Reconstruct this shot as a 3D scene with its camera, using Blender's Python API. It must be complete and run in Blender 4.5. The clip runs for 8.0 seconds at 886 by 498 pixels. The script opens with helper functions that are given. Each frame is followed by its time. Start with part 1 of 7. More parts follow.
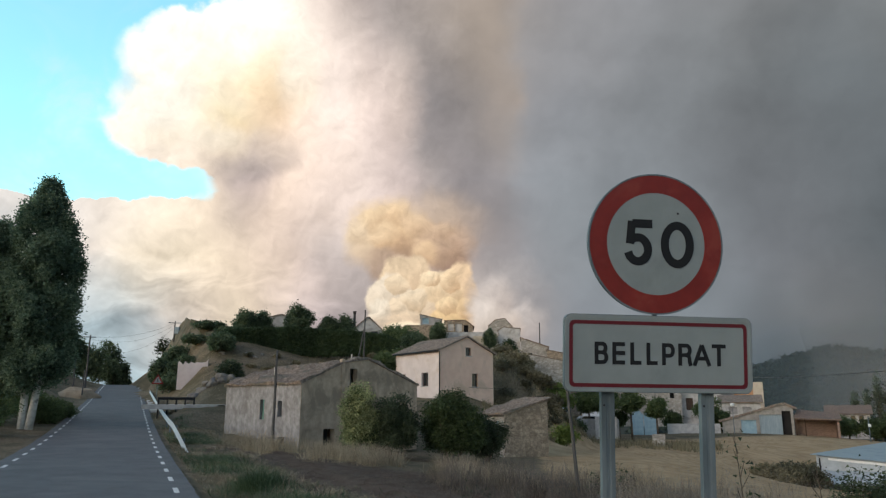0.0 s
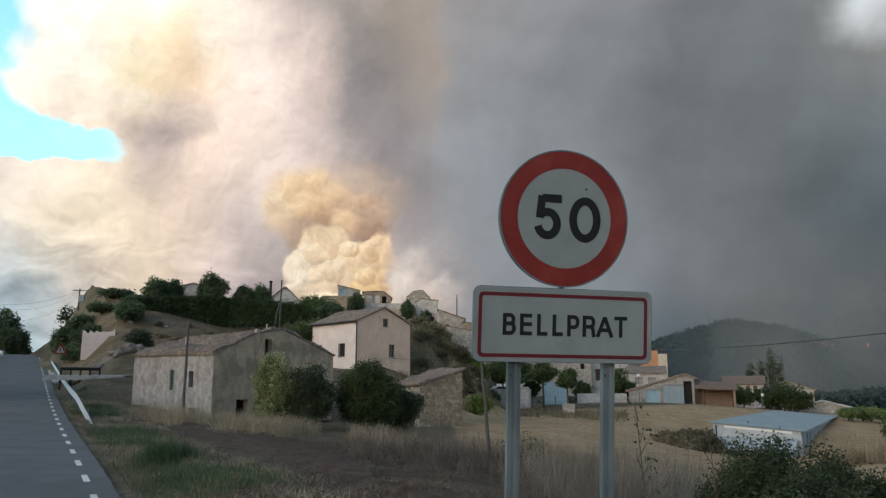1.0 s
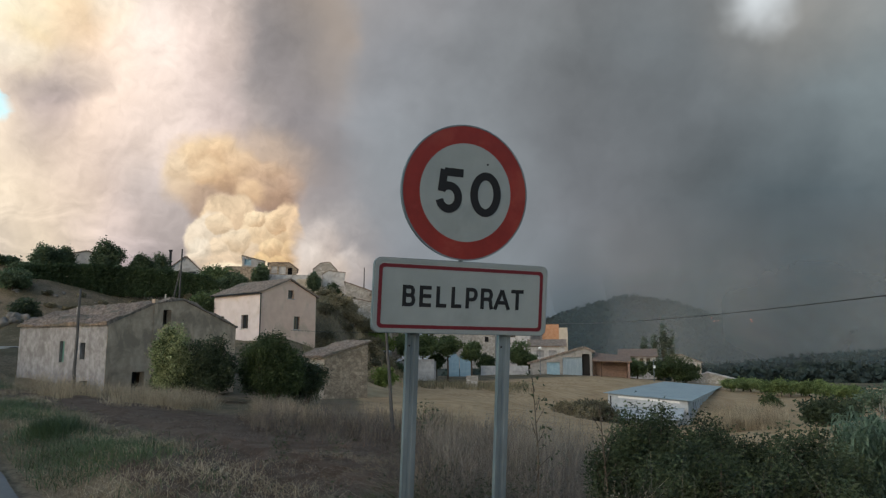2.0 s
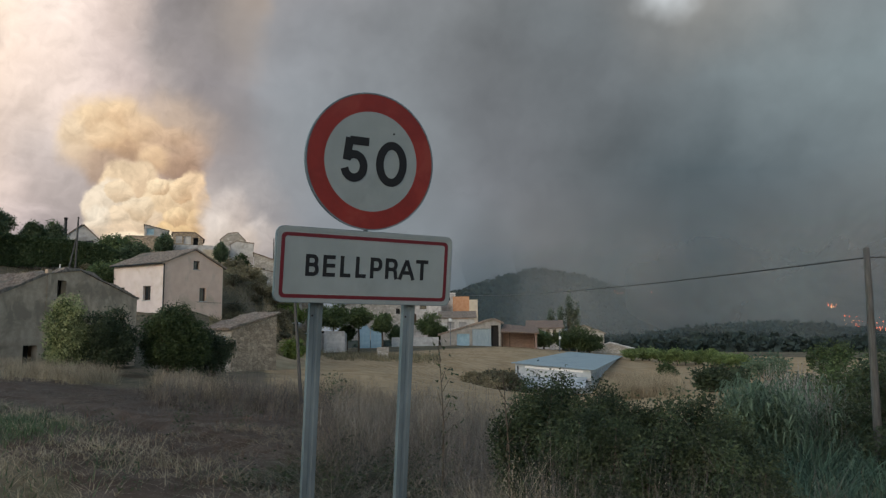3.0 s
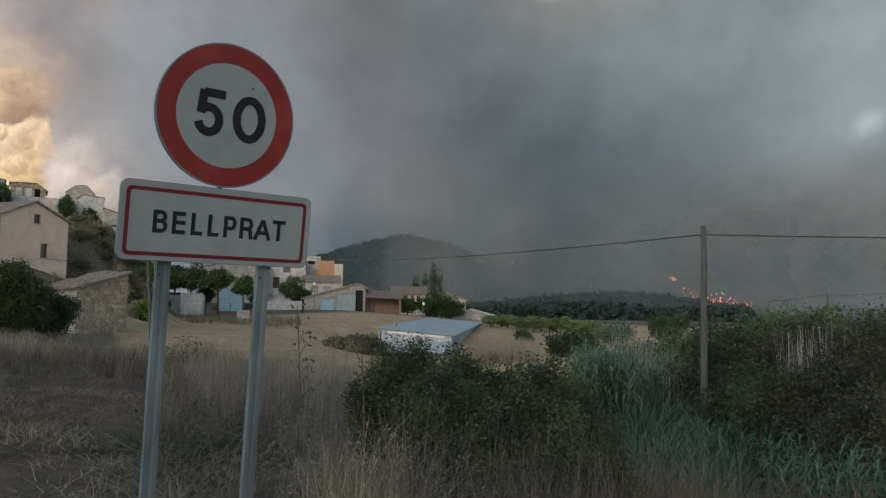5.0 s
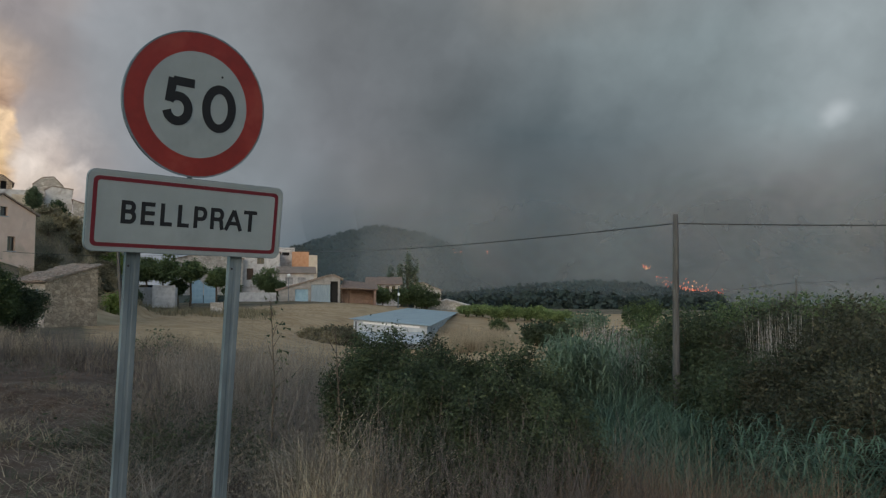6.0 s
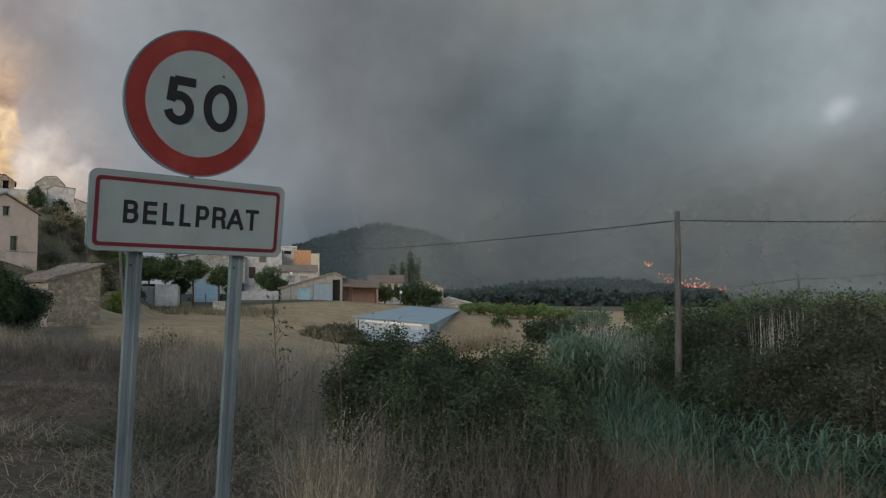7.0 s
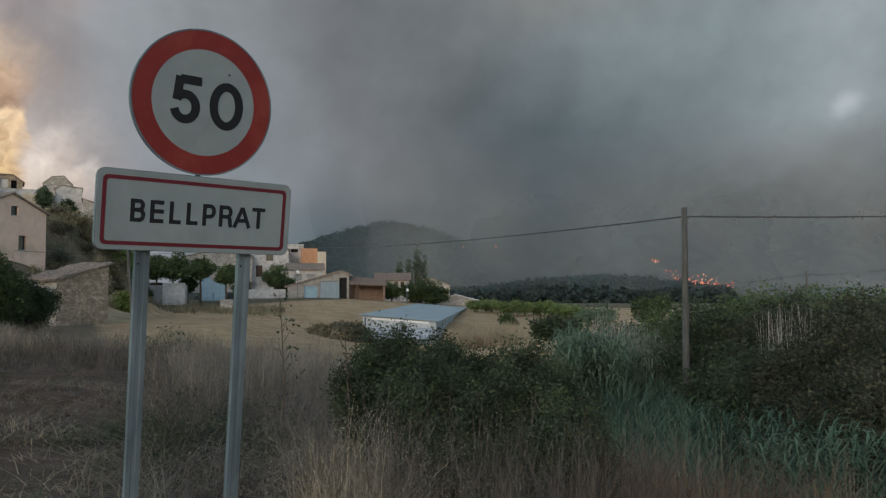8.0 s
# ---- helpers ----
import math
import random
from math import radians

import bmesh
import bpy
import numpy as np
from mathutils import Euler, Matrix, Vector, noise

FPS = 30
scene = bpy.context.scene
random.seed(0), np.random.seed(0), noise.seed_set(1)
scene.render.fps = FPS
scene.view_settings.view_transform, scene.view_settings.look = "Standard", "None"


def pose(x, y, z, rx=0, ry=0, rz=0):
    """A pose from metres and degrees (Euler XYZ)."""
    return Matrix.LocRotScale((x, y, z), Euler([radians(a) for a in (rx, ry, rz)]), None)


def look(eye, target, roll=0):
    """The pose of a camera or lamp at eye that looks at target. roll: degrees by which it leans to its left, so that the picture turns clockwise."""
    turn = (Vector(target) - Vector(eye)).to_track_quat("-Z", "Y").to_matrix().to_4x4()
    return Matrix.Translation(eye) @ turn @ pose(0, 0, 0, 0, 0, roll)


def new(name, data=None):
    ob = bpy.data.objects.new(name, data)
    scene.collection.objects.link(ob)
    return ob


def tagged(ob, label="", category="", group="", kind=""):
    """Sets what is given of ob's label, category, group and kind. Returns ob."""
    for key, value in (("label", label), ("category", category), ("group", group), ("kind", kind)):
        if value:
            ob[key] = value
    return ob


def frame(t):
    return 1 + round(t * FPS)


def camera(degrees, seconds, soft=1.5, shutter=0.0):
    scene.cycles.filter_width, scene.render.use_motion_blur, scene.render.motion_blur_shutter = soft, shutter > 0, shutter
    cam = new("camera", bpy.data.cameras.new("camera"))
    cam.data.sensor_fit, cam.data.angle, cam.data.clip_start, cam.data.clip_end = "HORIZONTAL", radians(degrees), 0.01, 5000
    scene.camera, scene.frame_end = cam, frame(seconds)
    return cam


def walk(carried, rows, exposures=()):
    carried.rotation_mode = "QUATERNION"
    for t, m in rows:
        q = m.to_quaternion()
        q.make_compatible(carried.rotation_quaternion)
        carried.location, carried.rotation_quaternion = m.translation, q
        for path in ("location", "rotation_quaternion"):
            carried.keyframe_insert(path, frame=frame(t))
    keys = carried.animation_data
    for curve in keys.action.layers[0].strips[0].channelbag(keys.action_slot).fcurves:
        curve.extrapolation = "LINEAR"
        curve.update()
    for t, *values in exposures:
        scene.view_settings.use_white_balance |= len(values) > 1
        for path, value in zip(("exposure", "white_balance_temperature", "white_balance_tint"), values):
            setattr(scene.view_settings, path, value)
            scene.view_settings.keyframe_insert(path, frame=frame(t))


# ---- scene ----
cam = camera(61.72, 8.0, soft=1.3)
EYE = 2.5  # height of the lens over the carriageway
PATH = [  # seconds, x, y, z from the first eye, yaw, pitch, roll
    (0.0, 0.000, 0.000, 0.000, 0.00, 13.06, 0.04),
    (0.5, 0.023, 0.006, -0.003, -2.69, 11.92, 0.15),
    (1.0, 0.046, -0.007, -0.007, -6.31, 10.86, 0.16),
    (1.5, 0.065, -0.031, -0.013, -9.91, 9.89, 0.12),
    (3.0, 0.138, -0.040, -0.032, -20.26, 6.59, 0.41),
    (3.5, 0.152, -0.053, -0.039, -23.34, 5.86, 0.43),
    (4.0, 0.163, -0.061, -0.039, -26.32, 5.20, -0.21),
    (4.5, 0.176, -0.078, -0.043, -28.54, 4.56, -0.68),
    (5.0, 0.187, -0.069, -0.044, -30.64, 3.95, -0.63),
    (6.5, 0.200, -0.073, -0.051, -32.69, 3.11, -0.08),
    (7.0, 0.197, -0.080, -0.048, -32.38, 3.05, 0.05),
    (7.5, 0.198, -0.075, -0.044, -32.03, 2.98, 0.07),
    (8.0, 0.199, -0.076, -0.050, -31.87, 2.86, 0.32),
]
walk(cam, [(t, pose(x, y, EYE + z, 90 + pitch, roll, yaw)) for t, x, y, z, yaw, pitch, roll in PATH])

# ---- sky, smoke and sun ----
SUN_AZ, SUN_EL = -128.0, 22.0  # degrees clockwise from +y, and above the horizon


def srgb(r, g, b):
    return tuple((c / 12.92 if c < 0.04045 else ((c + 0.055) / 1.055) ** 2.4) for c in (r / 255, g / 255, b / 255)) + (1,)


class Graph:
    """Short hand for a node tree."""

    def __init__(self, tree):
        self.tree = tree
        tree.nodes.clear()

    def node(self, kind):
        return self.tree.nodes.new(kind)

    def plug(self, socket, value):
        if isinstance(value, bpy.types.NodeSocket):
            self.tree.links.new(value, socket)
        else:
            socket.default_value = value

    def math(self, op, a, b=0.0, c=0.0, clamp=False):
        n = self.node("ShaderNodeMath")
        n.operation, n.use_clamp = op, clamp
        for s, v in zip(n.inputs, (a, b, c)):
            self.plug(s, v)
        return n.outputs[0]

    def vec(self, op, a, b=(0, 0, 0)):
        n = self.node("ShaderNodeVectorMath")
        n.operation = op
        self.plug(n.inputs[0], a)
        self.plug(n.inputs[1], b)
        return n.outputs[0]

    def step(self, v, lo, hi, a=0.0, b=1.0):
        n = self.node("ShaderNodeMapRange")
        n.interpolation_type = "SMOOTHSTEP"
        for s, x in zip(n.inputs, (v, lo, hi, a, b)):
            self.plug(s, x)
        return n.outputs[0]

    def mix(self, f, a, b, blend="MIX"):
        n = self.node("ShaderNodeMix")
        n.data_type, n.blend_type = "RGBA", blend
        self.plug(n.inputs[0], f)
        self.plug(n.inputs[6], a)
        self.plug(n.inputs[7], b)
        return n.outputs[2]

    def noise(self, v, scale, detail=4.0, rough=0.55, distort=0.0, colour=False):
        n = self.node("ShaderNodeTexNoise")
        self.plug(n.inputs["Vector"], v)
        n.inputs["Scale"].default_value = scale
        n.inputs["Detail"].default_value = detail
        n.inputs["Roughness"].default_value = rough
        n.inputs["Distortion"].default_value = distort
        return n.outputs["Color" if colour else 0]

    def voronoi(self, v, scale, feature="F1", smooth=0.5, out="Distance"):
        n = self.node("ShaderNodeTexVoronoi")
        n.feature = feature
        self.plug(n.inputs["Vector"], v)
        n.inputs["Scale"].default_value = scale
        if feature == "SMOOTH_F1":
            n.inputs["Smoothness"].default_value = smooth
        return n.outputs[out]

    def ramp(self, f, stops, mode="EASE"):
        n = self.node("ShaderNodeValToRGB")
        n.color_ramp.interpolation = mode
        els = n.color_ramp.elements
        while len(els) > 1:
            els.remove(els[0])
        for i, (p, c) in enumerate(stops):
            e = els[0] if i == 0 else els.new(p)
            e.position, e.color = p, c
        self.plug(n.inputs[0], f)
        return n.outputs[0]


world = bpy.data.worlds.new("sky")
scene.world = world
world.use_nodes = True
g = Graph(world.node_tree)
way_in = g.node("ShaderNodeTexCoord").outputs["Generated"]
sep = g.node("ShaderNodeSeparateXYZ")
g.plug(sep.inputs[0], way_in)
az = g.math("MULTIPLY", g.math("ARCTAN2", sep.outputs[0], sep.outputs[1]), 57.2958)
el = g.math("MULTIPLY", g.math("ARCSINE", sep.outputs[2]), 57.2958)
# smoke drifts: two scales of slow warp on the bearing and the height
warp1 = g.vec("SUBTRACT", g.noise(way_in, 5.0, 2, 0.45, 0.0, True), (0.5, 0.5, 0.5))
warp2 = g.vec("SUBTRACT", g.noise(way_in, 14.0, 3, 0.5, 0.0, True), (0.5, 0.5, 0.5))
w1 = g.node("ShaderNodeSeparateXYZ")
g.plug(w1.inputs[0], warp1)
w2 = g.node("ShaderNodeSeparateXYZ")
g.plug(w2.inputs[0], warp2)
saz = g.math("ADD", az, g.math("ADD", g.math("MULTIPLY", w1.outputs[0], 2.5), g.math("MULTIPLY", w2.outputs[0], 3.2)))
sel = g.math("ADD", el, g.math("ADD", g.math("MULTIPLY", w1.outputs[1], 2.5), g.math("MULTIPLY", w2.outputs[1], 3.2)))
pos = g.math("DIVIDE", g.math("ADD", saz, 40.0), 110.0)

def band(stops):
    return g.ramp(pos, [((a + 40) / 110, srgb(*c)) for a, c in stops], "CARDINAL")


# the smoke by bearing, from the horizon upwards
BANDS = (
    (3.0, [(-32, (162, 182, 190)), (-21, (176, 192, 198)), (-17, (204, 202, 198)), (-14, (220, 208, 195)), (-8, (175, 165, 162)), (0, (190, 175, 165)), (6, (165, 162, 165)), (14, (130, 138, 146)),
           (22, (108, 118, 127)), (30, (96, 100, 104)), (38, (74, 81, 86)), (46, (78, 79, 82)), (54, (96, 88, 88)), (64, (108, 102, 102))]),
    (7.0, [(-32, (170, 190, 198)), (-26, (176, 193, 200)), (-22.5, (190, 199, 202)), (-19.5, (224, 212, 200)), (-15, (240, 222, 198)), (-11, (186, 172, 168)), (-7, (162, 152, 150)), (-3, (172, 160, 155)),
           (2, (208, 192, 180)), (5, (190, 178, 172)), (9, (155, 155, 160)), (14, (145, 150, 156)), (22, (130, 135, 141)), (27, (120, 122, 125)), (32, (98, 100, 103)), (40, (84, 88, 92)), (50, (97, 98, 100)), (60, (112, 110, 111))]),
    (12.0, [(-32, (214, 216, 216)), (-27, (236, 226, 216)), (-24, (253, 239, 219)), (-19, (251, 233, 207)), (-12, (233, 212, 196)), (-8, (203, 190, 184)), (-4, (198, 183, 176)), (3, (163, 154, 152)),
            (6.5, (154, 152, 155)), (10, (150, 152, 157)), (14, (140, 145, 150)), (22, (126, 129, 134)), (30, (102, 106, 110)), (38, (82, 89, 94)), (44, (86, 93, 98)), (52, (108, 114, 118)), (60, (128, 134, 138)), (66, (121, 125, 129))]),
    (18.0, [(-27, (250, 240, 230)), (-19, (245, 228, 210)), (-15.7, (188, 174, 170)), (-12.7, (240, 219, 203)), (-7, (241, 223, 213)), (-3.8, (216, 199, 193)), (-1.5, (176, 166, 163)),
            (1, (149, 143, 144)), (5, (146, 143, 145)), (7, (150, 153, 158)), (14, (140, 145, 150)), (22, (119, 123, 127)), (28, (108, 112, 116)), (36, (103, 107, 111)), (46, (112, 118, 122)), (54, (120, 127, 131)), (60, (136, 141, 145))]),
    (24.0, [(-27, (255, 253, 246)), (-20, (255, 249, 233)), (-16, (255, 236, 203)), (-13.4, (246, 222, 196)), (-10, (253, 237, 225)), (-7, (242, 224, 214)), (-5, (217, 202, 196)), (-3.6, (180, 170, 166)),
            (-1, (151, 145, 145)), (3, (149, 142, 139)), (6, (161, 151, 144)), (7.4, (147, 147, 150)), (14, (140, 143, 147)), (23, (121, 125, 128)), (33, (108, 111, 114)), (40, (130, 126, 124)), (50, (121, 124, 127))]),
    (30.0, [(-30, (255, 255, 255)), (-18, (255, 254, 248)), (-13.5, (255, 250, 238)), (-10.7, (236, 223, 213)), (-7.4, (190, 178, 172)), (-4, (165, 156, 152)), (1, (171, 160, 152)), (5, (172, 160, 150)),
            (7.4, (158, 154, 153)), (15, (145, 146, 149)), (24, (134, 136, 138)), (33, (123, 124, 126)), (44, (130, 130, 132))]),
)
smoke, below = None, 0.0
for height, stops in BANDS:
    smoke = band(stops) if smoke is None else g.mix(g.math("DIVIDE", g.math("SUBTRACT", sel, below), height - below, clamp=True), smoke, band(stops))
    below = height


def puffs(at, scales):
    """Height of the smoke's rolls: rounded heads of several sizes, creased where they meet."""
    total = 0.0
    for scale, amount in scales:
        total = g.math("ADD", total, g.math("MULTIPLY", g.math("SUBTRACT", 1.0, g.voronoi(at, scale, "SMOOTH_F1", 0.35)), amount))
    return total


LIGHT_STEP = (-0.004, 0.0, 0.0065)
swirl = g.vec("SUBTRACT", g.noise(way_in, 26.0, 4, 0.55, 0.0, True), (0.5, 0.5, 0.5))
rolled = g.vec("ADD", way_in, g.vec("MULTIPLY", swirl, (0.03, 0.03, 0.03)))
small = ((34.0, 0.55), (78.0, 0.26), (170.0, 0.1))
heads = puffs(rolled, small)
relief = g.math("SUBTRACT", heads, puffs(g.vec("ADD", rolled, LIGHT_STEP), small))
curdle = g.math("SUBTRACT", g.noise(rolled, 48.0, 4, 0.55, 0.6), g.noise(g.vec("ADD", rolled, LIGHT_STEP), 48.0, 4, 0.55, 0.6))
relief = g.math("ADD", g.math("MULTIPLY", relief, 0.4), g.math("MULTIPLY", curdle, 1.0))
# broad soft swellings
swell = g.noise(rolled, 9.0, 3, 0.5, 0.0)
swell_lit = g.math("SUBTRACT", swell, g.noise(g.vec("ADD", rolled, (-0.02, 0.0, 0.03)), 9.0, 3, 0.5, 0.0))
# long flat streaks low in the west
flat_co = g.node("ShaderNodeCombineXYZ")
g.plug(flat_co.inputs[0], g.math("DIVIDE", saz, 9.0))
g.plug(flat_co.inputs[1], g.math("DIVIDE", sel, 3.6))
streak = g.noise(flat_co.outputs[0], 1.5, 4, 0.5, 0.8)
streak = g.math("MULTIPLY", g.math("SUBTRACT", streak, 0.52), g.math("MULTIPLY", g.step(az, -3.0, -11.0, 0.0, 1.5), g.step(el, 15.0, 9.0)))
smoke = g.mix(1.0, smoke, g.math("ADD", 1.0, streak), "MULTIPLY")
# folds of the curtain: broad and soft, some rolls on the lit side
fold = g.noise(way_in, 6.5, 5, 0.5, 0.3)
depth = g.step(az, -6.0, 12.0, 0.16, 0.42)
roll = g.math("ADD", g.math("MULTIPLY", swell_lit, g.step(saz, -4.0, 8.0, 0.75, 0.45)), g.math("MULTIPLY", relief, g.step(saz, -3.0, 6.0, 0.26, 0.05)))
smoke = g.mix(1.0, smoke, g.math("ADD", g.math("ADD", g.math("MULTIPLY", g.math("SUBTRACT", fold, 0.5), depth), roll), 1.0), "MULTIPLY")
# the far side of the curtain takes more of the open sky
smoke = g.mix(g.step(az, 22.0, 44.0), smoke, g.mix(1.0, smoke, (1.23, 1.32, 1.31, 1), "MULTIPLY"))
smoke = g.mix(g.math("MULTIPLY", g.step(el, 20.0, 13.0), g.math("MULTIPLY", g.step(az, 5.0, 9.0), g.step(az, 30.0, 18.0))), smoke, g.mix(1.0, smoke, (0.9, 0.93, 0.93, 1), "MULTIPLY"))
smoke = g.mix(g.math("MULTIPLY", g.step(az, 0.0, -12.0), g.step(el, 12.0, 19.0)), smoke, g.mix(1.0, smoke, (1.13, 1.11, 1.09, 1), "MULTIPLY"))
ws = g.node("ShaderNodeSeparateXYZ")
g.plug(ws.inputs[0], swirl)
curl_az = g.math("ADD", az, g.math("ADD", g.math("MULTIPLY", ws.outputs[0], 1.6), g.math("MULTIPLY", g.math("SUBTRACT", heads, 0.6), 0.5)))
curl_el = g.math("ADD", el, g.math("ADD", g.math("MULTIPLY", ws.outputs[1], 1.6), g.math("MULTIPLY", g.math("SUBTRACT", heads, 0.6), -1.0)))


def head(under, a0, e0, ra, re, shade_tone, lit_tone, soft=0.22, grain=1.0, strength=1.0):
    """One rounded head of smoke at a bearing and height, lit from the upper left, laid over what is behind it."""
    u = g.math("DIVIDE", g.math("SUBTRACT", curl_az, a0), ra)
    v = g.math("DIVIDE", g.math("SUBTRACT", curl_el, e0), re)
    r = g.math("SQRT", g.math("ADD", g.math("MULTIPLY", u, u), g.math("MULTIPLY", v, v)))
    side = g.math("ADD", 0.5, g.math("ADD", g.math("MULTIPLY", u, -0.22), g.math("MULTIPLY", v, 0.42)))
    tone = g.mix(g.step(side, 0.0, 0.9), srgb(*shade_tone), srgb(*lit_tone))
    tone = g.mix(1.0, tone, g.math("ADD", 1.0, g.math("MULTIPLY", relief, grain)), "MULTIPLY")
    return g.mix(g.step(r, 1 + soft, 1 - soft, 0.0, strength), under, tone)


# shaded hollows and bright heads of the great cloud in the west
for a0, e0, ra, re, dark_, lit_, soft_, k_ in (
        (-13.9, 24.8, 1.5, 2.3, (226, 196, 160), (250, 226, 190), 0.9, 0.75), (-17.4, 22.3, 1.8, 1.3, (248, 218, 168), (255, 240, 205), 0.9, 0.7),
        (-12.0, 25.6, 1.4, 2.2, (255, 236, 210), (255, 248, 232), 0.6, 0.6), (-15.7, 19.3, 2.6, 1.2, (172, 160, 156), (206, 190, 180), 0.8, 0.85),
        (-13.0, 20.2, 1.4, 1.0, (190, 176, 168), (226, 208, 192), 0.9, 0.6), (-17.6, 20.6, 1.6, 1.2, (240, 222, 196), (255, 244, 226), 0.7, 0.7),
        (-22.8, 21.3, 2.6, 1.6, (255, 240, 214), (255, 252, 240), 0.7, 0.6), (-4.2, 24.6, 2.0, 3.4, (232, 210, 198), (246, 226, 214), 0.8, 0.55)):
    smoke = head(smoke, a0, e0, ra, re, dark_, lit_, soft_, 0.35, k_)
# the young column over the village, lit warm from the west: cap, hollows, then the heads in front
for a0, e0, ra, re, dark_, lit_, soft_, grain_, k_ in (
        (-1.4, 15.0, 4.0, 2.2, (188, 164, 144), (216, 190, 164), 0.6, 0.35, 0.7), (-4.5, 14.7, 2.9, 2.1, (222, 186, 146), (243, 214, 174), 0.4, 0.4, 0.95),
        (-6.5, 13.6, 1.3, 1.6, (214, 188, 160), (240, 216, 184), 0.5, 0.4, 0.85), (-0.2, 13.4, 2.5, 1.7, (190, 158, 134), (214, 182, 152), 0.5, 0.6, 0.75),
        (-4.9, 12.1, 1.3, 1.3, (164, 140, 122), (190, 164, 142), 0.4, 0.5, 0.9), (-3.4, 13.4, 0.9, 0.75, (158, 130, 108), (186, 154, 126), 0.6, 0.4, 0.8),
        (0.5, 12.5, 1.4, 1.1, (154, 126, 108), (182, 152, 128), 0.45, 0.6, 0.9), (-1.7, 13.0, 1.1, 0.9, (212, 178, 142), (234, 202, 164), 0.4, 0.5, 0.9),
        (-5.8, 15.3, 1.1, 0.85, (214, 182, 146), (244, 216, 178), 0.35, 0.7, 0.8), (-4.0, 15.7, 1.3, 0.85, (212, 178, 142), (240, 210, 172), 0.4, 0.7, 0.75), (-2.2, 15.2, 1.2, 0.9, (206, 174, 142), (232, 202, 168), 0.4, 0.7, 0.7), (-6.9, 14.4, 0.8, 0.9, (212, 186, 156), (242, 218, 186), 0.4, 0.7, 0.75),
        (-4.9, 14.1, 1.2, 0.8, (208, 174, 138), (244, 214, 176), 0.35, 0.7, 0.8), (-0.4, 14.6, 1.2, 0.8, (186, 156, 130), (216, 186, 156), 0.45, 0.7, 0.7),
        (-2.9, 10.8, 2.2, 1.9, (208, 178, 146), (238, 212, 178), 0.14, 0.7, 1.0), (1.5, 10.0, 1.2, 2.3, (204, 172, 138), (236, 206, 170), 0.16, 0.7, 1.0),
        (-4.2, 9.2, 1.7, 2.0, (206, 186, 162), (243, 226, 202), 0.12, 0.7, 1.0), (-0.3, 9.8, 2.0, 1.8, (210, 178, 140), (245, 220, 184), 0.11, 0.8, 1.0),
        (-2.5, 8.2, 2.3, 1.3, (198, 170, 142), (240, 218, 188), 0.12, 0.8, 1.0), (0.8, 7.7, 1.9, 0.9, (188, 150, 112), (234, 202, 154), 0.16, 0.8, 1.0),
        (-1.6, 6.9, 3.2, 0.9, (210, 184, 152), (243, 224, 194), 0.14, 0.8, 1.0), (-1.0, 11.0, 0.95, 0.75, (206, 174, 138), (248, 224, 188), 0.12, 0.9, 0.9),
        (0.7, 10.8, 0.8, 0.8, (200, 166, 130), (242, 214, 176), 0.14, 0.9, 0.9), (-2.3, 9.4, 1.1, 0.85, (204, 178, 146), (246, 226, 196), 0.12, 0.9, 0.9), (-3.7, 10.4, 0.9, 0.8, (206, 180, 148), (244, 220, 186), 0.12, 0.9, 0.85),
        (0.4, 8.9, 1.0, 0.75, (200, 166, 128), (244, 216, 174), 0.12, 0.9, 0.9), (-4.8, 8.4, 0.9, 0.9, (210, 190, 166), (246, 232, 210), 0.14, 0.8, 0.85), (1.8, 8.7, 0.7, 0.8, (196, 160, 122), (236, 204, 160), 0.14, 0.9, 0.85)):
    smoke = head(smoke, a0, e0, ra, re, dark_, lit_, soft_, grain_, k_)
# a paler plume rising beside it
for a0, e0, ra, re, dark_, lit_, k_ in ((5.2, 9.6, 2.6, 2.6, (152, 148, 150), (178, 172, 170), 0.65), (3.8, 8.9, 1.7, 2.1, (186, 172, 164), (214, 202, 194), 0.85), (3.0, 7.9, 1.1, 1.5, (200, 186, 174), (228, 216, 206), 0.9), (6.4, 7.4, 1.3, 1.6, (174, 164, 160), (206, 196, 190), 0.8), (4.9, 7.1, 1.2, 1.2, (192, 174, 160), (218, 204, 192), 0.8)):
    smoke = head(smoke, a0, e0, ra, re, dark_, lit_, 0.45, 0.4, k_)
# thinner smoke where the cloud deck shows through
for saz0, sel0, size, tone, k_ in ((38.2, 25.2, 3.2, (226, 233, 237), 0.85), (61.0, 12.8, 3.4, (158, 166, 170), 0.5), (60.9, 12.3, 1.5, (186, 194, 198), 0.7)):
    d = g.math("SQRT", g.math("ADD", g.math("POWER", g.math("SUBTRACT", saz, saz0), 2.0), g.math("POWER", g.math("SUBTRACT", sel, sel0), 2.0)))
    smoke = g.mix(g.step(d, size, 0.0, 0.0, k_), smoke, srgb(*tone))
# clear air left of the plume: the cloud's rim by height
RIM = ((0.0, -40.0), (15.0, -40.0), (15.5, -27.0), (16.1, -20.6), (17.2, -18.7), (18.2, -19.2), (18.9, -23.8), (20.0, -26.2), (20.9, -27.0), (22.0, -26.0), (23.8, -25.0), (26.0, -24.8), (27.5, -24.0), (29.0, -22.2), (30.4, -18.2), (32.0, -16.5), (40.0, -14.0))
rim = g.ramp(g.math("DIVIDE", curl_el, 40.0), [(e_ / 40, ((a_ + 40) / 30,) * 3 + (1,)) for e_, a_ in RIM], "LINEAR")
edge = g.math("SUBTRACT", g.math("ADD", curl_az, 40.0), g.math("MULTIPLY", rim, 30.0))
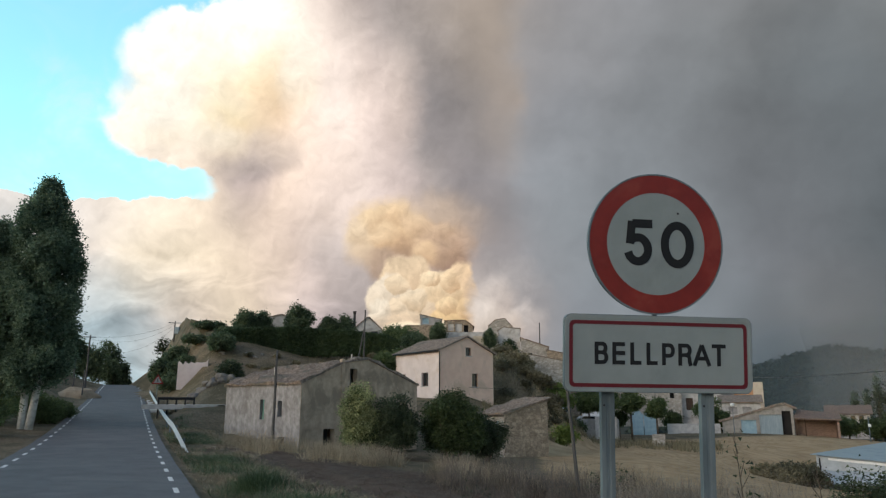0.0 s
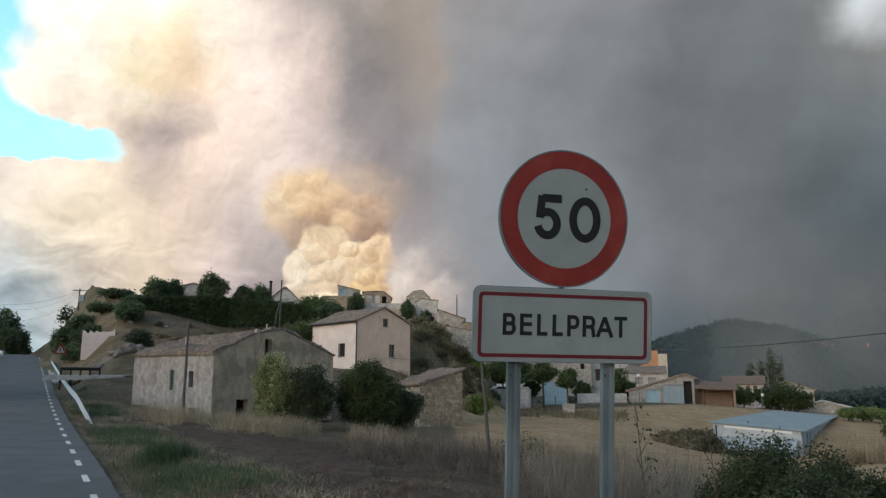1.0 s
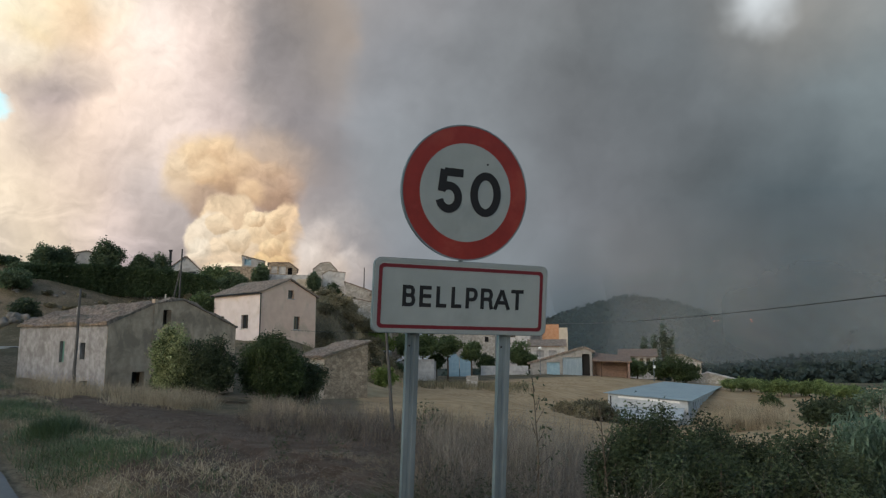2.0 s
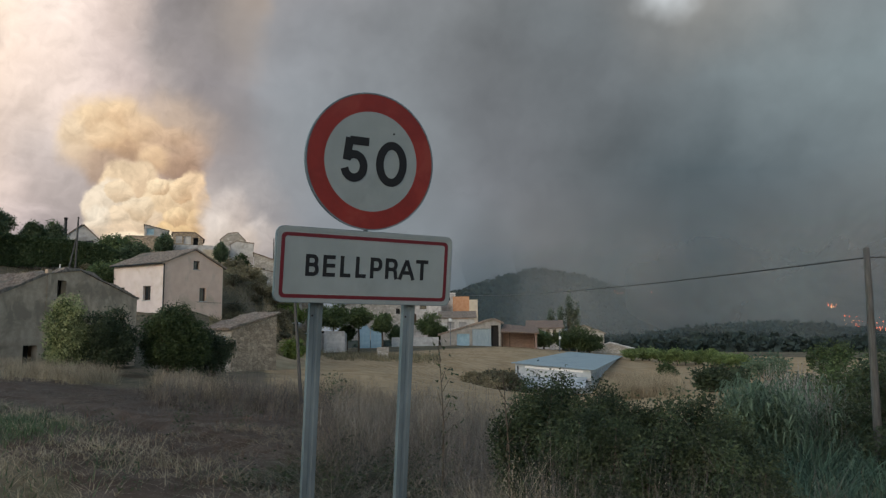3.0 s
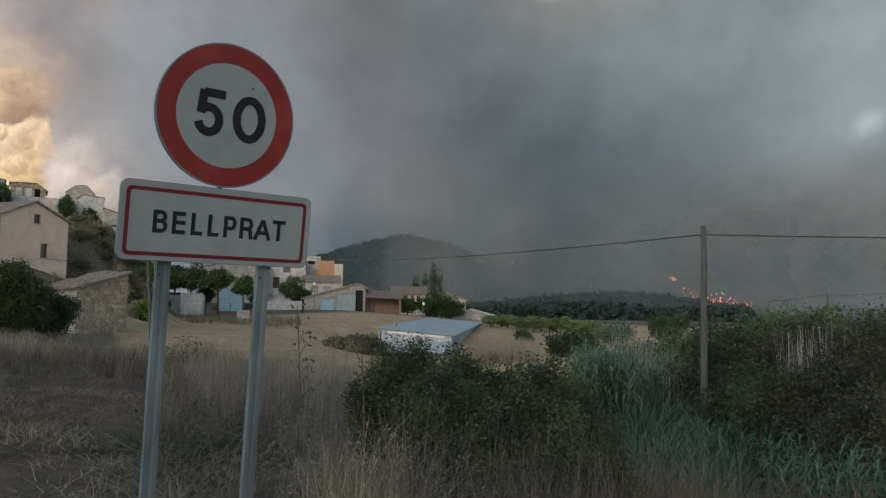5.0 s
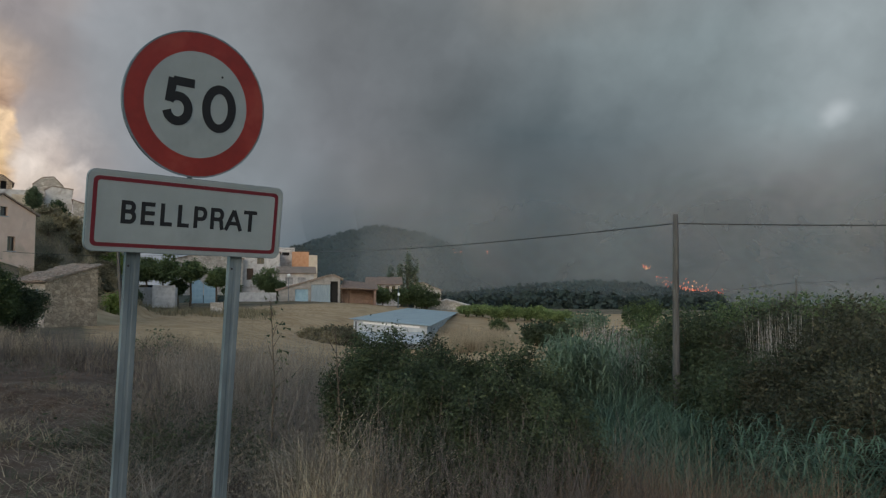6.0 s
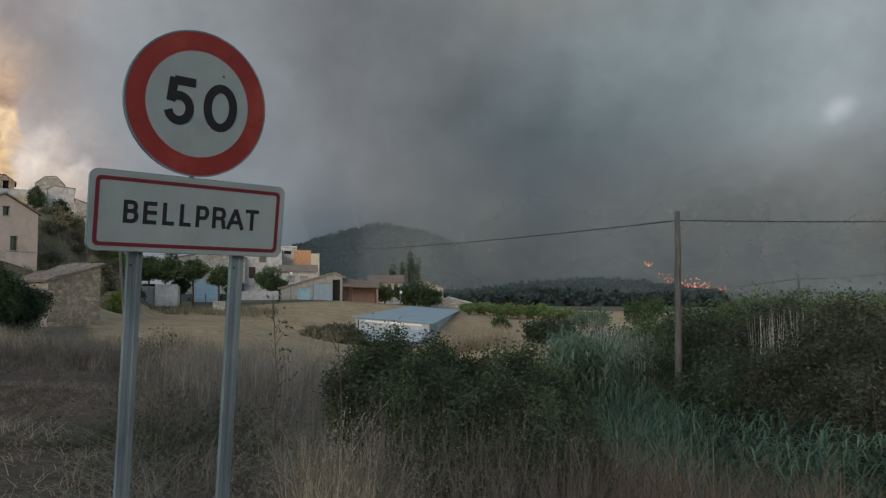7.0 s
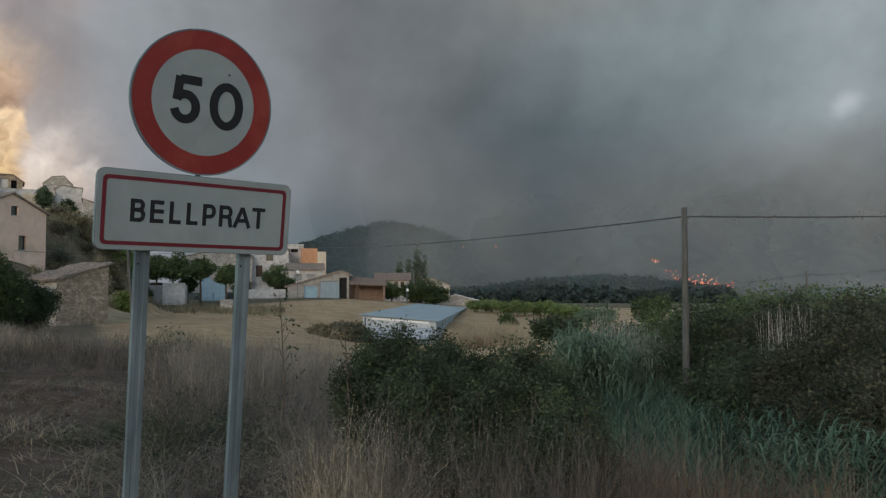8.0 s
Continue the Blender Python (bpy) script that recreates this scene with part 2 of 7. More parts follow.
edge = g.math("ADD", edge, g.math("ADD", g.math("MULTIPLY", w2.outputs[0], 3.0), g.math("MULTIPLY", g.math("SUBTRACT", swell, 0.5), 5.0)))
sky = g.node("ShaderNodeTexSky")
sky.sky_type = "NISHITA"
sky.sun_disc, sky.sun_elevation, sky.sun_rotation = False, radians(SUN_EL), radians(SUN_AZ)
behind = g.math("MAXIMUM", g.step(g.math("ABSOLUTE", az), 95.0, 70.0, 1.0, 0.0), g.step(el, 40.0, 62.0))
clear = g.mix(1.0, sky.outputs[0], g.mix(behind, (0.31, 0.49, 0.4, 1), (0.19, 0.19, 0.186, 1)), "MULTIPLY")
haze = g.math("MULTIPLY", g.step(g.noise(way_in, 6.0, 5, 0.6, 0.7), 0.4, 0.75, 0.05, 0.6), g.math("SUBTRACT", 1.0, behind))
clear = g.mix(haze, clear, (0.82, 0.93, 0.96, 1))
cover = g.math("MULTIPLY", g.step(edge, -0.9, 1.3), g.math("SUBTRACT", 1.0, behind))
shade = g.node("ShaderNodeBackground")
g.plug(shade.inputs[0], g.mix(cover, clear, smoke))
shade.inputs[1].default_value = 1.0
out = g.node("ShaderNodeOutputWorld")
g.plug(out.inputs[0], shade.outputs[0])

sun = new("sun", bpy.data.lights.new("sun", "SUN"))
sun.data.energy, sun.data.angle, sun.data.color = 0.4, radians(25), (1.0, 0.9, 0.82)
a, e = radians(SUN_AZ), radians(SUN_EL)
sun.matrix_world = look((math.sin(a) * math.cos(e) * 50, math.cos(a) * math.cos(e) * 50, math.sin(e) * 50), (0, 0, 0))

# ---- materials ----
def material(name, dark, light, scale=3.0, rough=0.8, bump=0.3, bump_scale=None, metal=0.0, stain=None, stain_scale=0.6, stain_lo=0.5, stain_hi=0.7,
             stretch=(1, 1, 1), space="Object", vary=0.0, stones=0.0, grain=5.0):
    """A procedural surface: two colours mixed by noise, a larger stain, a fine relief; vary: by object; stones: size of rubble, per metre."""
    m = bpy.data.materials.new(name)
    m.use_nodes = True
    k = Graph(m.node_tree)
    co = k.node("ShaderNodeNewGeometry").outputs["Position"] if space == "World" else k.node("ShaderNodeTexCoord").outputs["Object"]
    co = k.vec("MULTIPLY", co, stretch)
    f = k.step(k.noise(co, scale, grain, 0.6), 0.3, 0.7)
    col = k.mix(f, (*dark, 1), (*light, 1))
    if stain:
        col = k.mix(k.step(k.noise(co, stain_scale, 4, 0.6, 0.5), stain_lo, stain_hi, 0.0, 0.85), col, (*stain, 1))
    if vary:
        r = k.node("ShaderNodeObjectInfo").outputs["Random"]
        col = k.mix(1.0, col, k.math("ADD", k.math("MULTIPLY", r, 2 * vary), 1 - vary), "MULTIPLY")
    joint = None
    if stones:
        wob = k.vec("ADD", co, k.vec("MULTIPLY", k.noise(co, 2.0, 2, 0.5, 0.0, True), (0.25, 0.25, 0.25)))
        wob = k.vec("MULTIPLY", wob, (1.0, 1.0, 1.7))
        shade = k.node("ShaderNodeSeparateXYZ")
        k.plug(shade.inputs[0], k.voronoi(wob, stones, "F1", 0.5, "Color"))
        col = k.mix(1.0, col, k.math("ADD", 0.78, k.math("MULTIPLY", shade.outputs[0], 0.44)), "MULTIPLY")
        joint = k.step(k.voronoi(wob, stones, "DISTANCE_TO_EDGE"), 0.02, 0.12)
        col = k.mix(k.math("MULTIPLY", k.math("SUBTRACT", 1.0, joint), 0.55), col, (*[c * 0.75 for c in dark], 1))
    b = k.node("ShaderNodeBsdfPrincipled")
    k.plug(b.inputs["Base Color"], col)
    k.plug(b.inputs["Roughness"], k.math("ADD", k.math("MULTIPLY", f, 0.12), rough - 0.06))
    b.inputs["Metallic"].default_value = metal
    b.inputs["Specular IOR Level"].default_value = 0.3
    if bump:
        bn = k.node("ShaderNodeBump")
        bn.inputs["Strength"].default_value = bump
        bn.inputs["Distance"].default_value = 0.03
        rel = k.noise(co, bump_scale or scale * 4, 4, 0.6)
        k.plug(bn.inputs["Height"], k.math("ADD", rel, k.math("MULTIPLY", joint, 1.5)) if joint else rel)
        k.plug(b.inputs["Normal"], bn.outputs[0])
    o = k.node("ShaderNodeOutputMaterial")
    k.plug(o.inputs[0], b.outputs[0])
    return m


def leafy(name, dark, light, through_light=0.35, rough=0.55, patch=0.5):
    """Leaves and blades: each piece its own shade, larger patches, and some light through them."""
    m = bpy.data.materials.new(name)
    m.use_nodes = True
    k = Graph(m.node_tree)
    geo = k.node("ShaderNodeNewGeometry")
    co = geo.outputs["Position"]
    f = k.math("ADD", k.math("MULTIPLY", geo.outputs["Random Per Island"], 0.55), k.math("MULTIPLY", k.step(k.noise(co, patch, 3, 0.6), 0.33, 0.67), 0.45))
    col = k.mix(k.step(f, 0.08, 0.95), (*dark, 1), (*light, 1))
    b = k.node("ShaderNodeBsdfPrincipled")
    k.plug(b.inputs["Base Color"], col)
    b.inputs["Roughness"].default_value = rough
    b.inputs["Specular IOR Level"].default_value = 0.25
    t = k.node("ShaderNodeBsdfTranslucent")
    k.plug(t.inputs[0], col)
    s = k.node("ShaderNodeMixShader")
    s.inputs[0].default_value = through_light
    k.plug(s.inputs[1], b.outputs[0])
    k.plug(s.inputs[2], t.outputs[0])
    o = k.node("ShaderNodeOutputMaterial")
    k.plug(o.inputs[0], s.outputs[0])
    return m


def plain(name, c, rough=0.5, metal=0.0):
    return material(name, tuple(v * 0.88 for v in c), c, 6.0, rough, 0.08, 60, metal)


ASPHALT = material("asphalt", (0.085, 0.088, 0.093), (0.125, 0.128, 0.135), 1.2, 0.85, 0.35, 60, stain=(0.15, 0.15, 0.155), stain_scale=0.35, stain_lo=0.5, stain_hi=0.75, space="World")
ROAD_PAINT = material("road_paint", (0.5, 0.5, 0.49), (0.72, 0.72, 0.7), 6.0, 0.7, 0.2, 40, space="World")
CONCRETE = material("concrete", (0.34, 0.34, 0.33), (0.46, 0.45, 0.43), 2.0, 0.85, 0.2, 20, stain=(0.27, 0.26, 0.25), space="World")
GALV = material("galvanised_steel", (0.085, 0.108, 0.122), (0.16, 0.19, 0.205), 5.0, 0.55, 0.2, 30, 0.25, stain=(0.07, 0.088, 0.098), stain_scale=2.0, stretch=(1, 1, 0.3))
# white sheeting with its base colour greyed to stand for shade on the faces
SIGN_WHITE_SHADED = material("white_sheeting_shaded", (0.188, 0.215, 0.218), (0.222, 0.25, 0.252), 3.0, 0.5, 0.05, 40, stain=(0.165, 0.188, 0.19), stain_scale=1.5)
SIGN_RED = material("red_sheeting", (0.14, 0.012, 0.009), (0.185, 0.018, 0.013), 5.0, 0.5, 0.05, 40, stain=(0.2, 0.032, 0.022), stain_scale=4.0)
SIGN_MAROON = plain("maroon_border_paint", (0.105, 0.008, 0.014), 0.5)
FOREST_FLOOR = material("forest_floor", (0.014, 0.02, 0.016), (0.03, 0.04, 0.03), 0.05, 0.95, 0.0, space="World")
SIGN_BLACK = plain("black_lettering", (0.009, 0.01, 0.012), 0.8)
STONE = material("rubble_stone", (0.28, 0.215, 0.15), (0.45, 0.355, 0.255), 3.0, 0.92, 0.9, 9, stain=(0.26, 0.2, 0.14), stain_scale=0.9, stones=3.2)
STONE_PALE = material("pale_stone", (0.34, 0.3, 0.25), (0.48, 0.44, 0.38), 2.5, 0.9, 0.6, 9, stain=(0.3, 0.265, 0.22), stain_scale=0.7, stones=2.4)
OLD_RENDER = material("weathered_lime_render", (0.21, 0.198, 0.195), (0.36, 0.345, 0.34), 3.0, 0.93, 0.9, 8, stain=(0.18, 0.166, 0.16), stain_scale=1.1, stain_lo=0.46, stain_hi=0.7, stretch=(1.3, 1.3, 0.8), grain=8.0)
MUD_RENDER = material("brown_clay_render", (0.39, 0.29, 0.205), (0.52, 0.4, 0.29), 2.2, 0.95, 0.7, 9, stain=(0.26, 0.2, 0.145), stain_scale=0.7, stain_lo=0.45, stain_hi=0.62)
PINK = material("pink_wall_paint", (0.62, 0.52, 0.48), (0.7, 0.6, 0.56), 1.1, 0.85, 0.15, 20, stain=(0.56, 0.45, 0.37), stain_scale=0.5)
# the same pink paint on the less-lit walls, their light put into the colour
PINK_SHADED = material("pink_wall_paint_shaded", (0.7, 0.48, 0.36), (0.78, 0.56, 0.43), 1.1, 0.85, 0.15, 20, stain=(0.54, 0.39, 0.28), stain_scale=0.5)
WHITEWASH = material("whitewash", (0.4, 0.375, 0.345), (0.56, 0.53, 0.49), 1.6, 0.88, 0.5, 10, stain=(0.3, 0.275, 0.245), stain_scale=0.9, stain_lo=0.46, grain=8.0)
CREAM = material("cream_render", (0.48, 0.4, 0.3), (0.58, 0.5, 0.38), 1.2, 0.88, 0.3, 14, stain=(0.4, 0.33, 0.245), stain_scale=0.6)
GREY_RENDER = material("grey_cement_render", (0.27, 0.26, 0.24), (0.38, 0.36, 0.34), 1.2, 0.9, 0.3, 14, stain=(0.2, 0.19, 0.18), stain_scale=0.6)
ORANGE_BRICK = material("hollow_brick", (0.42, 0.21, 0.11), (0.5, 0.28, 0.16), 2.0, 0.9, 0.4, 12)
BRICK_RED = material("red_brick_wall", (0.2, 0.135, 0.105), (0.28, 0.19, 0.148), 2.5, 0.9, 0.5, 12, stretch=(1, 1, 3))
ROOF_TILE = material("old_clay_tiles", (0.13, 0.1, 0.08), (0.32, 0.25, 0.195), 5.0, 0.92, 0.6, 12, stain=(0.13, 0.125, 0.1), stain_scale=0.9, space="World")
ROOF_BROWN = material("red_brown_tiles", (0.15, 0.11, 0.088), (0.24, 0.17, 0.13), 3.5, 0.92, 0.5, 12, stain=(0.15, 0.12, 0.1), stain_scale=0.9, space="World")
SHEET_ROOF = material("pale_blue_sheet_roof", (0.24, 0.3, 0.312), (0.3, 0.36, 0.37), 0.8, 0.6, 0.1, 10, stain=(0.2, 0.25, 0.275), stain_scale=0.4)
SHEET_WALL = material("grey_block_wall", (0.34, 0.365, 0.375), (0.44, 0.465, 0.475), 1.5, 0.85, 0.3, 12, stain=(0.33, 0.33, 0.32), stain_scale=0.8)
BLUE_DOOR = material("faded_blue_paint", (0.2, 0.32, 0.385), (0.28, 0.4, 0.46), 2.0, 0.6, 0.1, 14)
GREY_DOOR = material("grey_sheet_door", (0.2, 0.26, 0.29), (0.28, 0.34, 0.37), 1.5, 0.55, 0.1, 14, stretch=(6, 6, 0.5))
TEAL = plain("green_shutter_paint", (0.12, 0.24, 0.2), 0.7)
WOOD_DARK = material("dark_door_wood", (0.05, 0.032, 0.02), (0.1, 0.06, 0.04), 6.0, 0.75, 0.3, 20, stretch=(4, 4, 0.5))
POLE_WOOD = material("weathered_pole_wood", (0.055, 0.052, 0.049), (0.115, 0.11, 0.103), 6.0, 0.9, 0.6, 14, stain=(0.065, 0.055, 0.048), stain_scale=2.0, stretch=(6, 6, 0.4))
BARK = material("brown_bark", (0.06, 0.045, 0.032), (0.13, 0.1, 0.075), 6.0, 0.95, 0.8, 14, stretch=(2, 2, 0.6))
BARK_PALE = material("pale_poplar_bark", (0.36, 0.35, 0.31), (0.56, 0.55, 0.5), 4.0, 0.9, 0.5, 14, stain=(0.12, 0.11, 0.1), stain_scale=1.6, stain_lo=0.55)
BLACK_METAL = plain("black_painted_steel", (0.02, 0.02, 0.022), 0.5, 0.3)
WIRE = plain("black_cable", (0.018, 0.018, 0.02), 0.6)
ROCK = material("limestone_boulder", (0.15, 0.132, 0.114), (0.24, 0.215, 0.185), 1.6, 0.93, 0.8, 8, stain=(0.15, 0.125, 0.095), stain_scale=1.0, vary=0.2)
DARK_VOID = plain("unlit_interior", (0.02, 0.019, 0.018), 0.9)
CAR_WHITE = plain("white_car_paint", (0.7, 0.7, 0.7), 0.3)
CAR_SILVER = plain("silver_car_paint", (0.4, 0.42, 0.44), 0.3, 0.5)
RUBBER = plain("tyre_rubber", (0.015, 0.015, 0.015), 0.8)
LAMP_WHITE = plain("white_enamel", (0.75, 0.75, 0.73), 0.4)

GLASS = bpy.data.materials.new("window_glass")
GLASS.use_nodes = True
gb = GLASS.node_tree.nodes["Principled BSDF"]
gb.inputs["Base Color"].default_value = (0.02, 0.022, 0.025, 1)
gb.inputs["Roughness"].default_value = 0.08

L_POPLAR = leafy("poplar_leaves", (0.055, 0.092, 0.06), (0.21, 0.285, 0.185), 0.5)
L_DARK = leafy("dark_bush_leaves", (0.03, 0.042, 0.023), (0.085, 0.108, 0.056), patch=1.1)
L_THICKET = leafy("thicket_leaves", (0.02, 0.03, 0.016), (0.092, 0.118, 0.058), patch=2.6)
FEATHER = leafy("feathery_dead_weeds", (0.115, 0.097, 0.078), (0.4, 0.345, 0.28), 0.3, 0.8, 1.2)
L_MID = leafy("green_leaves", (0.028, 0.044, 0.018), (0.08, 0.11, 0.042))
L_VILLAGE = leafy("village_tree_leaves", (0.055, 0.082, 0.034), (0.16, 0.205, 0.085), 0.45)
# far poplars: distance haze mixed into the leaf colour as a paler grey-green
L_HAZE = leafy("hazy_poplar_leaves", (0.07, 0.088, 0.055), (0.14, 0.165, 0.105))
L_HILL = leafy("garden_tree_leaves", (0.05, 0.072, 0.04), (0.15, 0.195, 0.105), 0.45, patch=0.7)
RAIL_STEEL = material("pale_rail_steel", (0.36, 0.39, 0.41), (0.48, 0.51, 0.53), 3.0, 0.5, 0.1, 20, 0.2)
OAT_STRAW = leafy("oat_straw_blades", (0.13, 0.1, 0.064), (0.62, 0.51, 0.36), 0.3, 0.7, 1.8)
STRAW_TUFT = leafy("straw_tuft_blades", (0.2, 0.155, 0.1), (0.5, 0.41, 0.285), 0.3, 0.7, 0.8)
L_YELLOW = leafy("yellow_green_leaves", (0.05, 0.078, 0.026), (0.44, 0.46, 0.23), patch=1.9)
L_LIME = leafy("lime_green_leaves", (0.1, 0.14, 0.03), (0.24, 0.29, 0.08))
L_HEDGE = leafy("clipped_hedge_leaves", (0.035, 0.056, 0.026), (0.085, 0.122, 0.055), 0.4)
L_BRAMBLE = leafy("bramble_leaves", (0.03, 0.034, 0.02), (0.09, 0.086, 0.052), patch=0.9)
L_CANE = leafy("cane_leaves", (0.07, 0.105, 0.066), (0.2, 0.265, 0.175), 0.35)
L_REED = leafy("young_reed_blades", (0.048, 0.085, 0.057), (0.138, 0.208, 0.138), 0.35, patch=0.8)
DRY_CANE = leafy("dry_cane_stalks", (0.24, 0.21, 0.19), (0.5, 0.45, 0.41), 0.2)
SAND_RENDER = material("sandy_rough_render", (0.25, 0.232, 0.208), (0.34, 0.318, 0.285), 1.6, 0.93, 0.5, 10, stain=(0.2, 0.182, 0.16), stain_scale=0.7)
DRY_GRASS = leafy("dry_grass_blades", (0.13, 0.102, 0.068), (0.34, 0.275, 0.185), 0.3, 0.7)
DEAD_GRASS = leafy("dead_grass_blades", (0.05, 0.038, 0.028), (0.27, 0.215, 0.16), 0.25, 0.75, 1.6)
BROWN_GRASS = leafy("brown_grass_blades", (0.075, 0.05, 0.032), (0.29, 0.21, 0.14), 0.25, 0.75, 1.4)
LITTER = leafy("straw_litter", (0.055, 0.042, 0.033), (0.19, 0.15, 0.115), 0.1, 0.8, 0.6)
RUSTY = leafy("rusty_twigs", (0.085, 0.05, 0.034), (0.23, 0.14, 0.092), 0.1, 0.8, 0.9)
OLIVE = leafy("olive_scrub_leaves", (0.065, 0.06, 0.037), (0.17, 0.158, 0.098))
DRY_OAT = leafy("dry_oat_heads", (0.15, 0.125, 0.09), (0.34, 0.29, 0.22), 0.35, 0.7)
DEAD_TWIG = leafy("dead_brush_twigs", (0.065, 0.054, 0.046), (0.19, 0.158, 0.135), 0.1, 0.8)
WEED = leafy("weed_leaves", (0.03, 0.042, 0.022), (0.08, 0.098, 0.05))
VERGE_GREEN = leafy("verge_grass_blades", (0.042, 0.07, 0.034), (0.13, 0.175, 0.082))
SCRUB = leafy("hillside_scrub", (0.13, 0.112, 0.064), (0.33, 0.28, 0.17), 0.35)
FOREST = leafy("pine_forest", (0.022, 0.033, 0.03), (0.036, 0.05, 0.043), 0.1, 0.8, 0.02)
ORCHARD = leafy("orchard_leaves", (0.1, 0.14, 0.05), (0.24, 0.3, 0.115), 0.45)

# ---- building blocks ----
def link(name, me, mat, parent=None, label=""):
    me.materials.append(mat)
    ob = new(name, me)
    if parent:
        ob.parent = parent
    return tagged(ob, label)


def part(name, bm, mat, parent=None, label="", smooth=False):
    """A bmesh as one mesh object under a thing or a part."""
    me = bpy.data.meshes.new(name)
    bmesh.ops.recalc_face_normals(bm, faces=bm.faces[:])
    bm.to_mesh(me)
    bm.free()
    if smooth:
        me.polygons.foreach_set("use_smooth", [True] * len(me.polygons))
    return link(name, me, mat, parent, label)


def cloud(name, verts, faces, mat, parent=None, label=""):
    me = bpy.data.meshes.new(name)
    me.from_pydata(verts, [], faces)
    return link(name, me, mat, parent, label)


def thing(name, m, label, category, group="", kind=""):
    ob = new(name)
    ob.empty_display_size = 0.2
    ob.matrix_world = m
    return tagged(ob, label, category, group, kind)


def box(bm, x0, y0, z0, x1, y1, z1, m=None, bevel=0.0):
    r = bmesh.ops.create_cube(bm, size=1.0)
    vs = r["verts"]
    bmesh.ops.scale(bm, verts=vs, vec=(x1 - x0, y1 - y0, z1 - z0))
    bmesh.ops.translate(bm, verts=vs, vec=((x0 + x1) / 2, (y0 + y1) / 2, (z0 + z1) / 2))
    if bevel:
        es = list({e for v in vs for e in v.link_edges})
        vs = list({v for f in bmesh.ops.bevel(bm, geom=es, offset=bevel, segments=2, affect="EDGES", profile=0.7)["faces"] for v in f.verts} | {v for v in vs if v.is_valid})
    if m:
        bmesh.ops.transform(bm, matrix=m, verts=vs)
    return bm


def boxed(x0, y0, z0, x1, y1, z1, bevel=0.0, m=None):
    return box(bmesh.new(), x0, y0, z0, x1, y1, z1, m, bevel)


def tube(bm, points, radii, sides=8, cap=True):
    """A tapered tube along points."""
    rings = []
    for i, p in enumerate(points):
        p = Vector(p)
        d = (Vector(points[min(i + 1, len(points) - 1)]) - Vector(points[max(i - 1, 0)])).normalized()
        u = d.orthogonal().normalized() if abs(d.z) < 0.9 else Vector((1, 0, 0)).cross(d).normalized()
        v = d.cross(u)
        rings.append([bm.verts.new(p + radii[i] * (math.cos(2 * math.pi * k / sides) * u + math.sin(2 * math.pi * k / sides) * v)) for k in range(sides)])
    for a, b in zip(rings, rings[1:]):
        for k in range(sides):
            bm.faces.new((a[k], a[(k + 1) % sides], b[(k + 1) % sides], b[k]))
    if cap:
        bm.faces.new(rings[0][::-1])
        bm.faces.new(rings[-1])
    return bm


def prism(bm, poly, z0, z1):
    """A flat polygon (x, y) drawn up from z0 to z1."""
    a = [bm.verts.new((x, y, z0)) for x, y in poly]
    b = [bm.verts.new((x, y, z1)) for x, y in poly]
    bm.faces.new(a[::-1])
    bm.faces.new(b)
    for i in range(len(poly)):
        j = (i + 1) % len(poly)
        bm.faces.new((a[i], a[j], b[j], b[i]))
    return bm


# ---- the lie of the land ----
RDX, RDY = -0.3846, 0.9231  # the way the road runs


def smooth(v, a, b):
    t = np.clip((v - a) / (b - a), 0, 1)
    return t * t * (3 - 2 * t)


def road_height(s):
    """The road climbs gently, steepens below the hill and rounds off at a crest."""
    s = np.asarray(s, float)
    along_s, height_s = [-40, 0, 20, 30, 40, 50, 60, 72, 92, 107, 122, 132, 150, 160], [-1.82, 0.0, 0.9, 1.2, 1.6, 2.2, 2.85, 3.75, 5.2, 6.45, 7.75, 8.2, 7.9, 6.9]
    return sum(np.interp(s + o, along_s, height_s) for o in (-5, -3, -1, 1, 3, 5)) / 6


def mound(x, y, cx, cy, rx, ry, turn=0.0):
    c, s = math.cos(turn), math.sin(turn)
    u, v = ((x - cx) * c + (y - cy) * s) / rx, (-(x - cx) * s + (y - cy) * c) / ry
    return np.exp(-(u * u + v * v))


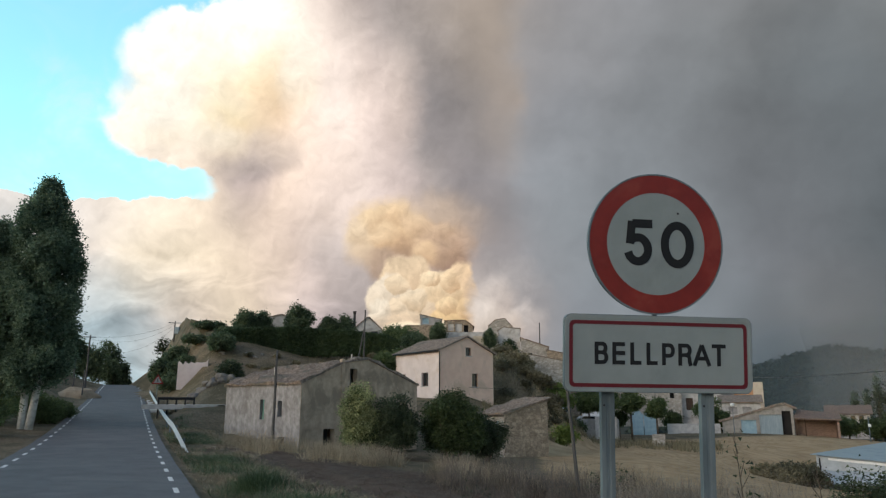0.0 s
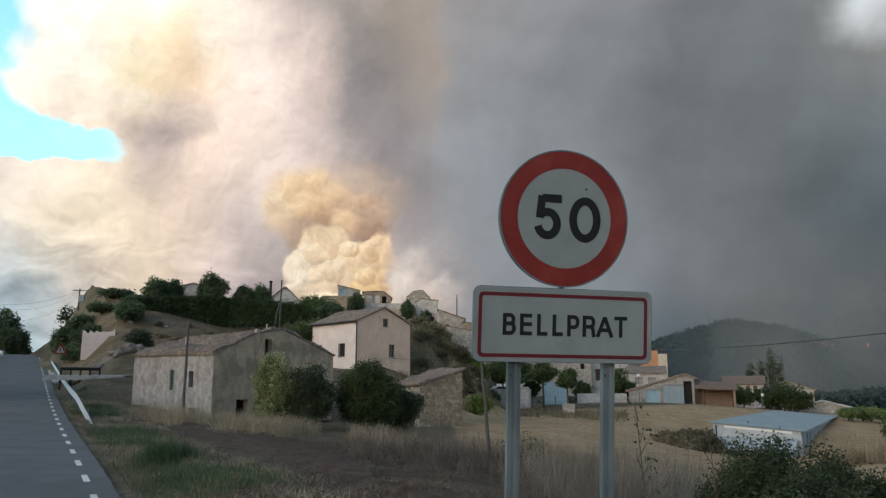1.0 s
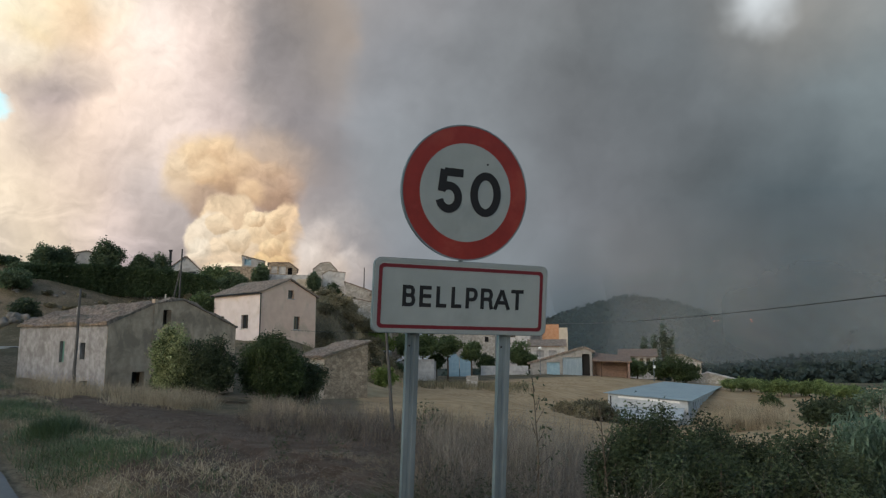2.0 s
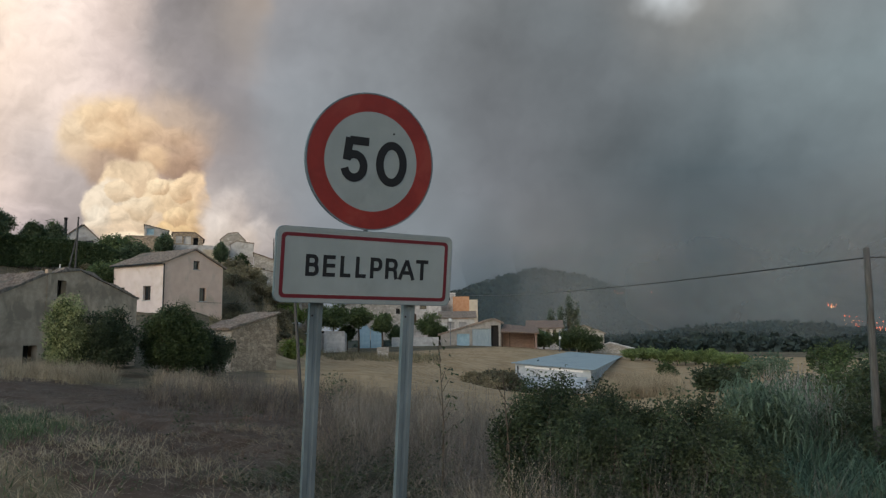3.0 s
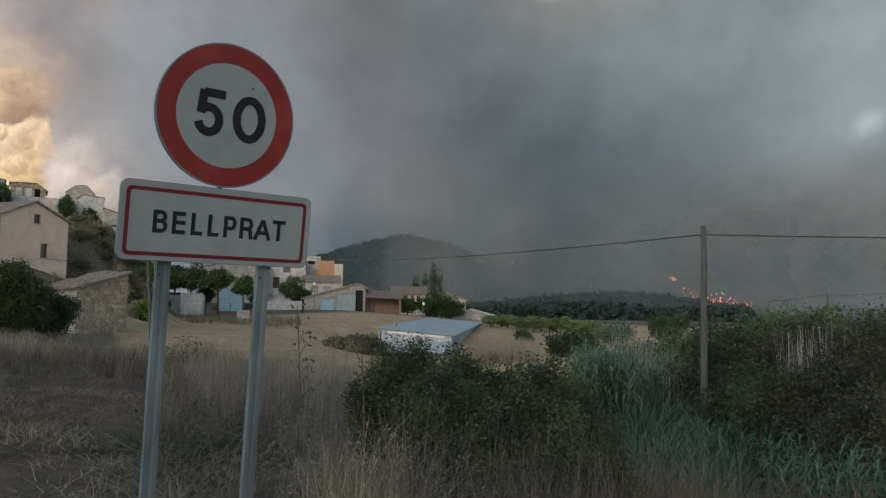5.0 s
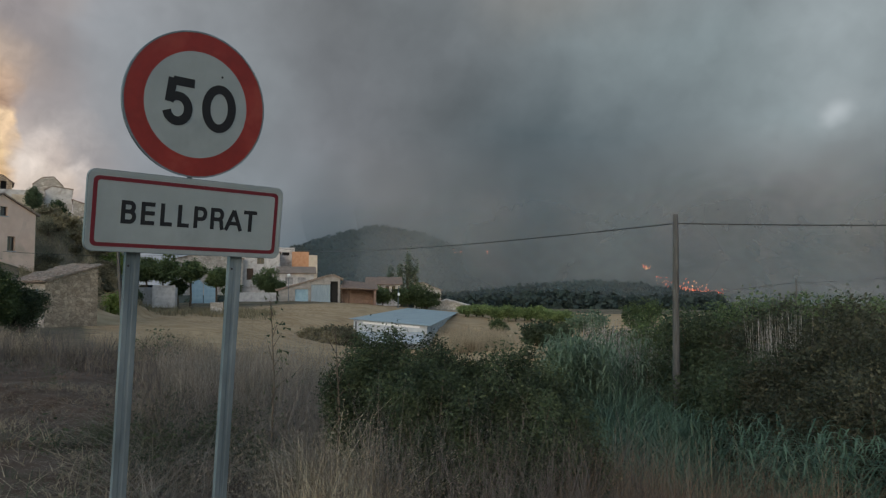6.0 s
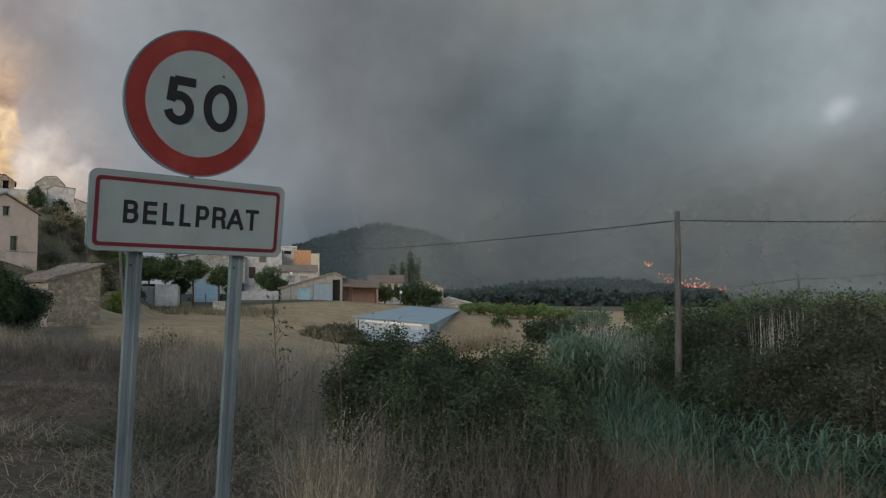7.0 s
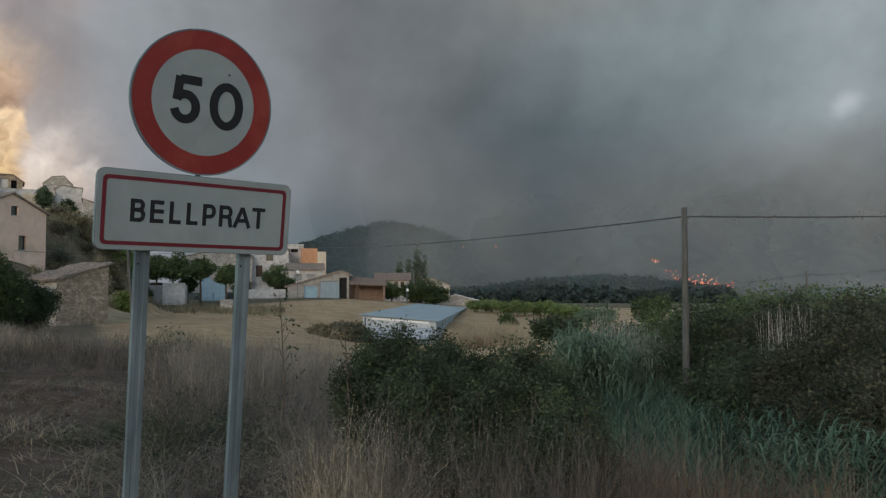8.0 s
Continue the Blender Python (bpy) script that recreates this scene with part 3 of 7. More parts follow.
def land(x, y):
    """Height of the ground, for numbers or arrays."""
    x, y = np.asarray(x, float), np.asarray(y, float)
    s, q = x * RDX + y * RDY, x * RDY - y * RDX
    fade = 1 / (1 + (np.maximum(q - 3, 0) / 8.0) ** 2)
    far = smooth(np.hypot(x, y), 130, 420)
    z = road_height(np.clip(s, -40, 150)) * np.where(q > 0, fade, 1.0)
    # the village hill: a bank, a terrace, and the long back with the old houses
    hill = np.interp(y, [54, 61, 70, 79, 90, 115, 140, 190], [0, 3.3, 4.4, 8.7, 10.0, 12.4, 12.4, 0])
    ease = smooth(q, 2.7, 7.6)
    hill = hill * (1 - smooth(x - 4 * smooth(y, 96, 108) + 5 * (1 - smooth(y, 70, 84)), 6, 18))
    z = z + hill * ease + 0.5 * np.sin(x * 0.45 + 1.0) * np.sin(y * 0.3) * smooth(hill, 1.5, 5) * ease
    # hollow with the reeds, low field by the shed
    z = z - 2.0 * mound(x, y, 34, 58, 17, 17) - 1.6 * mound(x, y, 58, 66, 30, 22) - 1.2 * smooth(x, 45, 75)
    z = z + 0.7 * mound(x, y, 19, 56, 9, 11) - 0.55 * mound(x, y, 27, 44, 8, 8) - 0.95 * mound(x, y, 24, 37, 10, 12) - 0.45 * mound(x, y, 25, 56, 9, 8) - 0.5 * mound(x, y, 31.5, 66, 5, 5) + 0.5 * mound(x, y, 44.5, 67, 5, 5)
    z = z - 1.7 * mound(x, y, 15, 13, 8, 9) - 0.4 * mound(x, y, 8, 7, 3.5, 4) + 0.8 * mound(x, y, 44, 112, 22, 14)
    # the bench that carries the side lane
    turn, reach = np.degrees(np.arctan2(x, y)), np.hypot(x, y)
    bench = smooth(turn, -20.5, -19.6) * smooth(q, 2.2, 3.4) * (1 - smooth(turn, -15.0, -13.0)) * smooth(reach, 49, 55) * (1 - smooth(reach, 59.5, 63))
    z = z * (1 - bench) + 3.55 * bench
    # raised field edge behind the sign
    z = z + 0.45 * mound(x, y, 0.5, 11, 9, 9) * smooth(q, 1.9, 3.6)
    # bank left of the road
    z = z + smooth(-q, 5.0, 13.0) * (1.6 + 1.6 * smooth(s, 55, 90))
    rough = 0.035 * np.sin(x * 5.1 + 2 * np.sin(y * 2.3)) * np.sin(y * 4.3 + x * 1.7) * smooth(q, 2.6, 4.0) * (1 - smooth(np.hypot(x, y), 20, 35))
    z = z + rough - 0.12 * smooth(np.abs(q + 1.07), 2.72, 3.4) * (np.abs(q + 1.07) < 7)
    z = z + 0.06 * np.sin(x * 1.3 + y * 0.7) * np.sin(y * 0.9 - x * 0.4) * smooth(np.abs(q + 1.07), 2.8, 5)
    z = z * (1 - far) - far * (9.0 + 0 * x)
    # the carriageway itself stays a clean plane under the asphalt
    on = 1 - smooth(np.abs(q + 1.07), 2.65, 3.0)
    return np.where(s < 160, z * (1 - on) + (road_height(s) - 0.12) * on, z)


def ground_at(x, y):
    return float(land(x, y))

# ---- ground and road ----
def graded(n, near, reach):
    """Grid lines that are dense near zero and run out to the horizon."""
    t = np.linspace(-1, 1, n)
    k = 7.6
    return np.sinh(t * k) / math.sinh(k) * reach


gx, gy = graded(281, 0, 3500) + 2.0, graded(281, 0, 3500) + 14.0
GX, GY = np.meshgrid(gx, gy)
GZ = land(GX, GY)
n1 = len(gx)
idx = np.arange(n1 * n1).reshape(n1, n1)
quads = np.stack([idx[:-1, :-1], idx[:-1, 1:], idx[1:, 1:], idx[1:, :-1]], -1).reshape(-1, 4)
me = bpy.data.meshes.new("ground")
me.from_pydata(np.stack([GX, GY, GZ], -1).reshape(-1, 3).tolist(), [], quads.tolist())
me.polygons.foreach_set("use_smooth", [True] * len(me.polygons))
Q = GX * RDY - GY * RDX
DIST = np.hypot(GX, GY)
# what covers the land: stubble field, bare soil, woodland
stubble = smooth(GX * 0.95 - GY * 0.1, -1.0, 3.0) * smooth(GY + 0.35 * np.maximum(GX - 5, 0), 20, 26) * (1 - smooth(GY - 0.42 * GX, 78, 92))
stubble = np.maximum(stubble, mound(GX, GY, 52, 68, 17, 13) > 0.42) * (1 - smooth(DIST, 120, 135))
soil = smooth(Q, 2.4, 3.8) * (1 - smooth(GY + 0.9 * GX, 24, 33)) * smooth(GY, 3, 6)
wood = smooth(DIST, 140, 200)
for key, val in (("stubble", stubble), ("soil", soil), ("wood", wood)):
    me.attributes.new(key, "FLOAT", "POINT").data.foreach_set("value", np.asarray(val, np.float32).ravel())
EARTH = bpy.data.materials.new("open_ground")
EARTH.use_nodes = True
k = Graph(EARTH.node_tree)
co = k.node("ShaderNodeNewGeometry").outputs["Position"]


def cover_of(name):
    n = k.node("ShaderNodeAttribute")
    n.attribute_name = name
    return k.step(k.math("ADD", n.outputs["Fac"], k.math("MULTIPLY", k.math("SUBTRACT", k.noise(co, 0.5, 4), 0.5), 0.6)), 0.35, 0.65)


fine_n, wide_n = k.noise(co, 7.0, 5, 0.65), k.noise(co, 0.35, 4, 0.6)
verge = k.mix(k.step(wide_n, 0.38, 0.62), k.mix(k.step(fine_n, 0.35, 0.65), (0.12, 0.093, 0.062, 1), (0.22, 0.175, 0.12, 1)), k.mix(fine_n, (0.065, 0.056, 0.034, 1), (0.14, 0.118, 0.074, 1)))
wave = k.node("ShaderNodeTexWave")
k.plug(wave.inputs["Vector"], k.vec("MULTIPLY", co, (0.8, 0.35, 0)))
wave.inputs["Scale"].default_value = 0.33
wave.inputs["Distortion"].default_value = 9.0
wave.inputs["Detail"].default_value = 3.0
straw = k.mix(k.math("ADD", k.math("MULTIPLY", wave.outputs["Fac"], 0.2), k.step(wide_n, 0.35, 0.65, 0.0, 0.65)), k.mix(fine_n, (0.28, 0.185, 0.098, 1), (0.39, 0.27, 0.15, 1)), k.mix(fine_n, (0.4, 0.285, 0.165, 1), (0.54, 0.4, 0.245, 1)))
rut = k.node("ShaderNodeTexWave")
k.plug(rut.inputs["Vector"], k.vec("ADD", k.vec("MULTIPLY", co, (0.5, 0.9, 0)), k.vec("MULTIPLY", k.noise(co, 0.05, 2, 0.5, 0.0, True), (14, 14, 0))))
rut.inputs["Scale"].default_value = 0.55
rut.inputs["Distortion"].default_value = 2.0
straw = k.mix(k.step(rut.outputs["Fac"], 0.55, 0.95, 0.0, 0.28), straw, (0.2, 0.135, 0.078, 1))
straw = k.mix(k.step(k.noise(co, 0.12, 5, 0.65), 0.5, 0.7, 0.0, 0.55), straw, (0.23, 0.165, 0.1, 1))
dirt = k.mix(k.step(k.noise(co, 1.6, 5, 0.65), 0.35, 0.65), k.mix(fine_n, (0.052, 0.034, 0.025, 1), (0.095, 0.064, 0.047, 1)), k.mix(fine_n, (0.085, 0.062, 0.048, 1), (0.14, 0.108, 0.086, 1)))
col = k.mix(cover_of("stubble"), verge, straw)
col = k.mix(cover_of("soil"), col, dirt)
col = k.mix(cover_of("wood"), col, k.mix(fine_n, (0.02, 0.03, 0.016, 1), (0.05, 0.06, 0.035, 1)))
b = k.node("ShaderNodeBsdfPrincipled")
k.plug(b.inputs["Base Color"], col)
b.inputs["Roughness"].default_value = 0.95
b.inputs["Specular IOR Level"].default_value = 0.1
bn = k.node("ShaderNodeBump")
bn.inputs["Strength"].default_value = 0.7
bn.inputs["Distance"].default_value = 0.08
k.plug(bn.inputs["Height"], k.noise(co, 5.0, 6, 0.7))
k.plug(b.inputs["Normal"], bn.outputs[0])
o = k.node("ShaderNodeOutputMaterial")
k.plug(o.inputs[0], b.outputs[0])
tagged(link("ground", me, EARTH), "dry verge, bare soil and stubble field reaching the horizon", "ground", kind="structure")


def road_point(s, q, lift=0.0):
    return (s * RDX + q * RDY, s * RDY - q * RDX, float(road_height(s)) + lift)


def strip(s0, s1, q0, q1, lift, thick, step=2.0, ragged=0.0):
    bm = bmesh.new()
    n = max(1, int((s1 - s0) / step))
    rows = []
    for i in range(n + 1):
        s = s0 + (s1 - s0) * i / n
        a, c = q0 + random.uniform(-ragged, ragged), q1 + random.uniform(-ragged, ragged)
        rows.append([bm.verts.new(road_point(s, a, lift - thick)), bm.verts.new(road_point(s, a, lift)), bm.verts.new(road_point(s, (a + c) / 2, lift + (0.03 if q1 - q0 > 2 else 0))), bm.verts.new(road_point(s, c, lift)), bm.verts.new(road_point(s, c, lift - thick))])
    for r0, r1 in zip(rows, rows[1:]):
        for j in range(4):
            bm.faces.new((r0[j], r0[j + 1], r1[j + 1], r1[j]))
    bm.faces.new(rows[0])
    bm.faces.new(rows[-1][::-1])
    return bm


LINE_R, LINE_L = 1.26, -3.38
road = part("road", strip(-40, 160, LINE_L - 0.42, LINE_R + 0.42, 0.0, 0.25, 0.8, 0.02), ASPHALT)
tagged(road, "narrow grey asphalt village road climbing to a crest", "road", kind="structure")
PERIOD = 2.55
for side, q in (("r", LINE_R), ("l", LINE_L)):
    for i in range(-6, 50):
        s = 4.0 + i * PERIOD
        part("edge_dash", strip(s, s + 1.0, q - 0.06, q + 0.06, 0.006, 0.004, 1.0), ROAD_PAINT, road)
walk_way = part("pavement", strip(66, 135, LINE_R + 0.5, LINE_R + 1.5, 0.06, 0.3, 3), CONCRETE)
tagged(walk_way, "pale concrete footway along the climbing road", "pavement", kind="structure")

# ---- the sign by the road ----
SIGN_M = pose(1.361, 4.639, EYE + 0.644, 0, 0, 8.33) @ pose(0, 0, 0, 6.49) @ pose(0, 0, 0, 0, 0.46, 0)


def rounded(w, h, r, n=6, cx=0.0, cz=0.0):
    pts = []
    for sx, sz, a0 in ((1, 1, 0), (-1, 1, 90), (-1, -1, 180), (1, -1, 270)):
        for i in range(n + 1):
            a = radians(a0 + 90 * i / n)
            pts.append((cx + sx * (w / 2 - r) + r * math.cos(a), cz + sz * (h / 2 - r) + r * math.sin(a)))
    return pts


def slab(poly, y0, y1, hole=None):
    """A plate in the x-z plane from y0 (front) to y1, with an optional hole of as many points."""
    bm = bmesh.new()
    n = len(poly)
    f = [bm.verts.new((x, y0, z)) for x, z in poly]
    r = [bm.verts.new((x, y1, z)) for x, z in poly]
    if hole:
        hf = [bm.verts.new((x, y0, z)) for x, z in hole]
        hr = [bm.verts.new((x, y1, z)) for x, z in hole]
    for i in range(n):
        j = (i + 1) % n
        bm.faces.new((f[i], f[j], r[j], r[i]))
        if hole:
            bm.faces.new((hf[j], hf[i], hr[i], hr[j]))
            bm.faces.new((f[i], hf[i], hf[j], f[j]))
            bm.faces.new((r[j], hr[j], hr[i], r[i]))
    if not hole:
        bm.faces.new(f[::-1])
        bm.faces.new(r)
    return bm


def arc(cx, cz, rx, rz, a0, a1, n=10):
    return [(cx + rx * math.cos(radians(a0 + (a1 - a0) * i / n)), cz + rz * math.sin(radians(a0 + (a1 - a0) * i / n))) for i in range(n + 1)]


# centre lines of the painted characters, in a cell of one by one
STROKES = {
    "B": [[(0, -0.5), (0, 1.5)], [(-0.5, 1), (0.6, 1)] + arc(0.6, 0.765, 0.32, 0.235, 90, -90)[1:] + [(-0.5, 0.53)], [(-0.5, 0.53), (0.62, 0.53)] + arc(0.62, 0.265, 0.38, 0.265, 90, -90)[1:] + [(-0.5, 0)]],
    "E": [[(0, -0.5), (0, 1.5)], [(-0.5, 1), (1.5, 1)], [(-0.5, 0.52), (1.4, 0.52)], [(-0.5, 0), (1.5, 0)]],
    "L": [[(0, -0.5), (0, 1.5)], [(-0.5, 0), (1.5, 0)]],
    "P": [[(0, -0.5), (0, 1.5)], [(-0.5, 1), (0.62, 1)] + arc(0.62, 0.71, 0.38, 0.29, 90, -90)[1:] + [(-0.5, 0.42)]],
    "R": [[(0, -0.5), (0, 1.5)], [(-0.5, 1), (0.6, 1)] + arc(0.6, 0.735, 0.34, 0.265, 90, -90)[1:] + [(-0.5, 0.47)], [(0.5, 0.47)] + arc(0.6, 0.25, 0.3, 0.22, 90, 0, 6)[1:] + [(0.92, 0.1), (1.02, -0.5)]],
    "A": [[(-0.12, -0.3), (0.5, 1.05)], [(0.5, 1.05), (1.12, -0.3)], [(0.16, 0.3), (0.84, 0.3)]],
    "T": [[(-0.5, 1), (1.5, 1)], [(0.5, -0.5), (0.5, 1)]],
    "5": [[(0.22, 1), (1.4, 1)], [(0.2, 1.06), (0.09, 0.46)], [(0.09, 0.5), (0.2, 0.58)] + arc(0.48, 0.315, 0.5, 0.315, 110, -120, 16) + [(0.08, 0.12), (0.0, 0.24)]],
    "0": [arc(0.5, 0.5, 0.5, 0.5, 90, 450, 40)],
}


def letter(text, x0, x1, z0, z1, y, parent, name="letter", pen=0.0245):
    """One painted character that fills the given width and height, drawn with a pen of constant width."""
    bm = bmesh.new()
    w, h = x1 - x0 - pen, z1 - z0 - pen
    for k_, line in enumerate(STROKES[text]):
        pts = [Vector((x0 + pen / 2 + min(max(u, -pen / 2 / w), 1 + pen / 2 / w) * w, z0 + pen / 2 + min(max(v, -pen / 2 / h), 1 + pen / 2 / h) * h)) for u, v in line]
        pts = [p for i, p in enumerate(pts) if i == 0 or (p - pts[i - 1]).length > 1e-5]
        closed = (pts[0] - pts[-1]).length < 1e-5
        rows = []
        for i, p in enumerate(pts):
            a_, b_ = pts[i - 1 if i else (-2 if closed else 0)], pts[i + 1 if i < len(pts) - 1 else (1 if closed else -1)]
            d_ = (b_ - a_).normalized()
            nrm = Vector((-d_.y, d_.x)) * pen / 2
            rows.append([bm.verts.new((q.x, y + o_ - 0.0002 * k_, q.y)) for q, o_ in ((p + nrm, -0.001), (p - nrm, -0.001), (p - nrm, 0.001), (p + nrm, 0.001))])
        for r0, r1 in zip(rows, rows[1:]):
            for j in range(4):
                bm.faces.new((r0[j], r0[(j + 1) % 4], r1[(j + 1) % 4], r1[j]))
        bm.faces.new(rows[0])
        bm.faces.new(rows[-1][::-1])
    return part(name, bm, SIGN_BLACK, parent)


def circle(r, n=72, cx=0.0, cz=0.0):
    return [(cx + r * math.cos(2 * math.pi * i / n), cz + r * math.sin(2 * math.pi * i / n)) for i in range(n)]


def c_post(x, z0, z1, lean=0.035):
    """A galvanised C-section post, its web to the front."""
    w, d, t, lip = 0.042, 0.042, 0.005, 0.014
    prof = [(-w, 0), (-0.016, 0), (-0.008, 0.0025), (0.008, 0.0025), (0.016, 0), (w, 0), (w, d), (w - lip, d), (w - lip, d - t), (w - t, d - t), (w - t, t), (0.012, t + 0.003), (-0.012, t + 0.003), (-w + t, t), (-w + t, d - t), (-w + lip, d - t), (-w + lip, d), (-w, d)]
    bm = bmesh.new()
    a = [bm.verts.new((x + lean + u, 0.042 + v, z0)) for u, v in prof]
    c = [bm.verts.new((x + u, 0.042 + v, z1)) for u, v in prof]
    for i in range(len(prof)):
        j = (i + 1) % len(prof)
        bm.faces.new((a[i], a[j], c[j], c[i]))
    bm.faces.new(c)
    return bm


sign = thing("town_sign", SIGN_M, "speed limit disc above a white town plate on galvanised posts", "road sign")
PW, PH, PZ = 1.235, 0.47, -0.2435
rim_line = rounded(PW - 0.004, PH, 0.045, 6, 0.003, 0.004)
plate = part("name_plate", slab(rim_line, 0.002, 0.036), GALV, sign, "folded white steel plate with red border")
part("plate_rim", slab(rim_line, -0.004, 0.004, rounded(PW - 0.03, PH - 0.03, 0.036)), SIGN_WHITE_SHADED, plate)
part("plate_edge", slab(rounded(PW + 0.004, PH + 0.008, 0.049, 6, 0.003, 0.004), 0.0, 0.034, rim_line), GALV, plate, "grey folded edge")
part("plate_face", slab(rounded(PW - 0.03, PH - 0.03, 0.036), -0.001, 0.003), SIGN_WHITE_SHADED, plate)
part("plate_border", slab(rounded(PW - 0.062, PH - 0.062, 0.032), -0.003, 0.001, rounded(PW - 0.108, PH - 0.108, 0.018)), SIGN_MAROON, plate, "dark red border line")
for ch_, x0_, x1_ in (("B", -0.424, -0.336), ("E", -0.309, -0.228), ("L", -0.193, -0.121), ("L", -0.087, -0.015), ("P", 0.015, 0.1), ("R", 0.123, 0.216), ("A", 0.226, 0.333), ("T", 0.348, 0.441)):
    letter(ch_, x0_, x1_, -0.064, 0.073, -0.002, plate)
for ch in plate.children:
    ch.location.z = 0
plate.location.z = PZ
disc = part("speed_disc", slab(circle(0.448), 0.002, 0.032), GALV, sign, "round speed limit sign with faded red ring")
part("disc_rim", slab(circle(0.4505), -0.004, 0.006, circle(0.441)), GALV, disc)
part("disc_ring", slab(circle(0.441), -0.002, 0.004, circle(0.327)), SIGN_RED, disc, "faded red ring")
part("disc_face", slab(circle(0.327), -0.001, 0.003), SIGN_WHITE_SHADED, disc, "white face, greyed in colour to stand for shade")
letter("5", -0.215, -0.026, -0.144, 0.152, -0.003, disc, "digit", 0.054)
letter("0", 0.03, 0.253, -0.152, 0.148, -0.003, disc, "digit", 0.054)
part("disc_dent", slab(circle(0.007, 10, 0.148, 0.2), -0.0025, 0.0), SIGN_BLACK, disc)
disc.location = (-0.016, 0, 0.456)
for u in (-0.328, 0.33):
    post = part("post", c_post(u, -2.75, -0.03), GALV, sign)
    for zz in (-0.1, -0.4, -0.56):
        part("bolt", tube(bmesh.new(), [(u - 0.02, 0.048, zz), (u - 0.02, 0.036, zz)], [0.007, 0.007], 6), BLACK_METAL, post)
for zz in (-0.14, -0.37):
    part("bracket", boxed(-0.5, 0.03, zz - 0.018, 0.5, 0.042, zz + 0.018, 0.004), GALV, sign)
part("bracket", boxed(-0.36, 0.03, 0.24, 0.34, 0.042, 0.28, 0.004), GALV, sign)
part("disc_strut", boxed(-0.03, 0.034, -0.06, 0.0, 0.05, 0.62, 0.004), GALV, sign)


# ---- buildings ----
def clip(poly, a, b):
    """The part of a convex polygon left of the line a to b."""
    res = []
    for i, p in enumerate(poly):
        q = poly[(i + 1) % len(poly)]
        dp = (b[0] - a[0]) * (p[1] - a[1]) - (b[1] - a[1]) * (p[0] - a[0])
        dq = (b[0] - a[0]) * (q[1] - a[1]) - (b[1] - a[1]) * (q[0] - a[0])
        if dp >= -1e-9:
            res.append(p)
        if (dp > 1e-9 and dq < -1e-9) or (dp < -1e-9 and dq > 1e-9):
            t = dp / (dp - dq)
            res.append((p[0] + t * (q[0] - p[0]), p[1] + t * (q[1] - p[1])))
    return res


def wall_mesh(outline, holes, m, thick=0.35):
    """A wall in the x-z plane with real openings through it. outline: convex, counter-clockwise."""
    xs = sorted({p[0] for p in outline} | {h[i] for h in holes for i in (0, 1)})
    zs = sorted({min(p[1] for p in outline), max(p[1] for p in outline)} | {h[i] for h in holes for i in (2, 3)})
    bm = bmesh.new()
    for x0, x1 in zip(xs, xs[1:]):
        for z0, z1 in zip(zs, zs[1:]):
            mx, mz = (x0 + x1) / 2, (z0 + z1) / 2
            if x1 - x0 < 1e-6 or z1 - z0 < 1e-6 or any(h[0] < mx < h[1] and h[2] < mz < h[3] for h in holes):
                continue
            poly = [(x0, z0), (x1, z0), (x1, z1), (x0, z1)]
            for i in range(len(outline)):
                poly = clip(poly, outline[i], outline[(i + 1) % len(outline)]) if len(poly) > 2 else []
            if len(poly) > 2:
                bm.faces.new([bm.verts.new((x, 0, z)) for x, z in poly])
                bm.faces.new([bm.verts.new((x, thick, z)) for x, z in poly[::-1]])
    for x0, x1, z0, z1 in [h[:4] for h in holes]:
        for (ax, az_), (bx, bz) in (((x0, z0), (x1, z0)), ((x1, z0), (x1, z1)), ((x1, z1), (x0, z1)), ((x0, z1), (x0, z0))):
            bm.faces.new([bm.verts.new(v) for v in ((ax, 0, az_), (bx, 0, bz), (bx, thick, bz), (ax, thick, az_))])
    for i in range(len(outline)):
        (ax, az_), (bx, bz) = outline[i], outline[(i + 1) % len(outline)]
        bm.faces.new([bm.verts.new(v) for v in ((ax, 0, az_), (ax, thick, az_), (bx, thick, bz), (bx, 0, bz))])
    bmesh.ops.remove_doubles(bm, verts=bm.verts[:], dist=0.0005)
    bmesh.ops.transform(bm, matrix=m, verts=bm.verts[:])
    return bm


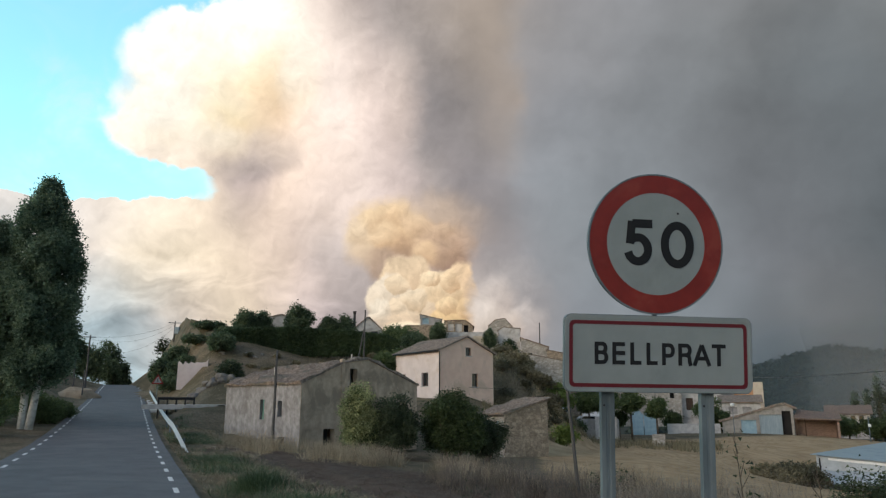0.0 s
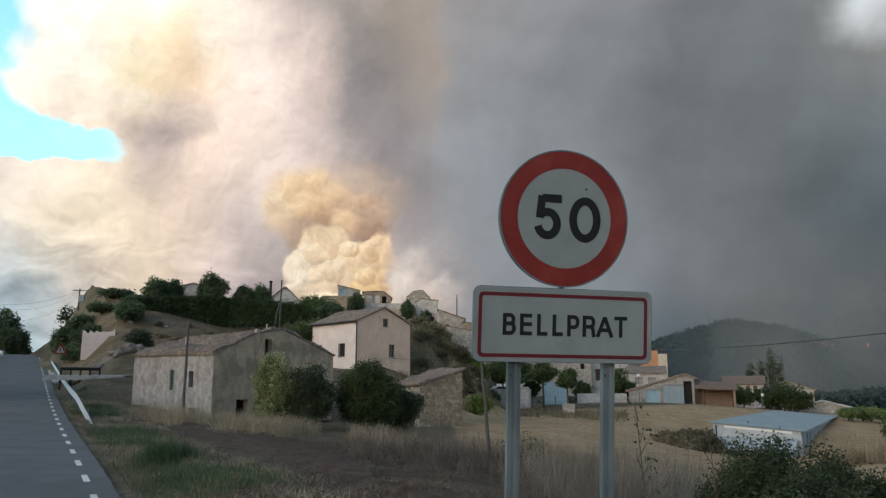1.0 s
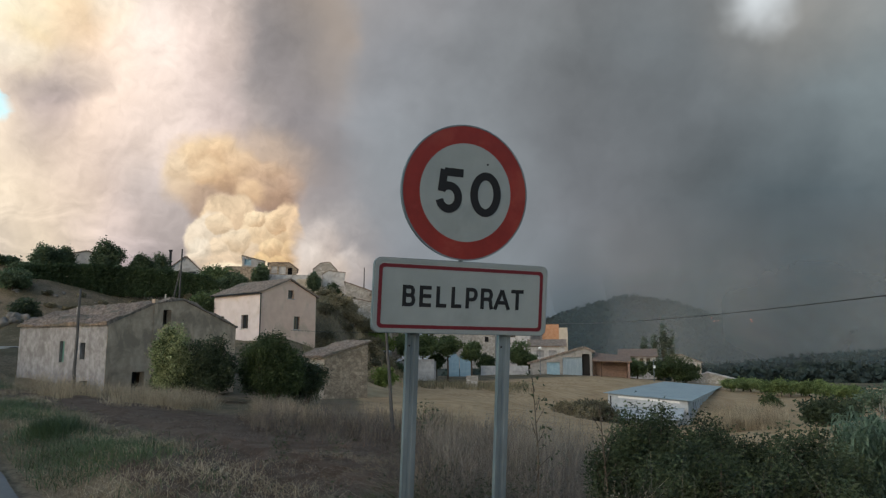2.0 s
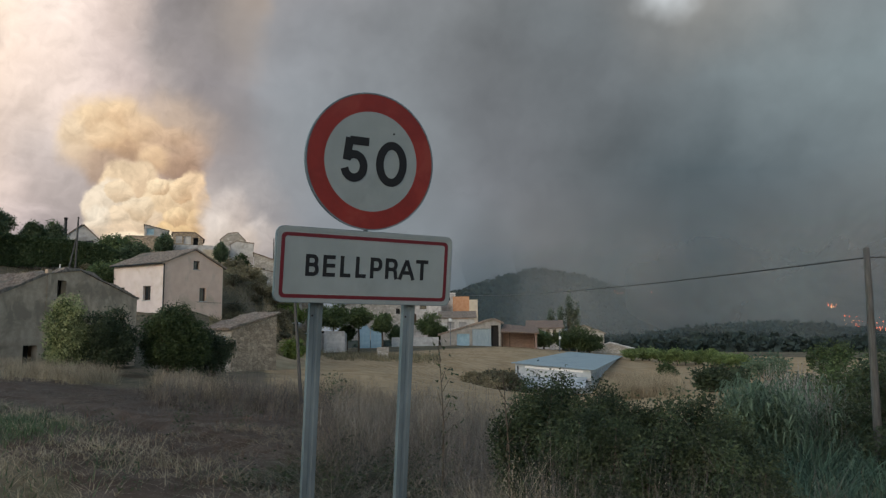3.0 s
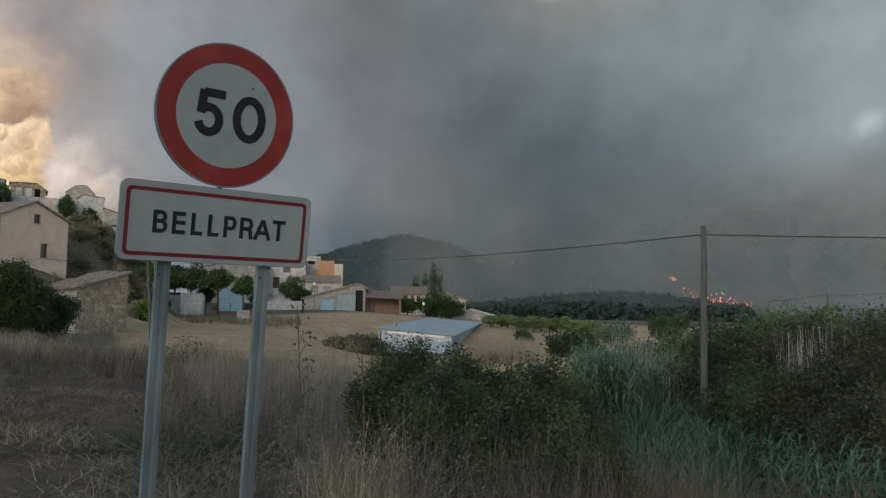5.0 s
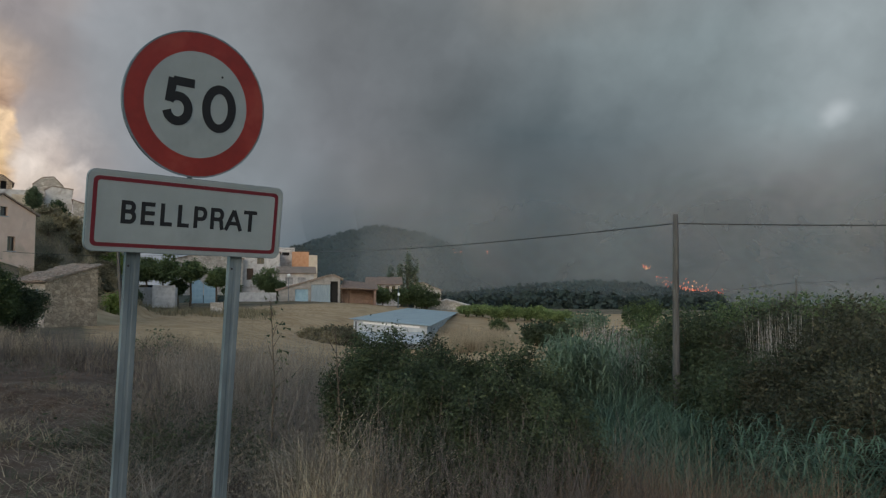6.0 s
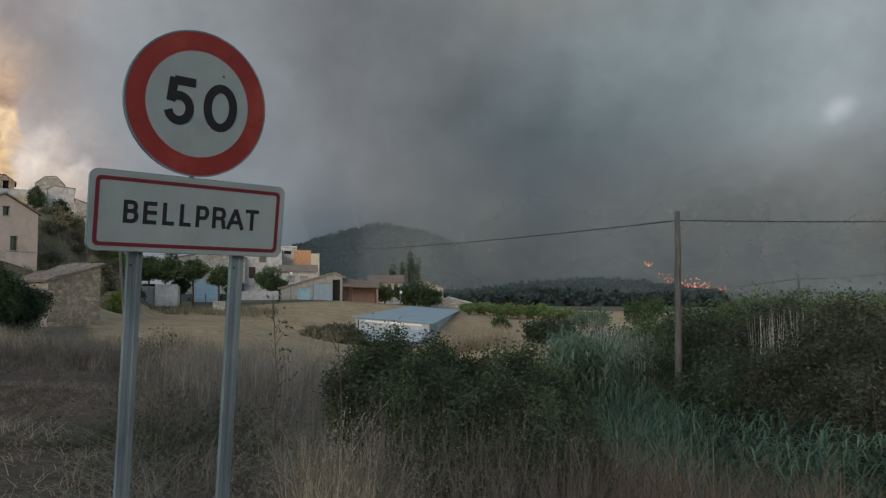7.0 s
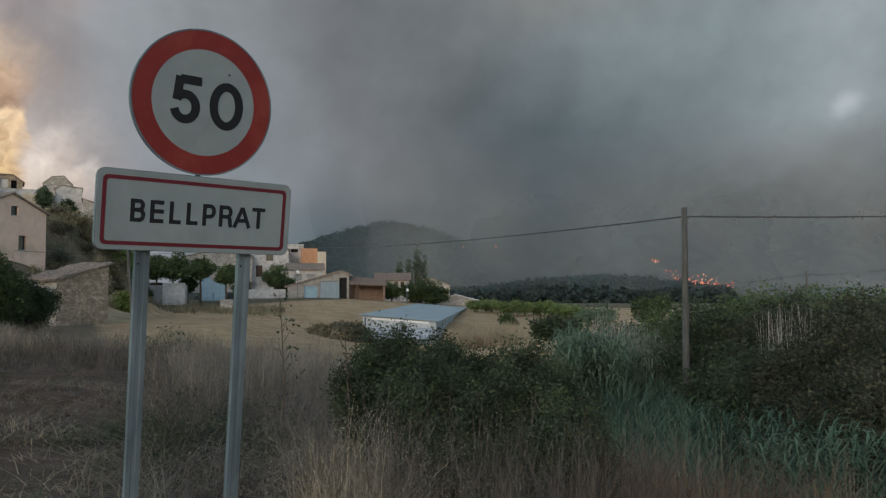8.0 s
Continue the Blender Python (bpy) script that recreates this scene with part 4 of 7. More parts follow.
def opening(parent, m, h, thick):
    """What fills one opening: h = (x0, x1, z0, z1, kind)."""
    x0, x1, z0, z1, kind = h
    y = thick * 0.55
    if kind == "window":
        fr = bmesh.new()
        for a in ((x0, z0, x0 + 0.06, z1), (x1 - 0.06, z0, x1, z1), (x0 + 0.06, z0, x1 - 0.06, z0 + 0.06), (x0 + 0.06, z1 - 0.06, x1 - 0.06, z1), ((x0 + x1) / 2 - 0.025, z0 + 0.06, (x0 + x1) / 2 + 0.025, z1 - 0.06)):
            box(fr, a[0], y, a[1], a[2], y + 0.05, a[3], m)
        w = part("window", fr, WOOD_DARK, parent, "dark wooden window")
        part("pane", boxed(x0 + 0.05, y + 0.02, z0 + 0.05, x1 - 0.05, y + 0.03, z1 - 0.05, 0, m), GLASS, w)
        part("sill", boxed(x0 - 0.06, -0.05, z0 - 0.07, x1 + 0.06, y, z0 - 0.002, 0.01, m), CONCRETE, w)
    elif kind == "dark":
        # a near-black panel paints the shade of the room behind the opening
        part("opening_back", boxed(x0 - 0.02, thick + 0.25, z0 - 0.02, x1 + 0.02, thick + 0.3, z1 + 0.02, 0, m), DARK_VOID, parent, "near-black panel standing for the unlit room behind an opening")
    else:
        mat = {"door": WOOD_DARK, "teal": TEAL, "blue": BLUE_DOOR, "grey": GREY_DOOR, "white": WHITEWASH, "blind": GREY_RENDER}[kind]
        n = max(1, round((x1 - x0) / 0.3))
        pts = []
        for i in range(n):
            a, c = x0 + (x1 - x0) * i / n, x0 + (x1 - x0) * (i + 1) / n
            pts += [(a, y + 0.02), (a + 0.015, y), (c - 0.015, y)]
        pts += [(x1, y + 0.02), (x1, y + 0.06), (x0, y + 0.06)]
        d = prism(bmesh.new(), pts, z0, z1)
        bmesh.ops.transform(d, matrix=m, verts=d.verts[:])
        part("shutter" if z1 - z0 < 1.5 else "door", d, mat, parent)


def tiled(p00, p10, p01, p11, pitch=0.24, course=0.4, amp=0.035, thick=0.1, rough=0.02):
    """A roof slope of barrel tiles: p00-p10 along the eave, p01-p11 along the top."""
    p00, p10, p01, p11 = [Vector(p) for p in (p00, p10, p01, p11)]
    nx = max(4, int((p10 - p00).length / pitch * 4))
    ny = max(2, int((p01 - p00).length / course))
    nrm = (p10 - p00).cross(p01 - p00).normalized()
    if nrm.z < 0:
        nrm = -nrm
    bm = bmesh.new()
    grid = []
    for j in range(ny + 1):
        for lip in ((0,) if j in (0, ny) else (0, 1)):
            row = []
            v = j / ny
            for i in range(nx + 1):
                u = i / nx
                p = (p00 * (1 - u) + p10 * u) * (1 - v) + (p01 * (1 - u) + p11 * u) * v
                h = amp * abs(math.sin(math.pi * i / 4.0 + 0.8)) + (0.0 if lip else 0.025)
                h += rough * noise.noise(Vector((p.x * 0.9, p.y * 0.9, p.z))) * 3 + random.uniform(-rough, rough) * 0.5
                row.append(bm.verts.new(p + nrm * (thick + h)))
            grid.append(row)
    under = [[bm.verts.new((p00 * (1 - i / nx) + p10 * i / nx)), bm.verts.new((p01 * (1 - i / nx) + p11 * i / nx))] for i in range(nx + 1)]
    for a, b in zip(grid, grid[1:]):
        for i in range(nx):
            bm.faces.new((a[i], a[i + 1], b[i + 1], b[i]))
    for i in range(nx):
        bm.faces.new((under[i][0], under[i][1], under[i + 1][1], under[i + 1][0]))
        bm.faces.new((under[i][0], under[i + 1][0], grid[0][i + 1], grid[0][i]))
        bm.faces.new((under[i + 1][1], under[i][1], grid[-1][i], grid[-1][i + 1]))
    for e in (0, nx):
        col_ = [r[e] for r in grid]
        bm.faces.new([under[e][0]] + col_ + [under[e][1]])
    return bm


def building(name, label, x, y, turn, w, d, base, tops, mats, roof_mat=ROOF_TILE, front=(), left=(), right=(), over=0.3, category="house", thick=0.35, flat=False, slab_t=0.1, worn=0.02, sag=None):
    """A building with a corner at x, y, its front wall running w along turn degrees and d deep behind it. tops: the roof line over the
    front wall, as (along, height) from the first corner to the last; the roof runs straight back. mats: front, left, right."""
    t = thing(name, pose(x, y, 0, 0, 0, turn), label, category)
    rev = [(w - a, h) for a, h in tops][::-1]
    if sag:
        rev = [(0, tops[-1][1] - 0.4), (w, tops[0][1] - 0.4)]
    outline = [(0, base), (w, base)] + [(a, h) for a, h in tops[::-1]]
    outline_b = [(0, base), (w, base)] + [(a, h) for a, h in rev[::-1]]
    place = {"front": (pose(0, 0, 0), outline, front, mats[0]),
             "right": (pose(w + 0.003, 0.004, 0, 0, 0, 90), [(0, base), (d - 0.008, base), (d - 0.008, tops[-1][1]), (0, tops[-1][1])], [(h[0] + thick, h[1] + thick, *h[2:]) for h in right], mats[2]),
             "back": (pose(w, d, 0, 0, 0, 180), outline_b, (), mats[2]),
             "left": (pose(-0.003, d - 0.004, 0, 0, 0, -90), [(0, base), (d - 0.008, base), (d - 0.008, tops[0][1]), (0, tops[0][1])], [(h[0] + thick, h[1] + thick, *h[2:]) for h in left], mats[1])}
    for m, line, holes, mat in place.values():
        part("wall", wall_mesh(line, [h[:4] for h in holes], m, thick), mat, t)
        for h in holes:
            opening(t, m, h, thick)
    if flat:
        part("roof", boxed(0.02, 0.02, tops[0][1] - 0.12, w - 0.02, d - 0.02, tops[0][1] - 0.02), GREY_RENDER, t)
        return t
    for (a0, h0), (a1, h1) in zip(tops, tops[1:]):
        sl = (h1 - h0) / (a1 - a0)
        b0, b1, k0, k1 = a0, a1, h0 + 0.01, h1 + 0.01
        if a0 == 0:
            b0, k0 = a0 - over, k0 - sl * over
        if a1 == w:
            b1, k1 = a1 + over, k1 + sl * over
        if sag:
            # an old roof whose ridge has sunk and drawn in at the far end
            low_ = min(tops[0][1], tops[-1][1])
            f0, f1 = low_ + (k0 - low_) * sag[1], low_ + (k1 - low_) * sag[1]
            c0, c1 = (b0 if a0 == 0 else b0 * sag[0]), (b1 if a1 == w else b1 * sag[0])
            bm = tiled((b0, -over * 0.6, k0), (c0, d + over * 0.6, f0), (b1, -over * 0.6, k1), (c1, d + over * 0.6, f1), thick=slab_t, rough=worn)
        elif h1 >= h0:
            bm = tiled((b0, -over * 0.6, k0), (b0, d + over * 0.6, k0), (b1, -over * 0.6, k1), (b1, d + over * 0.6, k1), thick=slab_t, rough=worn)
        else:
            bm = tiled((b1, -over * 0.6, k1), (b1, d + over * 0.6, k1), (b0, -over * 0.6, k0), (b0, d + over * 0.6, k0), thick=slab_t, rough=worn)
        part("roof", bm, roof_mat, t, "weathered clay tile slope")
    return t


stone_house = building("stone_farmhouse", "derelict farmhouse with peeling lime render and sagging clay tile roof", -8.13, 43.24, 57.1, 11.6, 6.26, 0.6,
                       [(0, 4.6), (3.63, 6.0), (6.08, 6.38), (11.6, 4.95)], (MUD_RENDER, OLD_RENDER, MUD_RENDER),
                       front=[(2.0, 3.0, 0.9, 2.05, "dark"), (4.3, 5.0, 4.7, 5.7, "dark")],
                       left=[(2.65, 3.0, 2.6, 3.75, "teal"), (5.2 - 1.1, 5.55 - 1.1, 2.75, 3.65, "dark"), (4.2, 4.75, 1.1, 1.6, "dark")], worn=0.07, sag=(0.45, 0.5), over=0.14)
part("chimney", boxed(3.45, -0.07, 3.4, 3.72, 0.14, 6.25, 0.03), MUD_RENDER, stone_house, "rendered stub of a party wall")
for cx_, cy_ in ((1.2, 3.4), (2.6, 1.6), (5.6, 1.0)):
    part("chimney_pot", tube(bmesh.new(), [(cx_, cy_, 4.6), (cx_, cy_, 5.75 if cx_ < 4 else 6.75)], [0.05, 0.045], 8), WHITEWASH, stone_house)
pink_house = building("pink_house", "two-storey pale pink house under a gable roof, less-lit walls coloured tan", -0.3, 66.0, 40, 6.52, 6.47, 3.0,
                      [(0, 8.65), (3.25, 9.98), (6.52, 8.65)], (PINK_SHADED, PINK, PINK_SHADED), front=[(3.1, 3.78, 8.3, 9.05, "window"), (3.85, 4.6, 5.55, 6.72, "window")],
                      left=[(6.47 - 0.7 - 2.2, 6.47 - 0.7 - 1.25, 5.55, 6.75, "window"), (0.4, 1.15, 5.75, 6.75, "window")])
part("drain_pipe", tube(bmesh.new(), [(-0.06, -0.06, 3.2), (-0.06, -0.06, 8.55)], [0.055, 0.055], 8), BLACK_METAL, pink_house)
part("gutter", tube(bmesh.new(), [(-0.34, -0.1, 8.58), (-0.34, 6.5, 8.58)], [0.07, 0.07], 8), BLACK_METAL, pink_house)
shed = building("stone_shed", "small rubble stone shed with a lean tiled roof beside the field", 4.09, 50.84, 30, 3.65, 3.2, 0.0, [(0, 2.94), (3.65, 3.96)], (STONE, STONE_PALE, STONE),
                left=[(1.6, 2.2, 1.7, 2.5, "grey")], over=0.25, worn=0.06)
BX, BY = 40.3, 109.8
barn = building("farm_barn", "low farm barn with blue doors and a brick lean-to", BX, BY, -23.8, 9.4, 9.0, 0.0, [(0, 2.4), (8.2, 4.75), (9.4, 4.2)], (SAND_RENDER, SAND_RENDER, STONE), ROOF_TILE,
                front=[(2.5, 4.5, 0.1, 2.6, "blue"), (4.95, 7.9, 0.1, 3.35, "grey"), (7.9, 9.05, 0.1, 3.85, "dark")], slab_t=0.24, over=0.4)
lean = thing("brick_lean_to", pose(BX + 9.45 * 0.915, BY - 9.45 * 0.404, 0, 0, 0, -23.8), "open brick lean-to with a red-brown tiled canopy", "shed")
part("wall", boxed(0.05, 2.3, 0.0, 5.5, 2.6, 3.3), BRICK_RED, lean, "bare red brick wall")
part("wall", boxed(5.2, -0.6, 0.0, 5.5, 2.296, 2.7), BRICK_RED, lean, "brick end wall")
part("wall", boxed(5.2, 2.604, 0.0, 5.5, 8.0, 3.2), BRICK_RED, lean)
part("roof", tiled((-0.1, -0.95, 2.72), (5.8, -0.95, 2.5), (0.5, 3.3, 3.95), (5.8, 3.3, 3.35), thick=0.12), ROOF_BROWN, lean, "thin tiled canopy")
for px_ in (0.15, 1.3):
    part("post", boxed(px_ - 0.07, -0.75, 0.0, px_ + 0.07, -0.61, 2.75), WOOD_DARK, lean)
SHED_W, SHED_D = 6.9, 42.0
white_shed = thing("metal_shed", pose(30.54, 62.98, 0, 0, 0, -37.2), "long low grey block shed with a pale blue sheet roof", "shed")
front = wall_mesh([(0, -4.6), (SHED_W, -4.6), (SHED_W, -0.82), (0, -0.26)], [], pose(0, 0, 0), 0.2)
part("wall", front, SHEET_WALL, white_shed, "pale block end wall")
part("wall", wall_mesh([(0, -5.2), (SHED_W, -5.2), (SHED_W, -0.26), (0, -0.82)], [], pose(SHED_W, SHED_D, 0, 0, 0, 180), 0.2), SHEET_WALL, white_shed)
part("wall", wall_mesh([(0, -5.2), (SHED_D - 0.4, -5.2), (SHED_D - 0.4, -0.26), (0, -0.26)], [], pose(0, SHED_D - 0.2, 0, 0, 0, -90), 0.2), SHEET_WALL, white_shed)
slots = [(1.0 + i * 2.6, 2.3 + i * 2.6, -2.3, -1.15) for i in range(15)]
m_side = pose(SHED_W, 0.2, 0, 0, 0, 90)
part("wall", wall_mesh([(0, -5.2), (SHED_D - 0.4, -5.2), (SHED_D - 0.4, -0.82), (0, -0.82)], slots, m_side, 0.2), SHEET_WALL, white_shed, "side wall with a row of windows")
for x0_, x1_, z0_, z1_ in slots:
    part("window", boxed(x0_ - 0.02, 0.14, z0_ - 0.02, x1_ + 0.02, 0.18, z1_ + 0.02, 0, m_side), GREY_DOOR, white_shed)
part("fascia", wall_mesh([(0.9, -0.62), (6.2, -1.04), (6.2, -0.86), (0.9, -0.44)], [], pose(0, -0.03, 0), 0.02), LAMP_WHITE, white_shed, "pale flaking strip under the eave")
part("ledge", boxed(0.6, -0.06, -1.48, 6.6, 0.0, -1.42), GREY_DOOR, white_shed)


def sheet(x0, x1, y0, y1, z0, z1, n, amp=0.03, thick=0.03):
    """Ribbed sheet, rising from z0 at y0 to z1 at y1."""
    bm = bmesh.new()
    rows = []
    for i in range(n * 4 + 1):
        x = x0 + (x1 - x0) * i / (n * 4)
        h = amp * (1 if i % 4 in (1, 2) else 0)
        rows.append([bm.verts.new(v) for v in ((x, y0, z0 + h), (x, y1, z1 + h), (x, y1, z1 + h - thick), (x, y0, z0 + h - thick))])
    for a, b in zip(rows, rows[1:]):
        for j in range(4):
            bm.faces.new((a[j], a[(j + 1) % 4], b[(j + 1) % 4], b[j]))
    bm.faces.new(rows[0])
    bm.faces.new(rows[-1][::-1])
    return bm


roof = sheet(-0.3, SHED_D + 0.3, -0.35, SHED_W + 0.35, 0, 0, 60)
bmesh.ops.transform(roof, matrix=Matrix(((0, 1, 0, 0), (1, 0, 0, 0), (0, -0.081, 1, -0.2), (0, 0, 0, 1))), verts=roof.verts[:])
part("roof", roof, SHEET_ROOF, white_shed, "pale blue ribbed sheet roof")
part("lean_to_roof", sheet(-1.0, 6.6, -2.6, 0.0, -2.25, -1.5, 22), SHEET_WALL, white_shed, "pale sheet lean-to along the end wall")
for x_ in (-0.7, 2.7, 6.3):
    part("lean_to_post", boxed(x_ - 0.06, -2.4, -5.0, x_ + 0.06, -2.28, -2.5), GREY_DOOR, white_shed)
part("drain_pipe", tube(bmesh.new(), [(0.25, -0.08, -0.45), (0.25, -0.08, -1.75)], [0.05, 0.05], 6), BLACK_METAL, white_shed)

# ---- plants ----
rng = np.random.default_rng(7)


def unit(n):
    v = rng.normal(size=(n, 3))
    return v / np.linalg.norm(v, axis=1)[:, None]


def leaf_quads(centres, size, spread=0.4, up=0.2, shape=1.7):
    """Small pointed leaves at the centres, of random turn."""
    n = len(centres)
    a = unit(n)
    a[:, 2] = a[:, 2] * (1 - up) + up * 0.3
    b = np.cross(a, unit(n))
    b /= np.linalg.norm(b, axis=1)[:, None] + 1e-9
    s = (size * (1 - spread + 2 * spread * rng.random(n)))[:, None]
    v = np.stack([centres - a * s * shape * 0.4 - b * s / 2, centres - a * s * shape * 0.4 + b * s / 2, centres + a * s * shape * 0.6], 1).reshape(-1, 3)
    return v, np.arange(3 * n).reshape(n, 3)


def lobes(n, blobs, shell=0.55):
    """n points in a union of ellipsoids (x, y, z, rx, ry, rz), most of them near the skin and clustered into sprays."""
    bl = np.array(blobs, float)
    wgt = (bl[:, 3] * bl[:, 4] * bl[:, 5]) ** 0.7
    pick = rng.choice(len(bl), n, p=wgt / wgt.sum())
    d = unit(n)
    r = (shell + (1 - shell) * rng.random(n)) ** 0.6 * (1 + 0.1 * rng.normal(size=n))
    return bl[pick, :3] + d * r[:, None] * bl[pick, 3:6]


def sprays(n, per, blobs, scatter, shell=0.6):
    c = lobes(max(1, n // per), blobs, shell)
    c = np.repeat(c, per, 0)
    return c + rng.normal(size=c.shape) * scatter


def blob_field(cx, cy, cz, rx, ry, rz, n, small=0.35, seed_up=0.0):
    """A lumpy crown: n lobes over an ellipsoid."""
    d = unit(n)
    d[:, 2] = np.maximum(d[:, 2], -0.6) + seed_up
    r = 0.45 + 0.4 * rng.random(n)
    k_ = small * (0.7 + 0.6 * rng.random(n))
    return [(cx + d[i, 0] * rx * r[i], cy + d[i, 1] * ry * r[i], cz + d[i, 2] * rz * r[i], rx * k_[i], ry * k_[i], rz * k_[i]) for i in range(n)] + [(cx, cy, cz, rx * 0.6, ry * 0.6, rz * 0.6)]


def tree(name, label, x, y, z, height, spread, leaf, n_leaf, leaf_size, bark=BARK, clear=0.25, lobes_n=14, trunk=0.12, category="tree", depth=None):
    """Trunk, limbs and a crown of many small leaves."""
    t = thing(name, pose(x, y, z), label, category)
    h0 = height * clear
    crown = blob_field(0, 0, h0 + (height - h0) * 0.5, spread, depth or spread, (height - h0) * 0.5, lobes_n)
    bm = tube(bmesh.new(), [(0, 0, -0.3), (0.03, 0.02, h0 * 0.6), (-0.04, 0.03, h0 + (height - h0) * 0.3), (0, 0, height * 0.8)], [trunk * 1.25, trunk, trunk * 0.7, trunk * 0.15], 8)
    for b in crown[:9]:
        zz = h0 + (b[2] - h0) * 0.35
        tube(bm, [(0, 0, max(zz, h0 * 0.7)), (b[0] * 0.5, b[1] * 0.5, (zz + b[2]) / 2 + 0.1), b[:3]], [trunk * 0.5, trunk * 0.3, trunk * 0.08], 5)
    part("trunk", bm, bark, t, smooth=True)
    v, f = leaf_quads(sprays(n_leaf, 5, crown, leaf_size * 1.1), leaf_size)
    cloud("crown", v.tolist(), f.tolist(), leaf, t)
    return t


def bush(name, label, x, y, z, rx, ry, rz, leaf, n_leaf, leaf_size, lobes_n=16, small=0.38, twigs=14, category="bush", scatter=1.2):
    """A shrub: stems from the ground and leaves down to it."""
    t = thing(name, pose(x, y, z), label, category)
    crown = blob_field(0, 0, rz * 0.5, rx, ry, rz * 0.55, lobes_n, small)
    bm = bmesh.new()
    for b in crown[:twigs]:
        tube(bm, [(b[0] * 0.15, b[1] * 0.15, -0.2), (b[0] * 0.6, b[1] * 0.6, b[2] * 0.5), (b[0] * 1.1, b[1] * 1.1, b[2] + b[5] * 0.8)], [0.03, 0.018, 0.006], 5)
    part("branchwork", bm, BARK, t)
    c = sprays(n_leaf, 5, crown, leaf_size * scatter)
    c[:, 2] = np.maximum(c[:, 2] * rz / np.percentile(c[:, 2], 99.3), 0.02)
    v, f = leaf_quads(c, leaf_size)
    cloud("leaves", v.tolist(), f.tolist(), leaf, t)
    return t


def blades(points, height, lean, width, curl=0.3, segs=3):
    """Upright tapering blades or stalks on the points."""
    n = len(points)
    h = height * (0.55 + 0.7 * rng.random(n))
    a = rng.random(n) * 2 * math.pi
    d = np.stack([np.cos(a), np.sin(a), np.zeros(n)], 1)
    side = np.stack([-np.sin(a), np.cos(a), np.zeros(n)], 1)
    ln = lean * rng.random(n)
    vs = []
    for i in range(segs + 1):
        t = i / segs
        c = points + d * (ln * h * (t + curl * t * t))[:, None]
        c[:, 2] = points[:, 2] + h * t * (1 - 0.35 * curl * t)
        w = width * (1 - 0.85 * t)
        vs += [c - side * w / 2, c + side * w / 2]
    v = np.stack(vs, 1)
    k_ = 2 * (segs + 1)
    base = (np.arange(n) * k_)[:, None]
    faces = []
    for i in range(segs):
        faces.append(base + np.array([2 * i, 2 * i + 1, 2 * i + 3, 2 * i + 2]))
    tips = v[:, -2:].mean(1)
    return v.reshape(-1, 3), np.concatenate(faces), tips


def on_land(x, y, lift=0.0):
    return np.stack([x, y, land(x, y) + lift], 1)


def patch(n, x0, x1, y0, y1, keep=None, clump=0.0):
    x, y = x0 + (x1 - x0) * rng.random(n), y0 + (y1 - y0) * rng.random(n)
    if keep:
        ok = keep(x, y)
        x, y = x[ok], y[ok]
    if clump:
        c = np.sin(x * 2.1 + 0.5 * np.sin(y * 1.7)) * np.sin(y * 1.9 + x * 0.6) + 0.6 * np.sin(x * 5.3 - y * 3.1)
        ok = rng.random(len(x)) < np.clip(0.5 + clump * c, 0.05, 1)
        x, y = x[ok], y[ok]
    return on_land(x, y)


def stuff(name, label, category, v, f, mat):
    return tagged(cloud(name, v.tolist(), f.tolist(), mat), label, category, kind="stuff")


def across(x, y):
    return x * RDY - y * RDX


def along(x, y):
    return x * RDX + y * RDY



def bearing(deg, dist):
    """A place by its bearing from the road's edge and its distance."""
    return dist * math.sin(radians(deg)), dist * math.cos(radians(deg))


def rise(deg, dist):
    return EYE + dist * math.tan(radians(deg))


# ---- left of the road ----
def poplar(x, y, z, height, wide, n, label, trunk, stems):
    t = thing("poplar_tree", pose(x, y, z), label, "tree")
    bm = bmesh.new()
    for dx, dy, lean in stems:
        tube(bm, [(dx, dy, -0.5), (dx * 1.4 + lean * 0.4, dy, 2.5), (dx * 1.5 + lean, dy, 5.5), (lean * 0.8, 0, height * 0.85)], [trunk * 1.2, trunk, trunk * 0.75, 0.03], 9)
    crown = []
    for i in range(420):
        u = random.random() ** 0.9
        zz = 2.6 + (height - 2.9) * u
        w_ = wide * float(np.interp(u, [0, 0.07, 0.25, 0.55, 0.75, 0.92, 1.0], [0.45, 0.85, 1.0, 0.95, 0.78, 0.42, 0.04]))
        a_, r_ = random.uniform(0, 6.28), random.uniform(0.05, 1.0) ** 0.55
        s_ = random.uniform(0.18, 0.44) * (1.1 - 0.45 * u)
        crown.append((math.cos(a_) * w_ * r_, math.sin(a_) * w_ * r_, zz, s_, s_, s_ * 1.8))
        if i % 6 == 0:
            tube(bm, [(0, 0, max(2.2, zz - 1.9)), (crown[-1][0] * 0.6, crown[-1][1] * 0.6, zz - 0.7), crown[-1][:3]], [0.05, 0.03, 0.01], 5)
    part("trunk", bm, BARK_PALE, t, "pale forked trunk", True)
    v, f = leaf_quads(sprays(n, 4, crown, 0.2, 0.3), 0.1, 0.4)
    cloud("crown", v.tolist(), f.tolist(), L_POPLAR, t)
    return t


